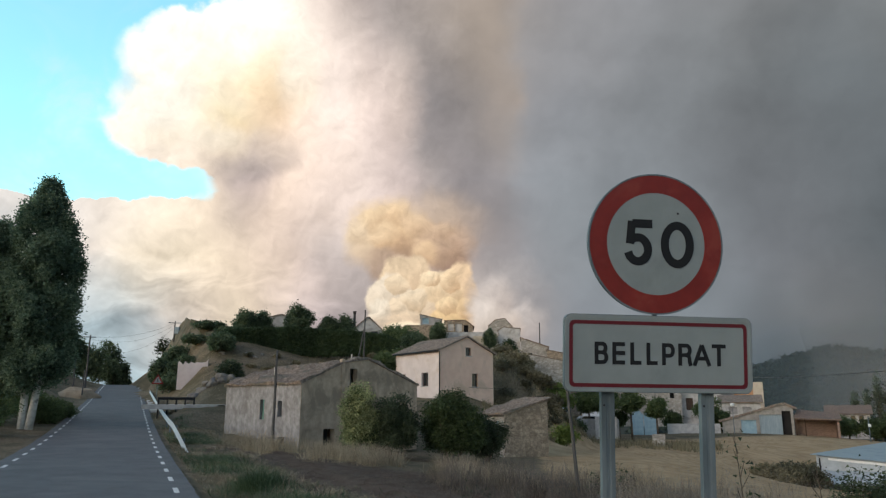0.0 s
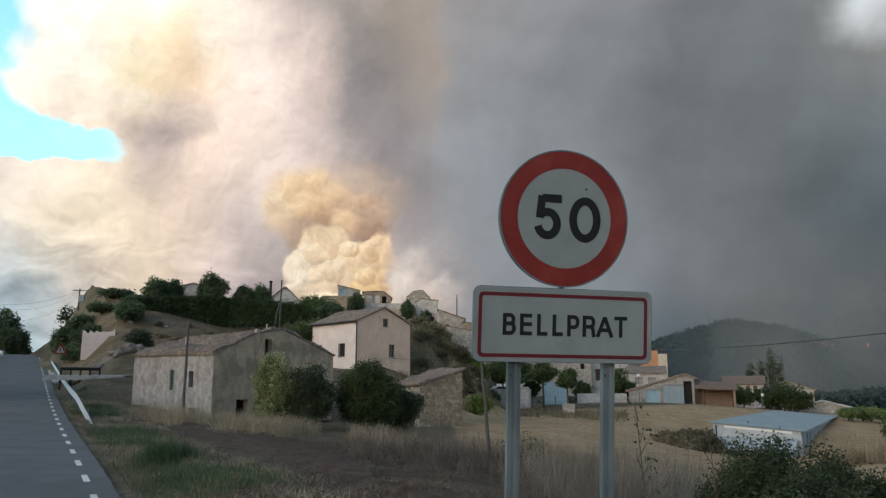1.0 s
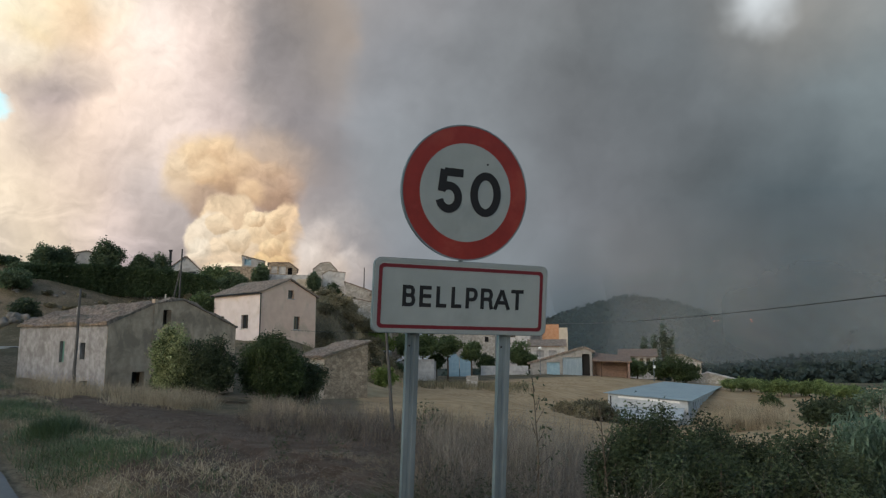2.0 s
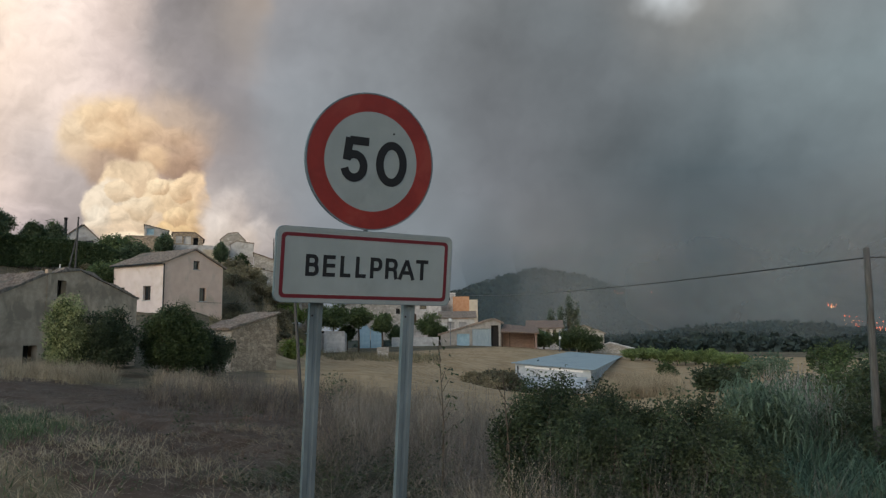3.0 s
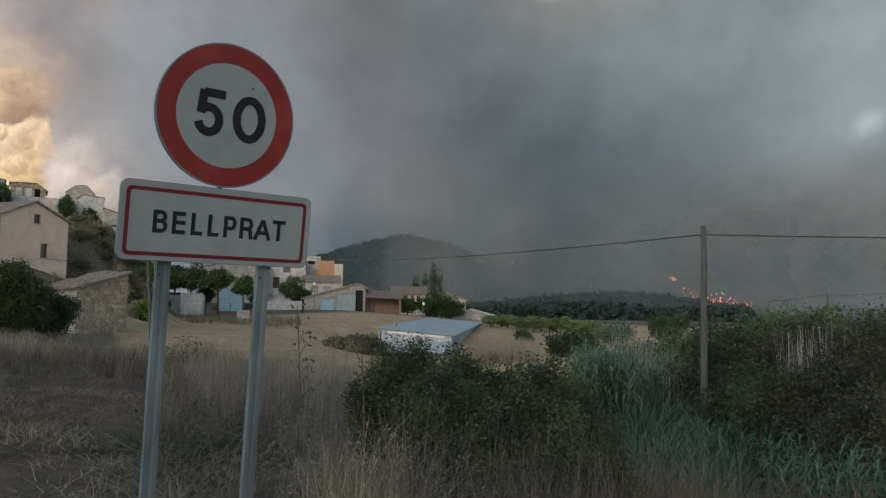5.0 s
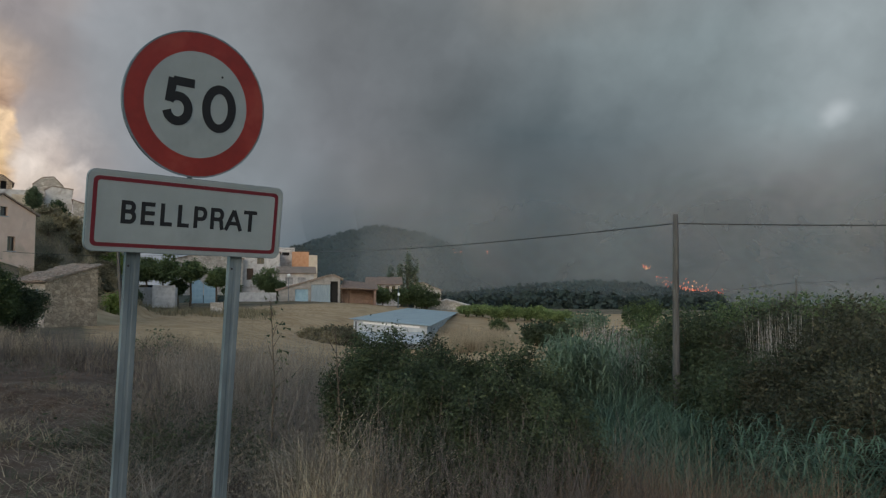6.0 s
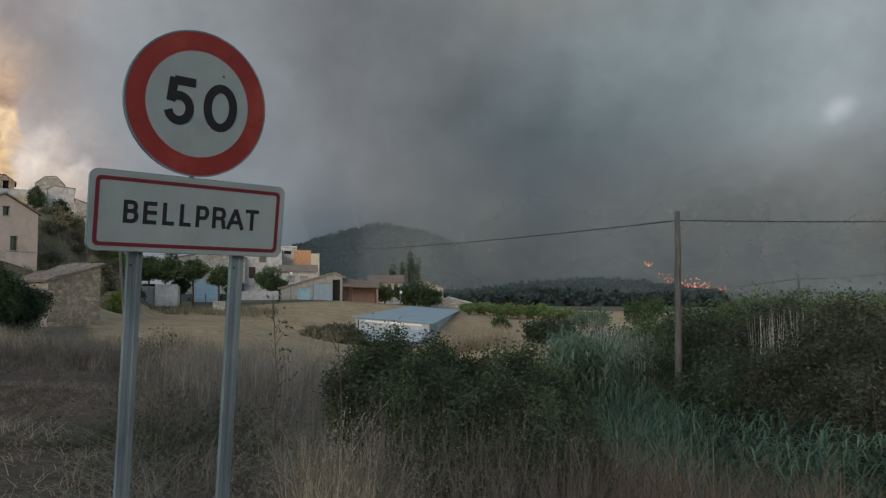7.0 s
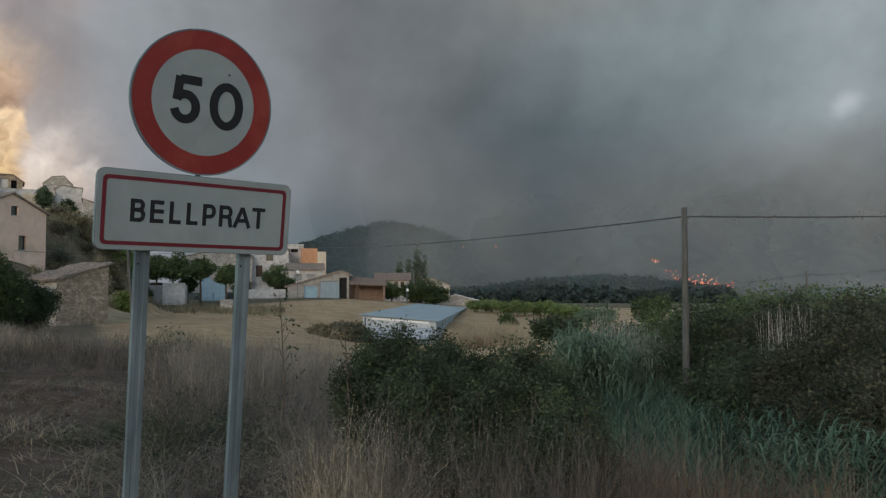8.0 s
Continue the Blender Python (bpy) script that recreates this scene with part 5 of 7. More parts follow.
px, py = bearing(-28.95, 49)
poplar(px, py, 1.9, 14.8, 2.2, 110000, "tall dark green poplar with pale forked trunk by the road", 0.2, ((0.0, 0, -0.1), (0.3, 0.1, 0.35)))
px, py = bearing(-31.5, 50)
poplar(px, py, 1.7, 12.4, 1.75, 60000, "second dark green poplar close beside the tallest one", 0.18, ((0, 0, 0.1),))
px, py = bearing(-28.0, 60)
poplar(px, py, 2.6, 9.6, 1.7, 22000, "smaller poplar with a pale trunk behind the first", 0.18, ((0, 0, 0.1),))
for deg, dist, r_, h_ in ((-30.9, 52, 1.6, 1.9), (-28.4, 54, 1.3, 1.7), (-27.3, 55, 1.1, 1.3), (-32.2, 44, 1.7, 1.7), (-26.8, 58, 1.0, 1.1)):
    x_, y_ = bearing(deg, dist)
    bush("roadside_shrub", "dense dark green shrub under the roadside poplar", x_, y_, ground_at(x_, y_), r_ * 1.15, r_ * 1.15, h_ * 1.15, L_VILLAGE, 9000, 0.07)
for deg, dist, h_, r_ in ((-24.6, 150, 9.0, 3.2), (-23.7, 146, 6.5, 2.6), (-25.6, 140, 7.0, 2.6), (-26.6, 120, 6.0, 2.4), (-23.0, 158, 4.6, 1.6)):
    x_, y_ = bearing(deg, dist)
    tree("roadside_tree", "dark leafy tree near the crest of the road", x_, y_, ground_at(x_, y_), h_, r_, L_HILL, 5000, 0.28, clear=0.12)
for deg, dist, h_ in ((-21.6, 150, 2.2), (-21.0, 150, 2.0), (-20.6, 140, 4.4)):
    x_, y_ = bearing(deg, dist)
    tree("sapling", "small tree against the sky at the crest", x_, y_, ground_at(x_, y_), h_, h_ * 0.3, L_DARK, 700, 0.22, clear=0.25, lobes_n=8, trunk=0.05)
x_, y_ = bearing(-25.9, 88)
heap = bmesh.new()
bmesh.ops.create_icosphere(heap, subdivisions=4, radius=1.0)
for v_ in heap.verts:
    v_.co = Vector((v_.co.x * 2.3, v_.co.y * 2.0, max(-0.3, v_.co.z) * 1.25)) * (1 + 0.16 * noise.noise(v_.co * 2.3))
tagged(part("earth_heap", heap, material("pale_spoil", (0.27, 0.2, 0.13), (0.36, 0.28, 0.19), 3.0, 0.95, 0.5), smooth=True), "heap of pale earth beside the road", "earth heap").location = (x_, y_, ground_at(x_, y_) - 0.1)


def utility_pole(name, label, x, y, z, height, arm=0.0, turn=0.0, lean=(0.0, 0.0), r=0.11, box_=False):
    t = thing(name, pose(x, y, z), label, "utility pole")
    n_ = 7
    part("shaft", tube(bmesh.new(), [(lean[0] * i / n_ + 0.012 * math.sin(i * 2.1), lean[1] * i / n_ + 0.01 * math.cos(i * 1.7), -0.6 + (height + 0.6) * i / n_) for i in range(n_ + 1)], [r * (1.15 - 0.4 * i / n_) for i in range(n_ + 1)], 10), POLE_WOOD, t, smooth=True)
    if arm:
        m_ = pose(lean[0], lean[1], height - 0.25, 0, 0, turn)
        part("cross_arm", boxed(-arm / 2, -0.05, -0.05, arm / 2, 0.05, 0.05, 0.01, m_), GALV, t)
        for u in (-0.45, 0.0, 0.45):
            part("insulator", tube(bmesh.new(), [m_ @ Vector((u * arm, 0, 0.05)), m_ @ Vector((u * arm, 0, 0.14)), m_ @ Vector((u * arm, 0, 0.2))], [0.05, 0.035, 0.02], 8), LAMP_WHITE, t)
    if box_:
        part("transformer", boxed(0.08, -0.3, height - 1.9, 0.75, 0.3, height - 0.9, 0.04), GREY_DOOR, t, "grey transformer box")
    return t


def cable(a, b, sag, r=0.012, n=24, name="overhead_cable", label="black overhead cable between poles"):
    a, b = Vector(a), Vector(b)
    pts_ = [a.lerp(b, i / n) - Vector((0, 0, sag * 4 * (i / n) * (1 - i / n))) for i in range(n + 1)]
    return tagged(part(name, tube(bmesh.new(), pts_, [r] * (n + 1), 5), WIRE), label, "cable")


def poled(deg, dist, top, low, **kw):
    x_, y_ = bearing(deg, dist)
    z_ = ground_at(x_, y_)
    utility_pole("utility_pole", kw.pop("label", "weathered wooden utility pole beside the road"), x_, y_, z_, rise(top, dist) - z_, **kw)
    return Vector((x_, y_, rise(top, dist) - 0.2))


pa = poled(-25.42, 100, 5.84, 2.98, arm=1.3, turn=20)
poled(-26.17, 90, 4.18, 2.46, r=0.1)
poled(-25.55, 86, 3.45, 2.4, r=0.07)
pb = poled(-19.92, 120, 7.06, 4.5, arm=1.9, turn=20, box_=True, label="tall utility pole with transformer above the village")
poled(-18.9, 128, 6.2, 4.5, arm=1.2, turn=20)
cable(pa, pb, 0.8)
cable(pa + Vector((0, 0, -0.25)), pb + Vector((0, 0, -0.3)), 1.3)
cable(pa + Vector((0.3, 0, -1.6)), pb + Vector((0, 0, -0.7)), 1.7)
cable(pa, (-75, 60, 14), 1.0)

# guard rail, lane and warning sign at the foot of the hill
rail = thing("guard_rail", pose(0, 0, 0), "galvanised guard rail with a buried end", "guard rail")


def rail_line(s):
    q_ = LINE_R + 0.95 + (0.28 * (1 - smooth(s, 34, 46)))
    h_ = 0.72 * float(smooth(s, 33.5, 44.0)) - 0.1 * (1 - float(smooth(s, 33.5, 36)))
    x_, y_, z_ = road_point(s, float(q_))
    return x_, y_, z_ + h_


bm = bmesh.new()
rows_ = []
for i in range(66):
    s_ = 33.5 + i * 0.9
    x_, y_, z_ = rail_line(s_)
    rows_.append([bm.verts.new((x_ + RDY * o_, y_ - RDX * o_, z_ + h_)) for o_, h_ in ((0, 0.0), (-0.05, -0.07), (0, -0.13), (0, -0.18), (-0.05, -0.24), (0, -0.31), (0.02, -0.31), (0.02, 0.0))])
for r0, r1 in zip(rows_, rows_[1:]):
    for j in range(8):
        bm.faces.new((r0[j], r0[(j + 1) % 8], r1[(j + 1) % 8], r1[j]))
part("beam", bm, RAIL_STEEL, rail)
for i in range(14):
    s_ = 37.5 + i * 4.0
    x_, y_, z_ = rail_line(s_)
    part("post", boxed(x_ + 0.08, y_ - 0.05, z_ - 1.2, x_ + 0.18, y_ + 0.05, z_ - 0.02), GALV, rail)
lane = bmesh.new()
lr = []
for i in range(13):
    x_, y_ = bearing(-20.75 + i * 0.42, 57.3)
    lr.append([lane.verts.new((x_ + o_ * 0.3, y_ + o_, z_)) for o_, z_ in ((-1.5, 3.3), (-1.5, 3.62), (1.5, 3.7), (1.5, 3.3))])
for r0, r1 in zip(lr, lr[1:]):
    for j in range(3):
        lane.faces.new((r0[j], r0[j + 1], r1[j + 1], r1[j]))
tagged(part("side_lane", lane, CONCRETE), "pale concrete lane leaving the road", "lane", kind="structure")
lrail = thing("lane_rail", pose(0, 0, 0), "dark steel rail along the side lane", "railing")
for i in range(5):
    x_, y_ = bearing(-20.6 + i * 0.6, 56.6)
    part("post", boxed(x_ - 0.05, y_ - 0.05, 2.5, x_ + 0.05, y_ + 0.05, 4.15), BLACK_METAL, lrail)
x0_, y0_ = bearing(-20.6, 56.6)
x1_, y1_ = bearing(-18.2, 56.6)
part("beam", tube(bmesh.new(), [(x0_, y0_, 4.05), (x1_, y1_, 4.05)], [0.11, 0.11], 6), BLACK_METAL, lrail)
x_, y_ = bearing(-20.77, 75)
wz = ground_at(x_, y_)
warn = thing("warning_sign", pose(x_, y_, wz, 0, 0, 20), "red-bordered triangular warning sign on a pole", "road sign")
part("pole", tube(bmesh.new(), [(0, 0, -0.3), (0, 0, 2.4)], [0.035, 0.035], 8), GALV, warn)


def triangle(r, cz):
    return [(r * math.sin(2 * math.pi * i / 3), cz + r * math.cos(2 * math.pi * i / 3)) for i in range(3)]


tri = part("plate", slab(triangle(0.62, 2.35), -0.06, -0.04), SIGN_RED, warn, "red triangle")
part("plate_face", slab(triangle(0.4, 2.35), -0.065, -0.061), SIGN_WHITE_SHADED, tri)
part("plate_mark", boxed(-0.035, -0.07, 2.24, 0.035, -0.066, 2.55), SIGN_BLACK, tri)

# ---- the terrace and its hedge ----
hedge = thing("hedge", pose(0, 0, 0), "long clipped cypress hedge along the terrace edge", "hedge")
for i in range(58):
    u = i / 57
    deg = -17.0 + 13.4 * u
    x_, y_ = bearing(deg, 80 - 2 * u + 1.5 * math.sin(u * 3))
    z0_, z1_ = rise(float(np.interp(u, [0, 0.4, 0.8, 1], [5.2, 5.4, 5.35, 5.2])), 80), rise(float(np.interp(u, [0, 0.05, 0.2, 0.45, 0.8, 0.95, 1], [6.2, 6.6, 6.85, 7.0, 6.6, 6.3, 5.9])), 80)
    nb = [(x_ + random.uniform(-0.06, 0.06), y_, z0_ + (z1_ - z0_ - 0.1) * k_, 0.36, 0.5, 0.3) for k_ in (-0.3, -0.12, 0.06, 0.24, 0.42, 0.6, 0.78, 0.92)]
    c = sprays(2100, 5, nb, 0.05, 0.5)
    c[:, 2] = np.minimum(c[:, 2], z1_ + 0.04 * rng.random(len(c)))
    v, f = leaf_quads(c, 0.11)
    cloud("shrub", v.tolist(), f.tolist(), L_HEDGE, hedge)
    part("stem", tube(bmesh.new(), [(x_, y_, z0_ - 1.4), (x_, y_, z1_ - 0.3)], [0.06, 0.03], 6), BARK, hedge)


def boulder(deg, dist, lift, size):
    x_, y_ = bearing(deg, dist)
    bm = bmesh.new()
    bmesh.ops.create_icosphere(bm, subdivisions=3, radius=1.0)
    o_ = Vector((random.random() * 50, random.random() * 50, 0))
    sx, sy, sz = size * random.uniform(0.8, 1.3), size * random.uniform(0.7, 1.0), size * random.uniform(0.6, 0.85)
    for v_ in bm.verts:
        d_ = v_.co.normalized()
        k_ = 1 + 0.5 * noise.noise(d_ * 1.5 + o_) + 0.22 * noise.noise(d_ * 3.5 + o_)
        q_ = max(abs(d_.x), abs(d_.y), abs(d_.z))
        k_ *= 0.6 + 0.4 / q_ * 0.8
        v_.co = Vector((d_.x * sx, d_.y * sy, d_.z * sz)) * k_
    ob = part("boulder", bm, ROCK, smooth=True)
    ob.location = (x_, y_, ground_at(x_, y_) + lift)
    return tagged(ob, "rough limestone boulder in the terrace bank", "boulder", "terrace boulders")


for i in range(17):
    boulder(-18.4 + 0.72 * i + random.uniform(-0.15, 0.15), 64.5 + random.uniform(-0.4, 0.4), -0.1, random.uniform(0.4, 0.7))
    if i < 12:
        boulder(-18.0 + 0.7 * i + random.uniform(-0.2, 0.2), 66.0, 0.0, random.uniform(0.35, 0.6))
for i in range(13):
    boulder(-16.8 + 10 * random.random(), 76.6 + 1.4 * random.random(), -0.08, 0.14 + 0.3 * random.random() ** 2)
wallx, wally = bearing(-19.5, 75)
gw = thing("white_wall", pose(wallx, wally, 0, 0, 0, 20), "free-standing white wall with a saw-toothed top", "wall")
zb = rise(2.2, 75)
teeth = [(0, rise(4.15, 75))]
for i in range(5):
    teeth += [(0.52 * i + 0.12, rise(4.24 - 0.02 * i, 75)), (0.52 * (i + 1) - 0.06, rise(3.98 + 0.06 * i, 75))]
teeth += [(2.72, rise(4.4, 75))]
part("wall", slab([(0, zb), (2.72, zb)] + teeth[::-1], 0, 0.3), PINK, gw)
for deg, dist, top, r_, leaf_ in ((-14.9, 90, 8.1, 1.5, L_HILL), (-13.7, 91, 8.0, 1.2, L_HILL), (-11.1, 90, 8.55, 1.6, L_HILL), (-8.7, 90, 7.75, 1.2, L_HILL), (-7.6, 90, 7.85, 1.4, L_HILL), (-17.4, 88, 6.95, 1.7, L_HILL), (-19.6, 86, 5.4, 1.5, L_HILL),
                                  (-20.4, 84, 4.6, 1.2, L_HILL), (-18.3, 84, 5.9, 1.6, L_HILL), (-3.3, 88, 7.4, 2.0, L_VILLAGE), (-2.3, 84, 6.6, 1.5, L_HILL), (-0.4, 113, 7.3, 1.2, L_HILL), (3.6, 112, 6.95, 0.8, L_HILL),
                                  (-4.4, 72, 5.2, 1.2, L_VILLAGE), (-3.0, 76, 5.3, 1.2, L_VILLAGE), (-19.0, 80, 4.6, 1.3, L_HILL), (-16.2, 86, 6.6, 1.4, L_HILL)):
    x_, y_ = bearing(deg, dist)
    z_ = ground_at(x_, y_)
    h_ = rise(top, dist) - z_
    tree("garden_tree", "dark green garden tree above the terrace", x_, y_, z_, h_, r_ * 1.1, leaf_, 7500, 0.14, clear=max(0.05, 1 - 3.2 / max(h_, 0.1)), lobes_n=22, trunk=0.1)
for deg, dist, r_, h_, leaf_ in ((-15.8, 68, 1.25, 1.6, L_DARK), (-16.8, 77.0, 1.1, 1.8, L_HILL), (-16.4, 77.5, 1.1, 1.6, L_HILL), (-19.6, 78, 1.4, 2.0, L_HILL), (5.0, 100, 1.3, 2.2, L_MID), (5.9, 100, 1.2, 1.8, SCRUB), (4.6, 96, 1.3, 1.6, SCRUB), (6.6, 92, 1.5, 1.7, SCRUB), (8.9, 70, 1.4, 1.9, L_LIME), (7.0, 101, 1.6, 1.5, OLIVE), (8.0, 102, 1.8, 1.7, SCRUB), (9.0, 100, 1.5, 1.6, OLIVE), (9.8, 98, 1.6, 1.3, SCRUB), (6.3, 103, 1.2, 1.2, SCRUB), (7.4, 84, 1.6, 1.5, SCRUB), (5.5, 84, 1.5, 1.5, SCRUB), (8.2, 90, 1.3, 1.3, SCRUB), (-13.2, 71, 0.7, 0.8, SCRUB)):
    x_, y_ = bearing(deg, dist)
    bush("hillside_shrub", "shrub on the dry bank below the houses", x_, y_, ground_at(x_, y_), r_, r_, h_, leaf_, 2600, 0.14)

for i in range(60):
    deg, dist = random.uniform(4.2, 10.8), random.uniform(68, 106)
    x_, y_ = bearing(deg, dist)
    z_ = ground_at(x_, y_)
    if z_ > 1.2:
        r_ = random.uniform(0.5, 1.1)
        bush("hillside_shrub", "low scrubby shrub on the dry bank", x_, y_, z_, r_, r_, r_ * random.uniform(0.8, 1.3), random.choice((SCRUB, SCRUB, SCRUB, OLIVE, OLIVE)), 1100, 0.1, 9)
for i in range(34):
    deg, dist = random.uniform(-17, -4), random.uniform(65, 78)
    x_, y_ = bearing(deg, dist)
    r_ = random.uniform(0.3, 0.6)
    bush("hillside_shrub", "small tuft of scrub on the terrace slope", x_, y_, ground_at(x_, y_), r_, r_, r_, random.choice((SCRUB, SCRUB, OLIVE)), 500, 0.09, 7)

# the two-legged pole on the terrace slope
x_, y_ = bearing(-6.1, 64)
z_ = ground_at(x_, y_)
ap = thing("two_legged_pole", pose(x_, y_, z_), "wooden utility pole with a slanting stay leg", "utility pole")
top_ = rise(8.3, 64) - z_
part("shaft", tube(bmesh.new(), [(0, 0, -0.5), (0.1, 0, top_)], [0.08, 0.06], 8), POLE_WOOD, ap)
part("stay_leg", tube(bmesh.new(), [(-1.1, 0, -0.5), (0.02, 0, top_ * 0.78)], [0.075, 0.055], 8), POLE_WOOD, ap)
poled(-12.55, 42, 5.17, -1.2, r=0.075, label="weathered wooden pole before the farmhouse wall")

# ---- the village on the hill ----
def block(name, label, deg0, deg1, dist, top, low, d, mats, tops=None, turn=None, **kw):
    x0_, y0_ = bearing(deg0, dist)
    x1_, y1_ = bearing(deg1, dist)
    w_ = math.hypot(x1_ - x0_, y1_ - y0_)
    a_ = math.degrees(math.atan2(y1_ - y0_, x1_ - x0_)) if turn is None else turn
    line = [(u * w_, rise(e_, dist)) for u, e_ in tops] if tops else [(0, rise(top, dist)), (w_, rise(top, dist))]
    hs = lambda hl: [(u0 * w_, u1 * w_, rise(e0, dist), rise(e1, dist), kd) for u0, u1, e0, e1, kd in hl]
    return building(name, label, x0_, y0_, a_, w_, d, rise(low, dist), line, mats, front=hs(kw.pop("front", ())), **kw)


block("village_house", "grey hilltop house with a pale glazed corner", -1.75, -0.13, 125, 7.95, 5.5, 5, (GREY_RENDER, GREY_RENDER, GREY_RENDER), tops=[(0, 7.97), (1, 7.6)], front=[(0.06, 0.4, 7.3, 7.75, "blue")], over=0.15)
block("village_wall", "brown rubble stone wall below the hilltop house", -3.0, -0.7, 119, 7.2, 4.8, 0.8, (STONE, STONE, STONE), flat=True, category="wall")
block("village_house", "low hilltop house with white piers and brown roof", 0.2, 2.3, 122, 7.4, 5.2, 5, (STONE, GREY_RENDER, STONE), tops=[(0, 7.5), (0.72, 7.55), (1, 7.1)], front=[(0.1, 0.3, 6.75, 7.3, "white"), (0.36, 0.6, 6.7, 7.3, "white"), (0.68, 0.84, 6.6, 7.2, "dark")], roof_mat=ROOF_BROWN, over=0.2)
block("village_house", "pale village house with a broad blank wall", -0.5, 4.25, 115, 6.65, 4.0, 6, (WHITEWASH, WHITEWASH, WHITEWASH), flat=True)
block("village_house", "whitewashed village house at the edge of the slope", 4.28, 5.95, 113.5, 7.0, 3.5, 7, (WHITEWASH, WHITEWASH, STONE_PALE), tops=[(0, 6.75), (0.25, 7.0), (1, 6.85)], over=0.1)
block("cream_panel_house", "cream-rendered annex against the white wall", 2.3, 4.2, 113.8, 6.35, 4.4, 1.0, (CREAM, CREAM, CREAM), flat=True)
block("village_house", "rough stone house with a rounded ruined top", 3.55, 5.3, 121, 7.6, 5.0, 5, (STONE_PALE, STONE_PALE, STONE_PALE), tops=[(0, 7.1), (0.3, 7.55), (0.7, 7.65), (1, 7.05)], over=0.05)
block("village_house", "beige stone house stepping down the slope", 6.0, 8.0, 111, 6.0, 1.6, 6, (STONE_PALE, WHITEWASH, STONE_PALE), tops=[(0, 6.15), (1, 5.45)], front=[(0.3, 0.4, 4.85, 5.05, "dark")], roof_mat=ROOF_BROWN, over=0.2)
block("village_house", "beige stone house stepping down the slope", 7.95, 10.4, 109, 5.6, -0.6, 6, (STONE, STONE_PALE, STONE_PALE), tops=[(0, 5.2), (1, 4.7)], front=[(0.28, 0.38, 4.1, 4.3, "dark")], over=0.2)
block("village_wall", "white parapet wall above the slope", 6.15, 9.6, 106.5, 5.6, 0.2, 0.5, (STONE_PALE, STONE_PALE, STONE_PALE), tops=[(0, 5.0), (1, 4.3)], front=[(0.42, 0.47, 4.0, 4.2, "dark")], category="wall", over=0.05)
block("white_house", "white gabled house behind the hedge", -6.7, -4.6, 98, 7.4, 5.0, 7, (WHITEWASH, WHITEWASH, WHITEWASH), tops=[(0, 7.0), (0.45, 7.75), (1, 6.7)], front=[(0.55, 0.8, 6.2, 6.7, "window")], over=0.25)
block("grey_house", "low grey house behind the hedge", -13.2, -11.5, 100, 7.75, 5.5, 6, (GREY_RENDER, GREY_RENDER, GREY_RENDER), tops=[(0, 7.6), (0.5, 7.8), (1, 7.5)], over=0.25)
x_, y_ = bearing(-6.83, 96)
tagged(part("stove_pipe", tube(bmesh.new(), [(x_, y_, 9), (x_, y_, rise(8.0, 96)), (x_, y_, rise(8.2, 96))], [0.16, 0.16, 0.24], 8), BLACK_METAL), "black stove pipe above the terrace houses", "chimney")
poled(7.43, 116, 7.3, 5.8, r=0.1)

# ---- the lower village beside the field ----
block("low_wall", "grey rendered yard wall beside the field", 7.4, 13.0, 96, 0.15, -1.3, 0.4, (GREY_RENDER, GREY_RENDER, GREY_RENDER), flat=True, category="wall")
block("low_wall", "whitewashed end of the yard wall", 11.3, 12.85, 95.3, 0.3, -1.3, 0.4, (WHITEWASH, WHITEWASH, WHITEWASH), flat=True, category="wall")
block("low_wall", "pale concrete yard wall before the white house", 16.4, 20.0, 116, -0.2, -1.6, 0.4, (CONCRETE, CONCRETE, CONCRETE), flat=True, category="wall")
block("stone_house", "long stone house with a faded tile roof", 12.6, 17.5, 138, 2.0, -0.4, 8, (STONE_PALE, STONE_PALE, STONE_PALE), tops=[(0, 2.2), (0.5, 2.75), (1, 2.3)], front=[(0.2, 0.28, 1.5, 1.9, "dark"), (0.84, 0.9, 1.6, 2.0, "dark")])
block("white_house", "whitewashed house with a brown door and balcony window", 17.2, 20.2, 140, 3.0, -0.5, 8, (WHITEWASH, WHITEWASH, STONE_PALE), tops=[(0, 2.9), (0.5, 3.3), (1, 2.8)], front=[(0.2, 0.36, 0.75, 1.6, "door"), (0.45, 0.62, 1.95, 2.4, "window"), (0.7, 0.8, 1.1, 1.4, "window")])
block("white_house", "narrow white house block between older houses", 19.95, 21.3, 146, 3.2, 0.0, 6, (WHITEWASH, WHITEWASH, GREY_RENDER), flat=True, front=[(0.3, 0.7, 2.6, 2.85, "dark")])
block("brick_house", "unrendered orange brick house", 21.1, 22.35, 143, 2.9, 0.0, 7, (ORANGE_BRICK, ORANGE_BRICK, CREAM), flat=True)
block("brick_house", "lower cream end of the brick house", 22.35, 23.0, 142, 2.65, 0.0, 6, (CREAM, CREAM, CREAM), flat=True)
low_house = block("white_house", "low white house with a tiled roof and shuttered windows", 20.1, 22.75, 134, 1.2, -0.6, 6, (WHITEWASH, WHITEWASH, WHITEWASH), flat=True, front=[(0.2, 0.42, 0.45, 0.95, "blind"), (0.55, 0.78, 0.45, 0.95, "blind")])
part("roof", tiled((-0.4, -0.4, rise(1.22, 134)), (6.6, -0.4, rise(1.22, 134)), (-0.4, 3.4, rise(1.75, 134)), (6.6, 3.4, rise(1.75, 134)), thick=0.12), ROOF_TILE, low_house, "weathered tile slope")
block("porch", "small tiled porch with a dark opening beside the pink house", 3.5, 5.6, 60, 0.45, -2.2, 2.5, (WHITEWASH, GREY_RENDER, STONE), tops=[(0, 0.55), (1, 0.25)], front=[(0.25, 0.75, -1.4, -0.1, "dark")], category="porch", over=0.35)
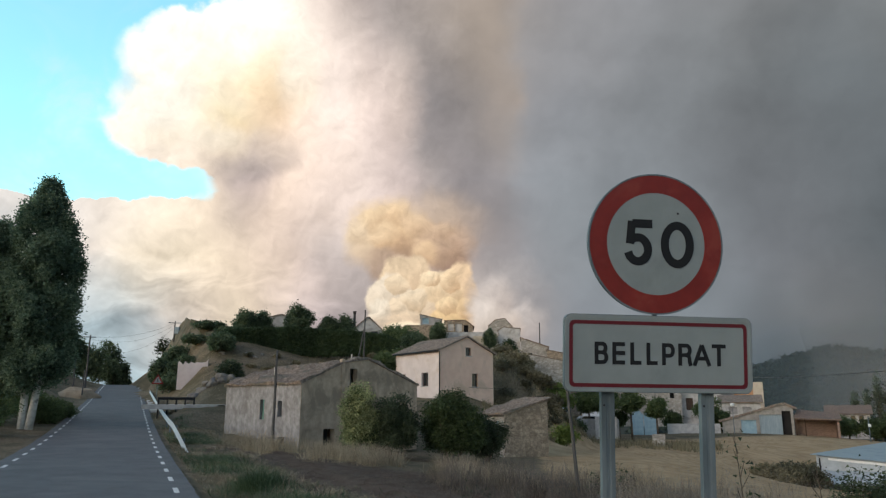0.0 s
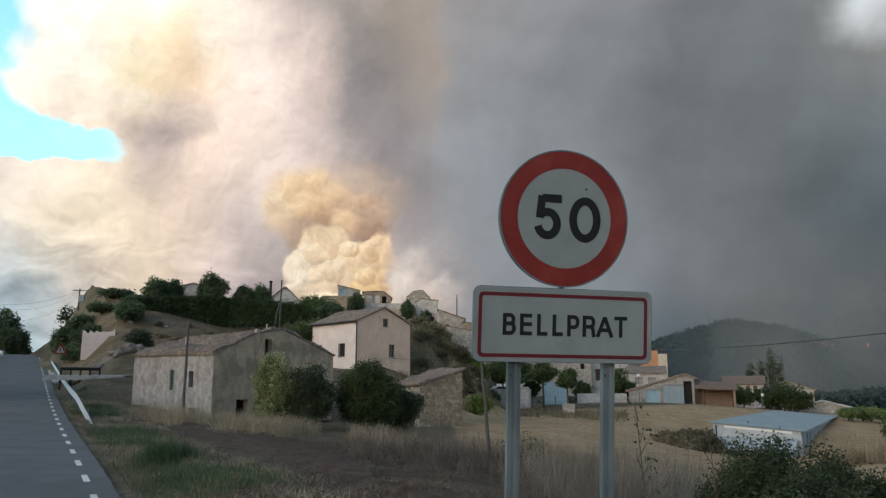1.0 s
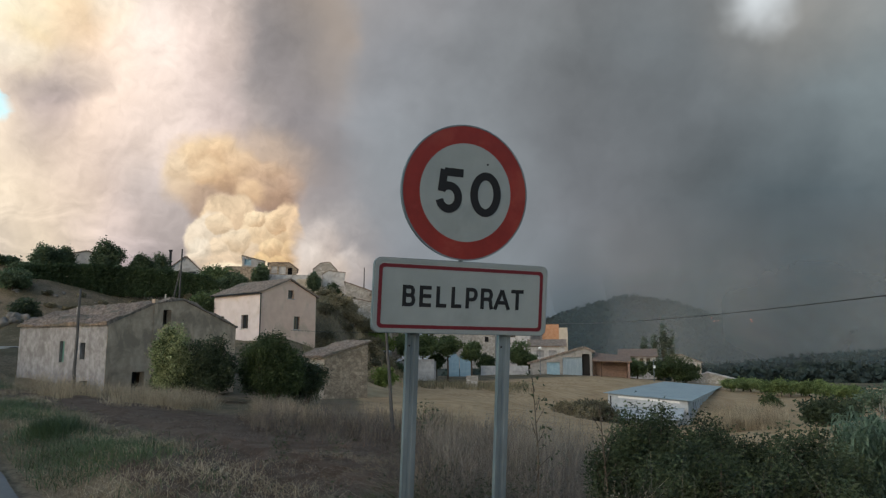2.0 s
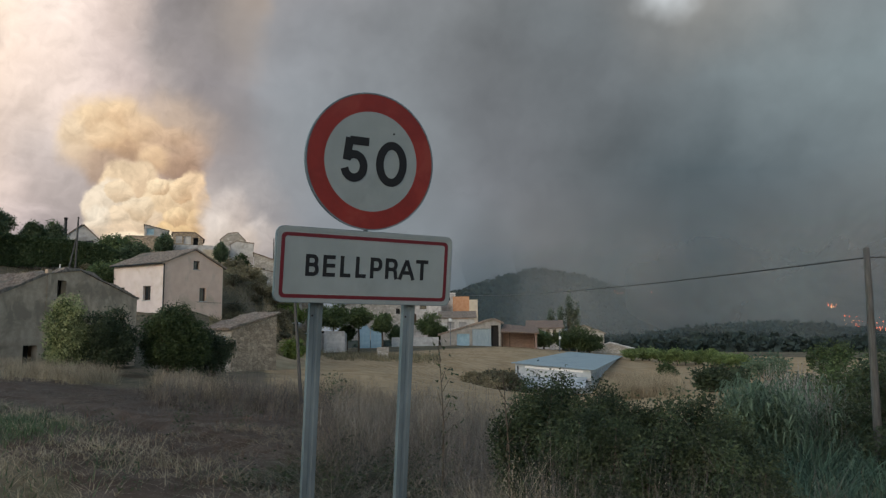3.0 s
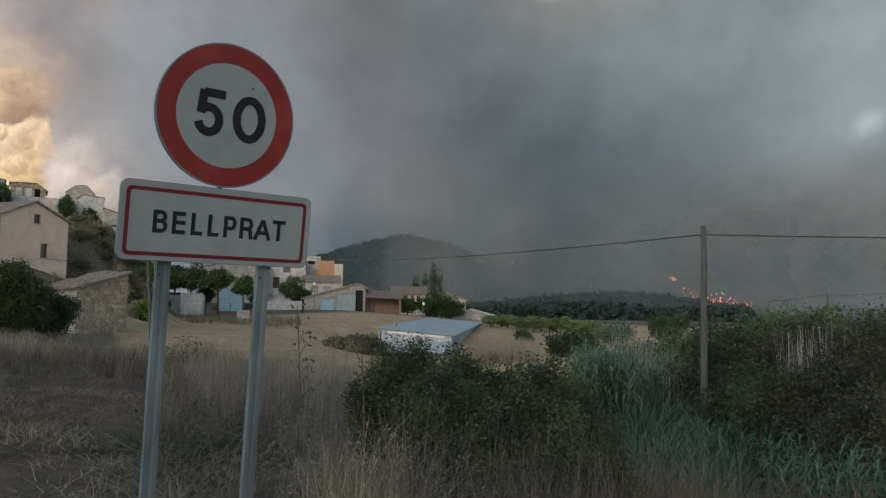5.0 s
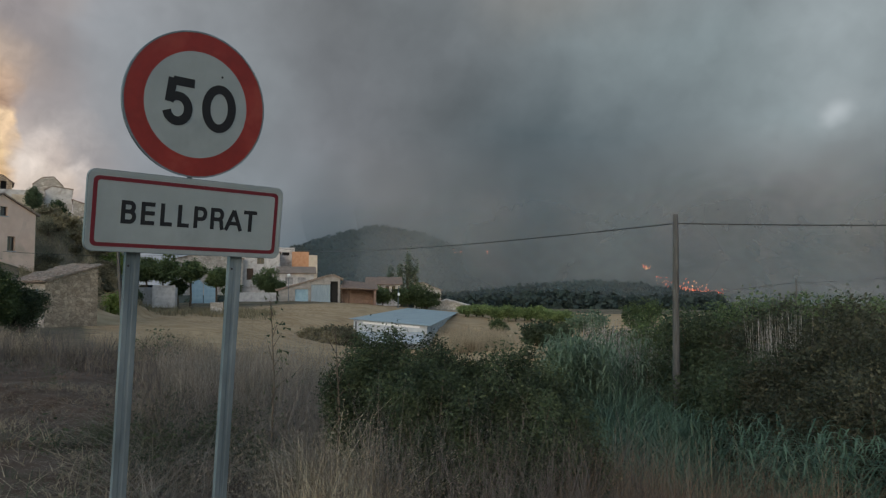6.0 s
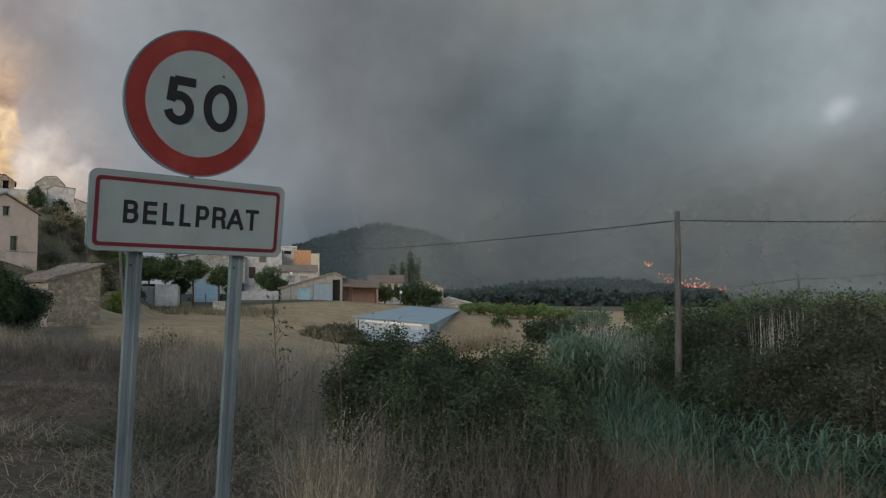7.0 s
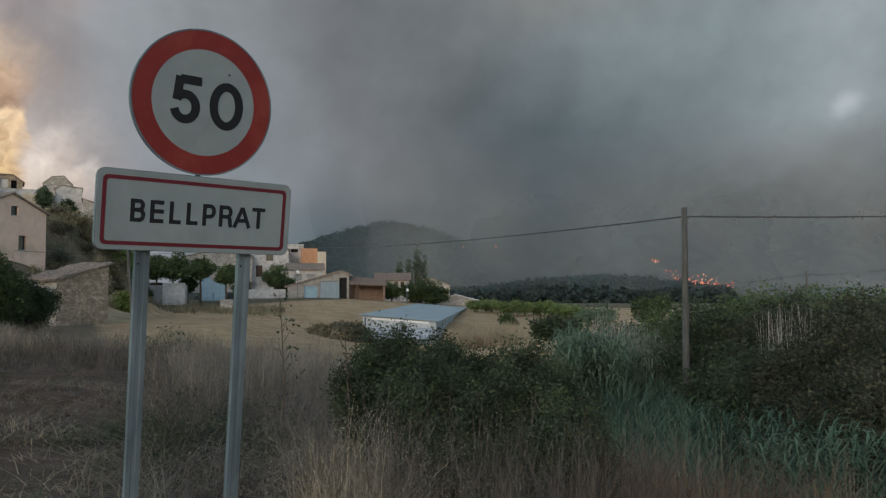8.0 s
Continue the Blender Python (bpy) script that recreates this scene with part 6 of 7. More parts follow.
for a0, a1 in ((13.9, 14.75), (14.8, 15.7)):
    block("garden_shed", "pale blue gabled garden shed", a0, a1, 112, 0.4, -1.0, 3, (BLUE_DOOR, BLUE_DOOR, BLUE_DOOR), tops=[(0, 0.35), (0.5, 0.85), (1, 0.35)], over=0.05, category="shed", roof_mat=SHEET_ROOF)
block("concrete_block", "white concrete trough at the field edge", 15.3, 16.2, 88, -0.95, -1.8, 0.9, (STONE_PALE, STONE_PALE, STONE_PALE), flat=True, category="trough")
def facing_roof(house, w_, z0_, z1_, deep, mat):
    part("roof", tiled((-0.4, -0.4, z0_), (w_ + 0.4, -0.4, z0_), (-0.4, deep, z1_), (w_ + 0.4, deep, z1_), thick=0.12), mat, house, "weathered tile slope")


far = block("far_house", "far house with a red-brown roof and white windows", 26.8, 29.35, 135, 0.4, -1.2, 7, (WHITEWASH, WHITEWASH, STONE_PALE), flat=True, front=[(0.55, 0.66, -0.1, 0.32, "window"), (0.74, 0.85, -0.1, 0.32, "window")])
facing_roof(far, 6.0, rise(0.4, 135), rise(0.98, 135), 3.6, ROOF_BROWN)
block("far_house", "plain stone farm building beyond the trees", 30.4, 32.5, 130, 0.2, -1.6, 8, (STONE_PALE, STONE, STONE), tops=[(0, 0.5), (0.35, 0.55), (1, 0.0)], over=0.3)
block("far_shed", "low pale-roofed shed beyond the field", 31.9, 35.4, 128, -0.9, -3.0, 8, (STONE_PALE, STONE_PALE, STONE_PALE), tops=[(0, -1.1), (0.28, -0.74), (1, -1.4)], over=0.3, roof_mat=WHITEWASH, category="shed")
for deg, dist, top, r_, leaf_, lab in ((8.7, 92, 2.65, 1.7, L_LIME, "yellow-green"), (12.0, 98, 2.6, 2.3, L_VILLAGE, "broad green"), (10.9, 99, 2.2, 1.8, L_VILLAGE, "broad green"), (13.9, 100, 2.15, 1.6, L_VILLAGE, "round green"), (15.7, 98, 1.55, 1.3, L_VILLAGE, "small green"), (19.2, 125, 1.5, 2.4, L_VILLAGE, "dense green"), (13.0, 100, 0.6, 1.0, L_MID, "low green"), (7.9, 96, 0.9, 1.3, L_MID, "low green"),
                                      (28.0, 124, 0.35, 2.2, L_VILLAGE, "light green"), (30.6, 122, 0.4, 3.2, L_MID, "dark spreading"), (31.4, 121, -0.2, 2.4, L_MID, "dark spreading"), (29.5, 123, 0.1, 2.4, L_MID, "dark spreading"), (9.9, 92, -0.1, 1.0, L_MID, "low green"), (16.9, 118, 0.6, 1.3, L_MID, "low green"), (20.0, 128, 0.6, 1.4, L_VILLAGE, "round green")):
    x_, y_ = bearing(deg, dist)
    z_ = ground_at(x_, y_)
    h_ = rise(top, dist) - z_
    tree("village_tree", lab + " tree beside the village houses", x_, y_, z_, h_, r_, leaf_, 6500, 0.17, clear=max(0.08, min(0.5, 1 - 1.7 * r_ / h_)), lobes_n=20, trunk=0.13)
for deg, dist, top, r_ in ((29.9, 165, 3.1, 0.95), (29.3, 165, 2.4, 0.85), (28.6, 168, 1.9, 0.9), (30.5, 165, 2.4, 0.8)):
    x_, y_ = bearing(deg, dist)
    z_ = ground_at(x_, y_)
    tree("tall_poplar", "tall slender poplar behind the far house", x_, y_, z_, rise(top, dist) - z_, r_, L_HAZE, 1500, 0.2, clear=0.05, lobes_n=30, trunk=0.15)
x_, y_ = bearing(29.2, 113)
lz = ground_at(x_, y_)
lamp = thing("street_lamp", pose(x_, y_, lz), "slim grey street lamp beside the dark trees", "street lamp")
lh = rise(0.3, 113) - lz
part("pole", tube(bmesh.new(), [(0, 0, -0.3), (0, 0, lh)], [0.08, 0.05], 8), GALV, lamp)
part("arm", tube(bmesh.new(), [(0, 0, lh - 0.05), (0.7, -0.2, lh + 0.1)], [0.03, 0.03], 6), GALV, lamp)
part("meter_box", boxed(-0.15, -0.25, lh * 0.58, 0.15, -0.07, lh * 0.7, 0.02), LAMP_WHITE, lamp, "white box on the pole")
x_, y_ = bearing(20.9, 116)
yl = thing("street_lamp", pose(x_, y_, ground_at(x_, y_)), "street lamp with a white globe by the yard", "street lamp")
yh = rise(1.0, 116) - ground_at(x_, y_)
part("pole", tube(bmesh.new(), [(0, 0, -0.3), (0, 0, yh)], [0.06, 0.05], 8), GALV, yl)
gl = bmesh.new()
bmesh.ops.create_icosphere(gl, subdivisions=2, radius=0.28, matrix=Matrix.Translation((0, 0, yh + 0.2)))
part("globe", gl, LAMP_WHITE, yl, smooth=True)


def car(deg, dist, turn, paint, label):
    x_, y_ = bearing(deg, dist)
    z_ = max(ground_at(x_, y_), rise(-0.45, dist))
    t = thing("car", pose(x_, y_, z_, 0, 0, turn), label, "car")
    prof = [(-2.0, 0.35), (2.0, 0.35), (2.05, 0.75), (1.2, 0.92), (0.6, 1.42), (-1.1, 1.45), (-1.75, 0.98), (-2.05, 0.9)]
    part("body", slab(prof, -0.8, 0.8), paint, t)
    part("glazing", slab([(0.98, 0.95), (0.52, 1.36), (-1.05, 1.39), (-1.5, 1.0)], -0.82, 0.82), GLASS, t)
    for u in (-1.25, 1.3):
        for s_ in (-0.72, 0.72):
            wh = part("wheel", tube(bmesh.new(), [(u, s_ - 0.1, 0.32), (u, s_ + 0.1, 0.32)], [0.32, 0.32], 14), RUBBER, t)
            part("rim", tube(bmesh.new(), [(u, s_ - 0.11, 0.32), (u, s_ + 0.11, 0.32)], [0.19, 0.19], 10), GALV, wh)
    return t


car(8.3, 93, 35, CAR_SILVER, "silver car parked behind the yard wall")
car(10.9, 103, 10, CAR_WHITE, "white van parked under the trees")

# ---- poles and wires over the field ----
x_, y_ = bearing(50.38, 19.6)
utility_pole("utility_pole", "weathered wooden pole rising from the reeds", x_, y_, -1.5, rise(5.5, 19.6) + 1.5, lean=(0.08, 0.0), r=0.09)
main_top = Vector((x_ + 0.08, y_, rise(4.85, 19.6)))
cable(main_top, (*bearing(19.5, 78), rise(3.2, 78)), 0.55, 0.016, 40)
cable((*bearing(19.5, 78), rise(3.2, 78)), (*bearing(2.0, 64.5), 5.3), 0.6, 0.014, 30)
cable(main_top, (*bearing(85, 24), rise(3.6, 24)), 0.12, 0.016)
x_, y_ = bearing(58.14, 60)
utility_pole("utility_pole", "thin far pole behind the brambles", x_, y_, ground_at(x_, y_), rise(0.8, 60) - ground_at(x_, y_), r=0.09)
cable((x_, y_, rise(0.6, 60)), (*bearing(49, 90), rise(-0.2, 90)), 0.2, 0.02)
cable((x_, y_, rise(0.6, 60)), (*bearing(70, 50), rise(1.9, 50)), 0.3, 0.02)
x_, y_ = bearing(10.03, 24)
z_ = ground_at(x_, y_)
utility_pole("leaning_pole", "thin leaning wooden stake in the field edge", x_, y_, z_, rise(3.96, 24) - z_, lean=(-0.34, 0.0), r=0.055)

# shrubs by the farmhouse
for deg, dist, r_, h_, leaf_, n_, lab in ((-6.2, 41.0, 1.15, 3.6, L_YELLOW, 9000, "yellow-green flowering shrub against the farmhouse wall"), (-3.6, 41.0, 1.5, 3.15, L_DARK, 9000, "dark green shrub beside the farmhouse"),
                                          (0.6, 41.5, 1.95, 3.5, L_MID, 18000, "large dense dark green shrub in front of the houses"), (3.2, 43, 1.3, 2.4, L_DARK, 5000, "dark green shrub beside the stone shed")):
    x_, y_ = bearing(deg, dist)
    z_ = min(ground_at(x_, y_), rise(-2.4, dist))
    bush("shrub", lab, x_, y_, z_, r_, r_ * 0.9, h_, leaf_, int(n_ * 2.5), 0.07, 64, 0.26, scatter=1.8)

# ---- far woods, burning slope ----
def far_hill(x, y):
    z = 65 * mound(x, y, 424, 794, 95, 120) + 31 * mound(x, y, 330, 850, 90, 120) + 29 * mound(x, y, 545, 740, 120, 130) + 21 * mound(x, y, 595, 640, 105, 110) + 15 * mound(x, y, 230, 880, 120, 120) 
    z = z + 12.5 * mound(x, y, 412, 432, 85, 110, -math.pi / 4)
    return z - 9.0


hx, hy = np.meshgrid(np.linspace(60, 1000, 120), np.linspace(260, 1150, 110))
hz = far_hill(hx, hy) + 2.0 * np.sin(hx * 0.05) * np.sin(hy * 0.043) * smooth(far_hill(hx, hy), 0, 20)
ii = np.arange(hx.size).reshape(hx.shape)
hq = np.stack([ii[:-1, :-1], ii[:-1, 1:], ii[1:, 1:], ii[1:, :-1]], -1).reshape(-1, 4)
tagged(cloud("wooded_hill", np.stack([hx, hy, hz - 0.4], -1).reshape(-1, 3).tolist(), hq.tolist(), FOREST_FLOOR), "dark wooded hill under drifting smoke", "hill", kind="structure")


def far_trees(n, deg0, deg1, d0, d1, size, heights, seed):
    """Crowns of a far wood: lumps of a few dozen leaf sprays each."""
    r = np.random.default_rng(seed)
    a, d = np.radians(deg0 + (deg1 - deg0) * r.random(n)), d0 + (d1 - d0) * r.random(n)
    x, y = d * np.sin(a), d * np.cos(a)
    z = heights(x, y)
    per = 17
    s = size * (0.6 + 0.8 * r.random(n))
    v = r.normal(size=(n, per, 3))
    v /= np.linalg.norm(v, axis=2)[..., None]
    v[..., 2] = np.abs(v[..., 2]) * 1.3
    c = np.stack([x, y, z], 1)[:, None, :] + v * s[:, None, None] * (0.7 + 0.35 * r.random((n, per, 1)))
    return leaf_quads(c.reshape(-1, 3), size * 0.62, 0.4, 0.2, 1.2)


v, f = far_trees(7600, 14, 53, 420, 1000, 4.6, far_hill, 3)
stuff("far_forest", "dense dark pine wood covering the hill", "forest", v, f, FOREST)

# orchard row below the field
for i in range(13):
    deg = 34.5 + i * 0.62 + random.uniform(-0.12, 0.12)
    x_, y_ = bearing(deg, 104 + 3 * math.sin(i))
    z_ = ground_at(x_, y_)
    h_ = max(1.6, rise(-1.12 - 0.02 * i + random.uniform(-0.18, 0.1), 104) - z_)
    tree("orchard_tree", "light green young orchard tree in a row", x_, y_, z_, h_, random.uniform(1.0, 1.35), ORCHARD, 1800, 0.17, clear=0.2, lobes_n=9, trunk=0.07)
for deg, dist, r_, h_, leaf_ in ((40.4, 52, 1.4, 1.7, L_DARK), (41.6, 56, 1.1, 1.4, L_DARK), (44, 70, 2.2, 2.4, L_CANE), (47.7, 62, 1.6, 2.6, L_MID), (24.6, 68, 1.9, 1.7, OLIVE), (23.4, 70, 1.7, 1.3, SCRUB), (25.3, 66, 1.6, 1.7, OLIVE), (24.0, 66, 1.4, 1.2, SCRUB), (22.6, 72, 1.2, 0.9, SCRUB), (26.2, 74, 1.6, 1.7, SCRUB), (37.0, 84, 1.0, 1.3, L_MID)):
    x_, y_ = bearing(deg, dist)
    bush("field_shrub", "low shrub at the edge of the stubble field", x_, y_, ground_at(x_, y_), r_, r_, h_, leaf_, 2600, 0.14)

# flames on the slope
FLAME = bpy.data.materials.new("open_flame")
FLAME.use_nodes = True
k = Graph(FLAME.node_tree)
geo = k.node("ShaderNodeNewGeometry")
em = k.node("ShaderNodeEmission")
k.plug(em.inputs[0], k.ramp(geo.outputs["Random Per Island"], [(0.0, (0.8, 0.09, 0.05, 1)), (0.5, (1.0, 0.2, 0.09, 1)), (0.85, (1.0, 0.38, 0.16, 1)), (1.0, (1.0, 0.6, 0.28, 1))], "LINEAR"))
em.inputs[1].default_value = 3.2
o = k.node("ShaderNodeOutputMaterial")
k.plug(o.inputs[0], em.outputs[0])


def flames(n, deg0, deg1, dist, e0, e1, size, label, spread=0.12):
    """Tongues of fire along a burning front."""
    r = np.random.default_rng(int(deg0 * 10))
    u = r.random(n)
    d = np.radians(deg0 + (deg1 - deg0) * u)
    e = e0 + (e1 - e0) * u + spread * r.normal(size=n)
    base = np.stack([dist * np.sin(d), dist * np.cos(d), EYE + dist * np.tan(np.radians(e))], 1)
    vs, fs = [], []
    for p_ in base:
        h_, w_, tilt = size * (0.6 + 2.6 * r.random() ** 3), size * (0.3 + 0.7 * r.random()), size * r.normal() * 0.3
        side = np.array([math.cos(math.atan2(p_[0], p_[1])), -math.sin(math.atan2(p_[0], p_[1])), 0])
        i0 = len(vs)
        vs += [p_ - side * w_, p_ + side * w_, p_ + side * (w_ * 0.7 + tilt * 0.4) + [0, 0, h_ * 0.45], p_ + side * tilt + [0, 0, h_], p_ - side * (w_ * 0.6 - tilt * 0.4) + [0, 0, h_ * 0.5], p_ + [0, w_, h_ * 0.3]]
        fs += [(i0, i0 + 1, i0 + 5), (i0 + 1, i0 + 2, i0 + 5), (i0 + 2, i0 + 3, i0 + 5), (i0 + 3, i0 + 4, i0 + 5), (i0 + 4, i0, i0 + 5)]
    return stuff("wildfire_flames", label, "flames", np.array(vs), np.array(fs, dtype=object), FLAME)


flames(150, 50.0, 52.4, 585, 0.3, -0.3, 0.5, "orange line of flames burning across the slope", 0.13)
flames(70, 48.6, 53.3, 585, 0.85, -0.25, 0.42, "scattered flames above the burning line", 0.2)
flames(12, 47.6, 48.2, 585, 1.75, 1.6, 0.55, "small separate burst of flame uphill", 0.12)
flames(4, 33.2, 34.2, 600, 3.2, 3.1, 0.35, "faint flames near the hilltop", 0.1)
flames(2, 35.9, 36.1, 600, 2.95, 2.9, 0.4, "faint flames near the hilltop", 0.06)

# smoke lying over the slope: thin lit veils, thicker to the east
def veil(name, tone, thick, lo, hi, scale, deg_clear, deg_full, top):
    m = bpy.data.materials.new(name)
    m.use_nodes = True
    k = Graph(m.node_tree)
    co = k.node("ShaderNodeNewGeometry").outputs["Position"]
    s_ = k.node("ShaderNodeSeparateXYZ")
    k.plug(s_.inputs[0], co)
    deg = k.math("MULTIPLY", k.math("ARCTAN2", s_.outputs[0], s_.outputs[1]), 57.2958)
    drift = k.noise(k.vec("MULTIPLY", co, (1, 1, 1.6)), scale, 6, 0.6, 0.6)
    a_ = k.math("MULTIPLY", k.step(drift, lo, hi), k.step(deg, deg_clear, deg_full, 0.5, 1.0))
    a_ = k.math("MULTIPLY", a_, k.math("MULTIPLY", k.step(s_.outputs[2], -10.0, 26.0, 0.62, 1.0), k.step(s_.outputs[2], top, top * 0.35)))
    a_ = k.math("MULTIPLY", a_, k.math("MULTIPLY", k.step(deg, 14.0, 30.0), k.step(deg, 84.0, 74.0)))
    t_ = k.node("ShaderNodeBsdfTransparent")
    d_ = k.node("ShaderNodeBsdfTranslucent")
    d2 = k.node("ShaderNodeBsdfDiffuse")
    for n_ in (d_, d2):
        n_.inputs[0].default_value = tone
    both = k.node("ShaderNodeAddShader")
    k.plug(both.inputs[0], d_.outputs[0])
    k.plug(both.inputs[1], d2.outputs[0])
    mx = k.node("ShaderNodeMixShader")
    k.plug(mx.inputs[0], k.math("MULTIPLY", a_, thick))
    k.plug(mx.inputs[1], t_.outputs[0])
    k.plug(mx.inputs[2], both.outputs[0])
    o_ = k.node("ShaderNodeOutputMaterial")
    k.plug(o_.inputs[0], mx.outputs[0])
    return m


def smoke_sheet(dist, deg0, deg1, z0, z1, mat, label):
    bm = bmesh.new()
    cols = []
    for i in range(41):
        a_ = radians(deg0 + (deg1 - deg0) * i / 40)
        d_ = dist * (1 + 0.06 * math.sin(i * 0.7))
        cols.append([bm.verts.new((d_ * math.sin(a_), d_ * math.cos(a_) + 8 * math.sin(j * 1.3 + i * 0.4), z0 + (z1 - z0) * j / 8)) for j in range(9)])
    for c0, c1 in zip(cols, cols[1:]):
        for j in range(8):
            bm.faces.new((c0[j], c1[j], c1[j + 1], c0[j + 1]))
    ob = part("drifting_smoke", bm, mat, smooth=True)
    ob.visible_shadow = False
    return tagged(ob, label, "smoke")


smoke_sheet(690, 8, 80, -12, 150, veil("smoke_veil", (0.106, 0.118, 0.124, 1), 0.96, 0.1, 0.55, 0.005, 31.0, 41.0, 140.0), "thin grey smoke drifting in front of the hill")
smoke_sheet(650, 26, 85, -12, 100, veil("smoke_veil_low", (0.172, 0.157, 0.153, 1), 0.88, 0.2, 0.7, 0.008, 42.0, 53.0, 95.0), "low brownish smoke behind the burning slope")
smoke_sheet(480, 22, 85, -12, 70, veil("smoke_haze", (0.094, 0.106, 0.112, 1), 0.6, 0.05, 0.6, 0.008, 30.0, 50.0, 62.0), "thin haze before the burning slope")

# ---- reeds, brambles and dry grass by the road ----
def cane_leaves(points, height, n_leaf, length, width):
    """Arching strap leaves along upright canes."""
    n = len(points)
    vs, fs = [], []
    h = height * (0.75 + 0.4 * rng.random(n))
    for i in range(n):
        lean = rng.normal(size=2) * 0.1
        for j in range(n_leaf):
            u = 0.25 + 0.75 * (j + rng.random()) / n_leaf
            a = rng.random() * 6.283
            d = np.array([math.cos(a), math.sin(a), 0.0])
            sd = np.array([-d[1], d[0], 0.0]) * width
            p = points[i] + np.array([lean[0] * u * h[i], lean[1] * u * h[i], u * h[i]])
            ln = length * (0.6 + 0.6 * rng.random())
            i0 = len(vs)
            q1 = p + d * ln * 0.35 + [0, 0, ln * 0.42]
            q2 = p + d * ln * 0.75 + [0, 0, ln * 0.42]
            q3 = p + d * ln * 1.0 + [0, 0, ln * 0.1]
            vs += [p - sd * 0.3, p + sd * 0.3, q1 - sd * 0.5, q1 + sd * 0.5, q2 - sd * 0.4, q2 + sd * 0.4, q3]
            fs += [(i0, i0 + 1, i0 + 3, i0 + 2), (i0 + 2, i0 + 3, i0 + 5, i0 + 4), (i0 + 4, i0 + 5, i0 + 6)]
    return vs, fs


def sector(n, deg0, deg1, d0, d1):
    a = np.radians(deg0 + (deg1 - deg0) * rng.random(n))
    d = np.sqrt(d0 * d0 + (d1 * d1 - d0 * d0) * rng.random(n))
    return np.sin(a) * d, np.cos(a) * d


def listed(vs, fs):
    me_v = [tuple(map(float, q)) for q in vs]
    return me_v, fs


def clump(name, label, deg0, deg1, d0, d1, n, height, mat_leaf, mat_stem, n_leaf, length, width, category="reeds", taper=None):
    x, y = sector(n, deg0, deg1, d0, d1)
    p = on_land(x, y)
    vs, fs = cane_leaves(p, height, n_leaf, length, width)
    ob = tagged(cloud(name, *listed(vs, fs), mat_leaf), label, category, kind="stuff")
    v, f, _ = blades(p, height * 1.05, 0.12, 0.02, 0.1)
    cloud("stalks", v.tolist(), f.tolist(), mat_stem, ob)
    return ob


clump("giant_cane", "tall green cane clump with arching leaves", 41.6, 45.2, 19.5, 23, 240, 2.25, L_CANE, L_CANE, 13, 0.62, 0.05)
clump("giant_cane", "tall green cane clump with arching leaves", 45.0, 49.0, 21, 26, 110, 1.9, L_CANE, DRY_CANE, 7, 0.5, 0.045)
x, y = sector(1500, 43.5, 50, 24, 29)
v, f, tips = blades(on_land(x, y), 1.95, 0.2, 0.018, 0.2)
stuff("dry_cane", "pale dry cane stalks behind the green clump", "reeds", v, f, DRY_CANE)
x, y = sector(420, 55.6, 59.2, 17.9, 18.8)
v, f, tips = blades(on_land(x, y), 3.0, 0.14, 0.02, 0.2)
stuff("dry_cane", "pale dry cane stalks standing among brambles", "reeds", v, f, DRY_CANE)
# young reeds in the ditch, a band that draws near to the road eastwards
def reed_back(x, y):
    return np.interp(np.degrees(np.arctan2(x, y)), [42, 47, 53, 57, 61, 66], [23, 22.5, 19.0, 14.8, 12.8, 11.6])


x, y = sector(13000, 42, 67, 9.5, 22.5)
ok = (np.arctan2(x, y) > np.radians(43.6 + 0.5 * np.sin(x * 3))) & (np.hypot(x, y) < reed_back(x, y) + rng.normal(size=len(x)) * 0.5)
ok &= rng.random(len(x)) < 0.5 + 0.45 * np.sin(x * 1.7) * np.sin(y * 1.3)
ok &= np.hypot(x, y) > np.interp(np.degrees(np.arctan2(x, y)), [43, 50, 56], [13.5, 11.5, 9.8])
x, y = x[ok], y[ok]
v, f, tips = blades(on_land(x, y), np.interp(np.hypot(x, y), [10, 15, 20], [0.65, 1.05, 2.4]) + 0.3 * np.sin(x * 2.3) * np.sin(y * 2.9), 0.8, 0.036, 0.8, 4)
ditch = stuff("ditch_reeds", "blue-green young reeds filling the ditch", "reeds", v, f, L_REED)
x, y = sector(2600, 44, 66, 10.0, 22.0)
ok = (np.hypot(x, y) < reed_back(x, y) + 0.4) & (np.hypot(x, y) > reed_back(x, y) - 5.5 * rng.random(len(x)))
p = on_land(x[ok], y[ok])
vs, fs = cane_leaves(p, 1.15, 7, 0.4, 0.026)
cloud("reed_leaves", *listed(vs, fs), L_REED, ditch)

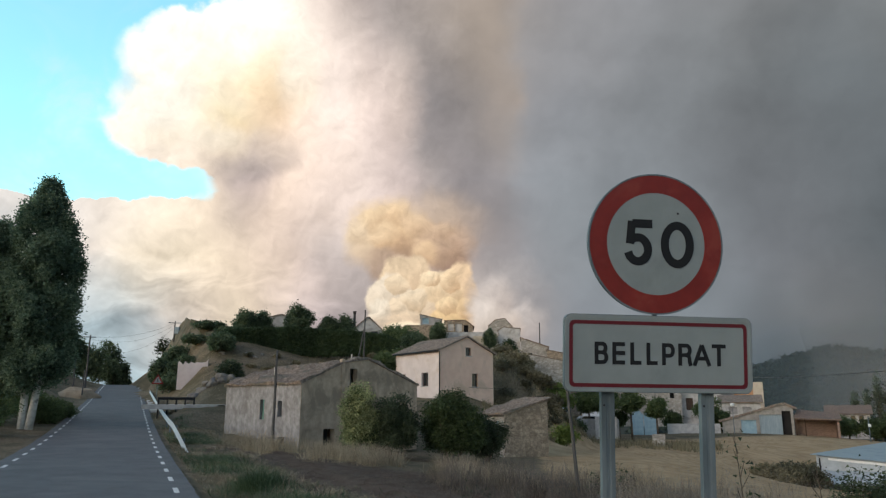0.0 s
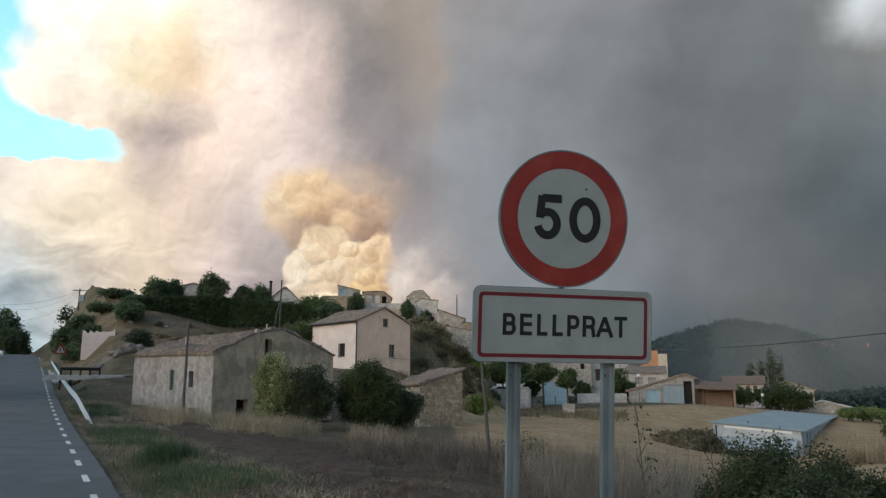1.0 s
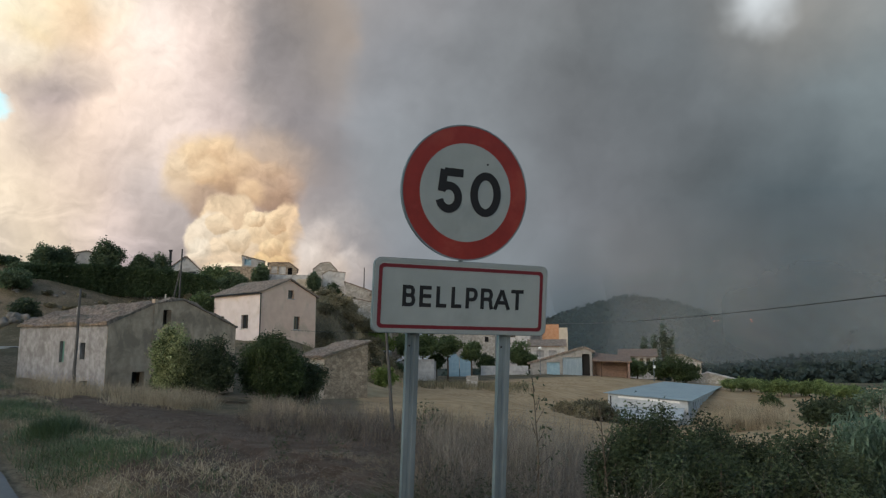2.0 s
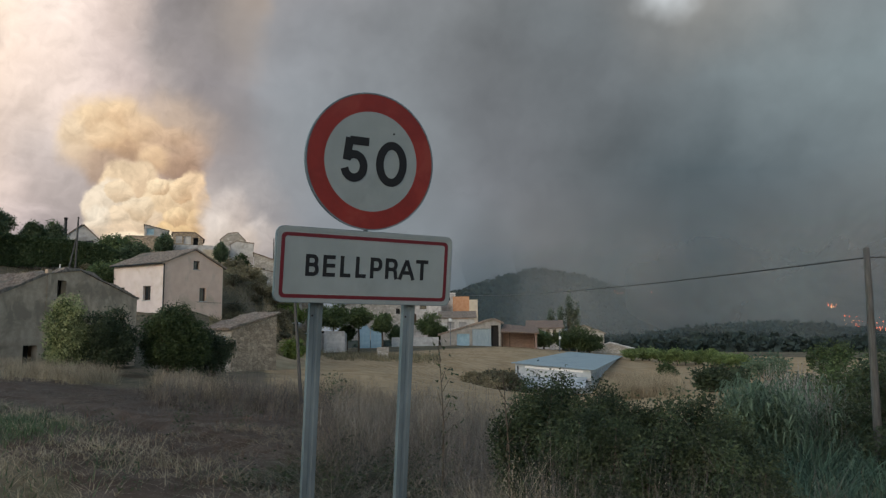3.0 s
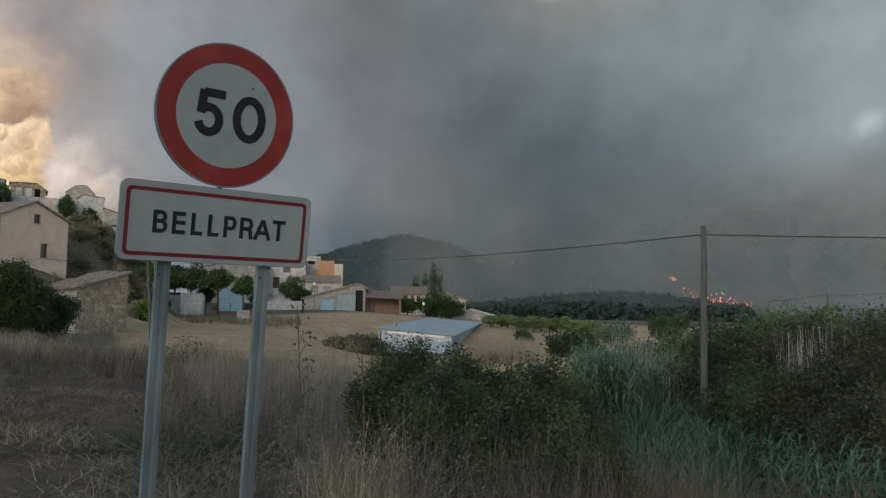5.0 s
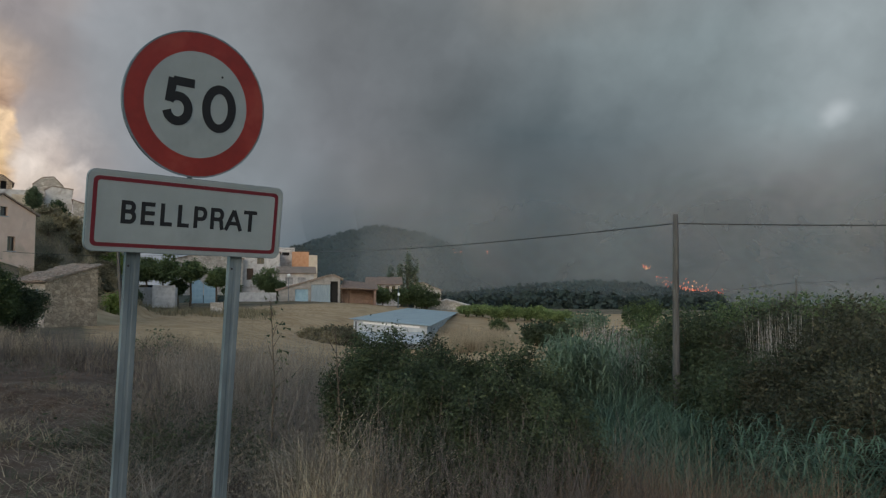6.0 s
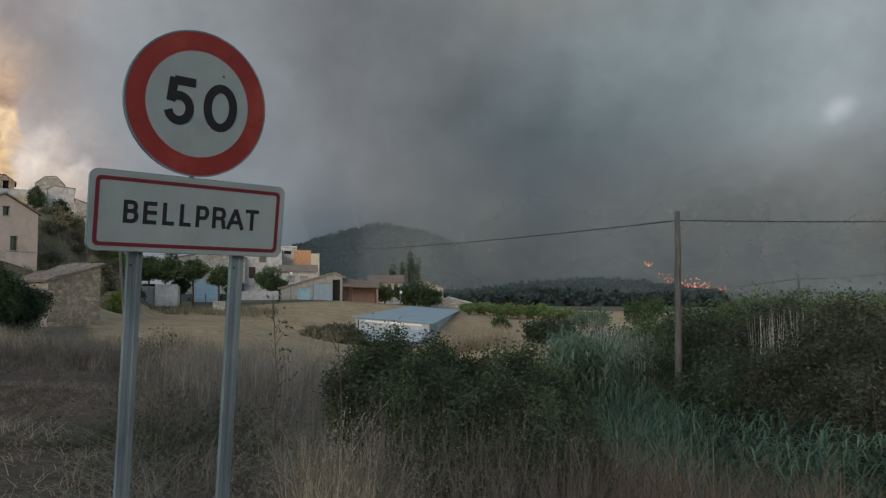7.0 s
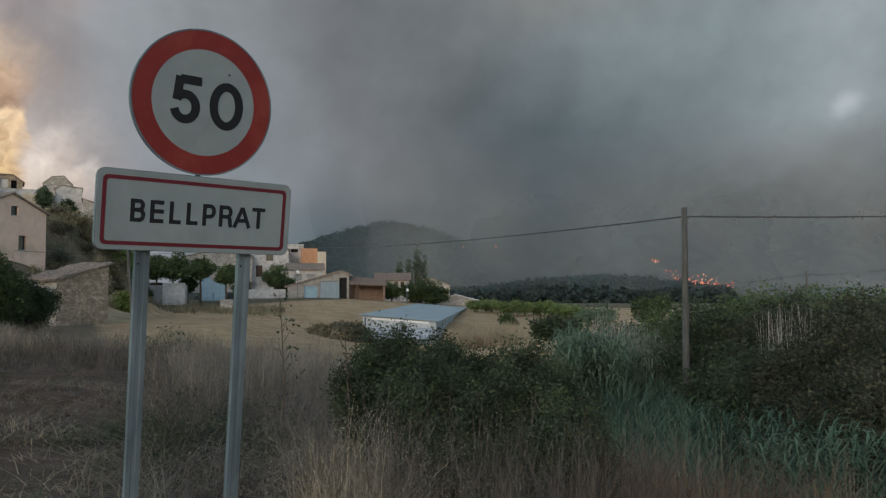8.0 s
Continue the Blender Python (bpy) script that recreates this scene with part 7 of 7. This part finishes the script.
for deg, dist, rx_, top, n_, tone_ in ((52.0, 21.5, 1.6, -1.6, 15000, 0), (55.0, 22.0, 2.0, -1.2, 16000, 0), (58.4, 20.5, 2.0, -1.3, 18000, 1), (61.8, 18.5, 2.0, -1.2, 20000, 1), (65.0, 16.5, 2.0, -1.4, 18000, 1), (62.8, 15.5, 1.6, -4.6, 14000, 1), (57.0, 18.6, 1.5, -4.5, 13000, 0), (53.3, 19.8, 1.2, -5.0, 11000, 0),
                                       (50.6, 27.0, 2.0, -1.7, 8000, 2), (54.0, 28.0, 2.4, -0.9, 9000, 2), (57.5, 27.0, 2.4, -0.5, 9000, 2), (61.0, 25.0, 2.4, -0.5, 9000, 2), (64.5, 22.0, 2.4, -0.7, 9000, 2), (46.6, 30.0, 1.6, -3.0, 6000, 0), (48.6, 24.0, 1.1, -5.2, 7000, 0),
                                       (60.2, 16.6, 1.4, -4.6, 13000, 1), (64.6, 14.6, 1.5, -4.2, 14000, 1), (67.5, 14.0, 1.6, -3.0, 12000, 1), (58.6, 15.2, 1.1, -6.3, 11000, 1), (61.2, 13.6, 1.1, -6.4, 11000, 1), (63.8, 12.6, 1.2, -5.8, 12000, 1), (67.5, 22.0, 2.6, -0.2, 8000, 2), (55.6, 16.8, 1.1, -5.0, 9000, 0), (57.8, 16.6, 1.1, -4.6, 9000, 1), (50.8, 22.6, 1.1, -5.6, 8000, 0), (55.2, 19.0, 1.1, -6.0, 9000, 0), (68.5, 17.0, 2.0, -1.2, 14000, 1)):
    x_, y_ = bearing(deg, dist)
    z_ = ground_at(x_, y_)
    bush("bramble_thicket", ("tangled dark green thicket behind the ditch", "tangled bramble thicket with rusty green leaves", "light green shrubs behind the brambles")[tone_], x_, y_, z_, rx_, rx_, rise(top, dist) - z_, (L_DARK, L_BRAMBLE, L_VILLAGE)[tone_], int(n_ * (1.55 if dist < 20 else 1.0)), 0.0024 * dist + 0.004, 30, 0.3, 18, scatter=2.4)

# dark bush in the foreground
for deg, dist, rx_, top, n_ in ((27.9, 8.3, 0.42, -3.9, 9000), (29.4, 8.4, 0.55, -4.3, 13000), (31.2, 8.5, 0.65, -4.5, 15000), (33.3, 8.5, 0.7, -4.8, 15000), (35.4, 8.4, 0.75, -5.2, 15000), (37.6, 8.2, 0.7, -5.4, 15000), (39.6, 8.2, 0.65, -5.5, 13000), (41.5, 8.0, 0.55, -6.4, 9000),
                                (43.1, 7.7, 0.45, -8.6, 6000), (30.6, 7.9, 0.55, -6.2, 11000), (33.2, 7.7, 0.65, -6.9, 12000), (36.4, 7.6, 0.7, -7.4, 12000), (39.6, 7.4, 0.65, -8.4, 10000)):
    x_, y_ = bearing(deg, dist)
    z_ = ground_at(x_, y_)
    bush("wild_bush", "dense dark green bush with small leaves beside dry grass", x_, y_, z_, rx_, rx_, rise(top, dist) - z_, L_THICKET, int(n_ * 2.6), 0.02, 44, 0.22, 20, scatter=2.6)


def twigs(points, height, lean, width, sides=5):
    """Dead branching stems."""
    v, f, tips = blades(points, height, lean, width, 0.2)
    vs, fs, k0 = [v], [f], len(v)
    mid = points + (tips - points) * (0.3 + 0.5 * rng.random((len(points), 1)))
    for _ in range(sides):
        mid = points + (tips - points) * (0.25 + 0.6 * rng.random((len(points), 1)))
        v2, f2, _t = blades(mid, height * 0.42, 1.3, width * 0.6, 0.2, 2)
        vs.append(v2)
        fs += [f2 + k0]
        k0 += len(v2)
    return np.concatenate(vs), np.concatenate(fs)


def kept(x, y, ok):
    return x[ok], y[ok]


def tufts(x, y, per, spread, height, lean, width, curl=0.4, segs=3):
    """Grass in tufts: blades that fan out from shared roots, each tuft of its own height."""
    n = len(x)
    grow = np.repeat(0.5 + 0.8 * rng.random(n), per)
    xx, yy = np.repeat(x, per) + rng.normal(size=n * per) * spread, np.repeat(y, per) + rng.normal(size=n * per) * spread
    p = on_land(xx, yy)
    v, f, tips = blades(np.zeros((n * per, 3)), height, lean, width, curl, segs)
    k_ = len(v) // (n * per)
    v = v * np.repeat(np.stack([np.ones(n * per), np.ones(n * per), grow], 1), k_, 0) + np.repeat(p, k_, 0)
    return v, f, tips * np.stack([np.ones(n * per), np.ones(n * per), grow], 1) + p


def patchy(x, y, k, lo, hi):
    """A share between lo and hi that wanders over the ground."""
    w = np.sin(x * k + 1.7 * np.sin(y * k * 0.6)) * np.sin(y * k * 1.2 + x * k * 0.5) + 0.5 * np.sin(x * k * 2.7 - y * k * 2.1)
    return lo + (hi - lo) * np.clip(0.5 + 0.5 * w, 0, 1)


def thinned(n, deg0, deg1, d0, d1, k=1.2, lo=0.1, hi=1.0):
    x, y = sector(n, deg0, deg1, d0, d1)
    return kept(x, y, (across(x, y) > 2.3) & (rng.random(n) < patchy(x, y, k, lo, hi)))


# tangled dead weeds and grass beyond the sign
for n_, d0_, d1_, per_, hh, mat_, lab in ((560, 8.4, 13.5, 26, 0.42, DEAD_GRASS, "grey-brown tangled dead grass beyond the sign"), (620, 13, 23, 24, 0.55, DEAD_GRASS, "grey-brown dead grass at the field edge"),
                                          (170, 8.4, 20, 18, 0.55, DRY_GRASS, "straw-coloured tufts among dead weeds")):
    x, y = thinned(n_, 11.0, 34, d0_, d1_, 1.0, 0.0, 0.95)
    v, f, tips = tufts(x, y, per_, 0.16, hh, 1.9, 0.008, 1.0, 3)
    stuff("dry_grass", lab, "grass", v, f, mat_)
x, y = thinned(230, 11.5, 27, 9, 20)
v, f = twigs(np.repeat(on_land(x, y), 6, 0) + rng.normal(size=(len(x) * 6, 3)) * [0.1, 0.1, 0], 0.8, 1.0, 0.007, 7)
stuff("dead_brush", "tall grey dead weeds at the field edge", "brush", v, f, DEAD_TWIG)
x, y = thinned(210, 13, 27.5, 11, 17, 0.9, 0.25, 1.0)
d_ = np.hypot(x, y)
hh = np.repeat(np.clip(EYE - d_ * np.tan(np.radians(3.7 + 0.5 * np.sin(x * 2.3))) - land(x, y), 0.5, 1.5), 8)
v, f = twigs(np.repeat(on_land(x, y), 8, 0) + rng.normal(size=(len(x) * 8, 3)) * [0.16, 0.16, 0], hh * 0.85, 0.75, 0.006, 11)
stuff("dead_brush", "pale feathery dead weeds before the stubble", "brush", v, f, FEATHER)
x, y = thinned(420, 11.5, 29, 7.0, 13, 1.5, 0.02, 1.0)
v, f, tips = tufts(x, y, 26, 0.14, 0.66, 2.1, 0.0062, 1.1, 4)
stuff("dry_grass", "pale bent dead grass in a dense tangle", "grass", v, f, FEATHER)
# the row of dry weeds between bare soil and stubble
x, y = thinned(330, -1, 13, 19, 27, 0.9, 0.0, 0.9)
v, f, tips = tufts(x, y, 26, 0.18, 0.55, 1.1, 0.01, 0.8)
stuff("dry_grass", "brown dry weeds between bare soil and stubble", "grass", v, f, DEAD_GRASS)
x, y = thinned(120, 0, 14, 18, 26, 0.5, 0.2, 1.0)
v, f = twigs(np.repeat(on_land(x, y), 6, 0) + rng.normal(size=(len(x) * 6, 3)) * [0.15, 0.15, 0], 0.85, 0.4, 0.01, 6)
stuff("dead_brush", "dark dead weed stalks beside the stubble", "brush", v, f, DEAD_TWIG)
# wild oats and straw in front of the bush
x, y = thinned(150, 23.6, 30.8, 5.7, 8.0, 2.8, 0.0, 1.0)
d_ = np.hypot(x, y)
hh = np.repeat(np.clip(EYE - d_ * np.tan(np.radians(np.interp(np.degrees(np.arctan2(x, y)), [20, 24, 28, 32], [9.6, 9.0, 7.9, 9.2]))) - land(x, y), 0.5, 1.45), 20)
v, f, tips = tufts(x, y, 20, 0.08, hh * 0.92, 0.5, 0.0062, 1.0, 4)
oats = stuff("wild_oats", "pale dry wild oats with drooping seed heads", "grass", v, f, OAT_STRAW)
tips = tips[rng.random(len(tips)) < 0.45]
heads_at = np.repeat(tips, 8, 0) + rng.normal(size=(len(tips) * 8, 3)) * [0.035, 0.035, 0.07] - [0, 0, 0.06]
v, f = leaf_quads(heads_at, 0.0095, 0.4, 0.0, 2.6)
cloud("seed_heads", v.tolist(), f.tolist(), DRY_OAT, oats)
# dead brush before the bush
x, y = thinned(120, 29, 47, 5.8, 7.6, 1.8, 0.05, 1.0)
d_ = np.hypot(x, y)
top_ = EYE - d_ * np.tan(np.radians(np.interp(np.degrees(np.arctan2(x, y)), [28, 34, 40, 47], [9.5, 9.8, 11.2, 13.0])))
hh = np.repeat(np.clip(top_ - land(x, y), 0.5, 1.6), 6)
v, f = twigs(np.repeat(on_land(x, y), 6, 0) + rng.normal(size=(len(x) * 6, 3)) * [0.08, 0.08, 0], hh, 1.1, 0.0055, 12)
stuff("dead_brush", "grey-brown dead branching brush on the bank", "brush", v, f, DEAD_TWIG)
x, y = thinned(80, 30, 47, 6.0, 7.8, 1.8, 0.1, 1.0)
v, f, tips = tufts(x, y, 16, 0.12, 0.6, 1.2, 0.006, 0.8)
stuff("dry_grass", "brown dead grass among the brush", "grass", v, f, DEAD_GRASS)
# brown grass above the ditch
x, y = thinned(330, 43.0, 61.5, 6.6, 10.0, 1.3, 0.05, 1.0)
d_ = np.hypot(x, y)
hh = np.clip(EYE - d_ * np.tan(np.radians(11.9 + 0.8 * np.sin(x * 3.1))) - land(x, y), 0.4, 1.5)
v, f, tips = tufts(x, y, 30, 0.12, np.repeat(hh, 30), 0.8, 0.006, 0.6)
stuff("dry_grass", "brown dry grass above the ditch", "grass", v, f, BROWN_GRASS)
# green weeds: a patch beyond the posts, scattered ones on the soil
x, y = thinned(240, 12, 22, 8.6, 12.5, 1.4, 0.0, 0.9)
x2, y2 = thinned(22, -4, 12, 9, 18, 0.9, 0.3, 0.9)
x, y = np.concatenate([x, x2]), np.concatenate([y, y2])
c = np.repeat(on_land(x, y), 60, 0)
c = c + rng.normal(size=c.shape) * [0.13, 0.13, 0.0] + np.abs(rng.normal(size=(len(c), 1))) * [0, 0, 0.2]
v, f = leaf_quads(c, 0.022, 0.5, 0.2, 2.4)
stuff("verge_weeds", "small green weeds among dry grass", "weeds", v, f, WEED)
x, y = thinned(200, 8, 24, 8.3, 11.0, 1.4, 0.0, 1.0)
v, f, tips = tufts(x, y, 22, 0.12, 0.32, 1.1, 0.008, 0.8)
stuff("green_grass", "dull green grass at the foot of the weeds", "grass", v, f, WEED)
# green grass between road and field
q_s = 6 + 46 * rng.random(30000)
q_q = 3.1 + 0.7 * rng.normal(size=30000)
x, y = q_s * RDX + q_q * RDY, q_s * RDY - q_q * RDX
x, y = kept(x, y, (q_q > 1.95) & (np.sin(q_s * 0.5) + 0.6 * np.sin(q_s * 1.3 + 1) + rng.normal(size=30000) * 0.4 > 0.1))
v, f, tips = blades(on_land(x, y), 0.26, 1.2, 0.014, 0.8, 2)
stuff("green_grass", "green grass beside the road edge", "grass", v, f, VERGE_GREEN)
q_s = 5 + 60 * rng.random(16000)
q_q = 2.3 + 0.45 * rng.normal(size=16000)
x, y = q_s * RDX + q_q * RDY, q_s * RDY - q_q * RDX
x, y = kept(x, y, (q_q > 1.9) & (rng.random(16000) < patchy(x, y, 1.1, 0.1, 1.0)))
v, f, tips = blades(on_land(x, y), 0.14, 1.6, 0.012, 0.8, 2)
stuff("dry_grass", "short dry grass along the asphalt edge", "grass", v, f, DRY_GRASS)
q_s = 6 + 44 * rng.random(2600)
q_q = 2.2 + 2.6 * rng.random(2600)
x, y = q_s * RDX + q_q * RDY, q_s * RDY - q_q * RDX
x, y = kept(x, y, rng.random(2600) < patchy(x, y, 0.8, 0.0, 0.7))
v, f, tips = tufts(x, y, 14, 0.14, 0.2, 1.8, 0.011, 0.9, 2)
stuff("dry_grass", "flattened tan grass on the road verge", "grass", v, f, STRAW_TUFT)
x, y = bearing(-13.5, 20)
x, y = x + rng.normal(size=1500) * 0.3, y + rng.normal(size=1500) * 0.4
v, f, tips = blades(on_land(x, y), 0.5, 0.9, 0.014, 0.8)
stuff("green_tussock", "thick dark green grass tussock on the verge", "grass", v, f, VERGE_GREEN)
# broken straw and litter lying on the bare field
for n_, d0_, d1_, ln_, w_, mat_, lab in ((46000, 7, 30, 0.07, 0.011, LITTER, "broken straw and stalks on bare soil"), (9000, 7, 15, 0.1, 0.006, STRAW_TUFT, "pale cut straw strewn over bare soil"), (5000, 7, 17, 0.12, 0.012, RUSTY, "rust-brown dead twigs lying on bare soil")):
    x, y = sector(n_, -14, 22, d0_, d1_)
    x, y = kept(x, y, (across(x, y) > 4.2) & (rng.random(len(x)) < patchy(x, y, 0.9 if mat_ is LITTER else 1.7, 0.0, 0.9)))
    v, f, tips = blades(on_land(x, y, 0.015), ln_, 6.0 if mat_ is LITTER else 4.0, w_, 0.2, 2)
    stuff("field_litter", lab, "straw", v, f, mat_)
x, y = thinned(60, 2, 20, 7.6, 10.5, 1.6, 0.1, 1.0)
v, f, tips = tufts(x, y, 24, 0.12, 0.2, 1.2, 0.008, 0.8)
stuff("green_grass", "dull green weeds springing from bare soil", "grass", v, f, WEED)
# tall dry grass along the far edge of the soil, in tufts
x, y = sector(2600, -16, 16, 24, 38)
edge_n = y + 0.5 * x
x, y = kept(x, y, (across(x, y) > 6.0) & (np.abs(edge_n - 30 + 2.0 * np.sin(x * 0.6)) < 3.6) & (np.sin(x * 1.3) + np.sin(x * 3.1 + y) * 0.8 + rng.normal(size=len(x)) * 0.3 > 0.35))
v, f, tips = tufts(x, y, 24, 0.16, 0.72, 0.9, 0.013, 0.7)
stuff("dry_grass", "tall straw-coloured tufts before the farmhouse", "grass", v, f, STRAW_TUFT)
x, y = sector(560, -17, -3, 33, 42.5)
x, y = kept(x, y, (across(x, y) > 5.0) & (rng.random(len(x)) < 0.75))
x, y = kept(x, y, rng.random(len(x)) < patchy(x, y, 0.8, 0.1, 1.0))
v, f, tips = tufts(x, y, 26, 0.2, 0.75, 0.8, 0.016, 0.7)
stuff("dry_grass", "tall straw-coloured tufts at the farmhouse foot", "grass", v, f, STRAW_TUFT)
x, y = sector(900, 32.6, 37.4, 54, 76)
v, f, tips = tufts(x, y, 18, 0.4, 1.25, 0.5, 0.03)
stuff("dry_grass", "tall dry grass beside the metal shed", "grass", v, f, STRAW_TUFT)
x, y = sector(26000, 3, 16, 62, 107)
x, y = kept(x, y, land(x, y) > 0.8)
v, f, tips = blades(on_land(x, y), 0.6, 0.9, 0.05, 0.6, 2)
stuff("bank_grass", "dry grass and scrub on the bank", "grass", v, f, SCRUB)
x, y = sector(5000, 7, 20, 82, 94)
x, y = kept(x, y, rng.random(len(x)) < patchy(x, y, 0.5, 0.0, 1.0))
v, f, tips = blades(on_land(x, y), 0.8, 0.6, 0.06, 0.5, 2)
stuff("bank_grass", "brown dry weeds along the top of the field", "grass", v, f, SCRUB)
x, y = sector(20000, -18, 8, 58, 84)
x, y = kept(x, y, (across(x, y) > 6) & (rng.random(len(x)) < patchy(x, y, 0.4, 0.1, 1.0)))
v, f, tips = blades(on_land(x, y), 0.17, 1.4, 0.03, 0.6)
stuff("bank_grass", "short dry grass on the terrace slope", "grass", v, f, SCRUB)


def sapling(deg, dist, height, leaves, label, leaf_mat):
    x_, y_ = bearing(deg, dist)
    z_ = ground_at(x_, y_)
    t = thing("sapling", pose(x_, y_, z_), label, "sapling")
    bm = tube(bmesh.new(), [(0, 0, -0.1), (0.03, 0, height * 0.5), (-0.02, 0.02, height)], [0.011, 0.008, 0.003], 6)
    ends = []
    for i in range(9):
        a_, u = random.uniform(0, 6.28), 0.35 + 0.6 * i / 9
        e_ = (math.cos(a_) * 0.28 * (1.2 - u), math.sin(a_) * 0.28 * (1.2 - u), height * u + 0.18)
        part("twig", tube(bmesh.new(), [(0, 0, height * u), e_], [0.006, 0.003], 4), BARK, t)
        ends.append(e_)
    part("stem", bm, BARK, t)
    if leaves:
        c_ = np.repeat(np.array(ends), leaves, 0) + rng.normal(size=(len(ends) * leaves, 3)) * 0.07
        v, f = leaf_quads(c_, 0.036)
        cloud("leaves", v.tolist(), f.tolist(), leaf_mat, t)
    return t


sapling(21.0, 9.0, rise(-0.8, 9) - ground_at(*bearing(21.0, 9)), 7, "thin sapling with sparse leaves in dead grass", WEED)
sapling(26.0, 8.0, rise(-3.0, 8) - ground_at(*bearing(26.0, 8)), 0, "leafless dead sapling beside the bush", WEED)
for deg_ in (11.6, 12.3, 13.1):
    sapling(deg_, 17.0, rise(-3.2 - 0.3 * abs(deg_ - 12.3), 17.0) - ground_at(*bearing(deg_, 17.0)), 7, "dark leafy weed stalk at the stubble edge", L_DARK)
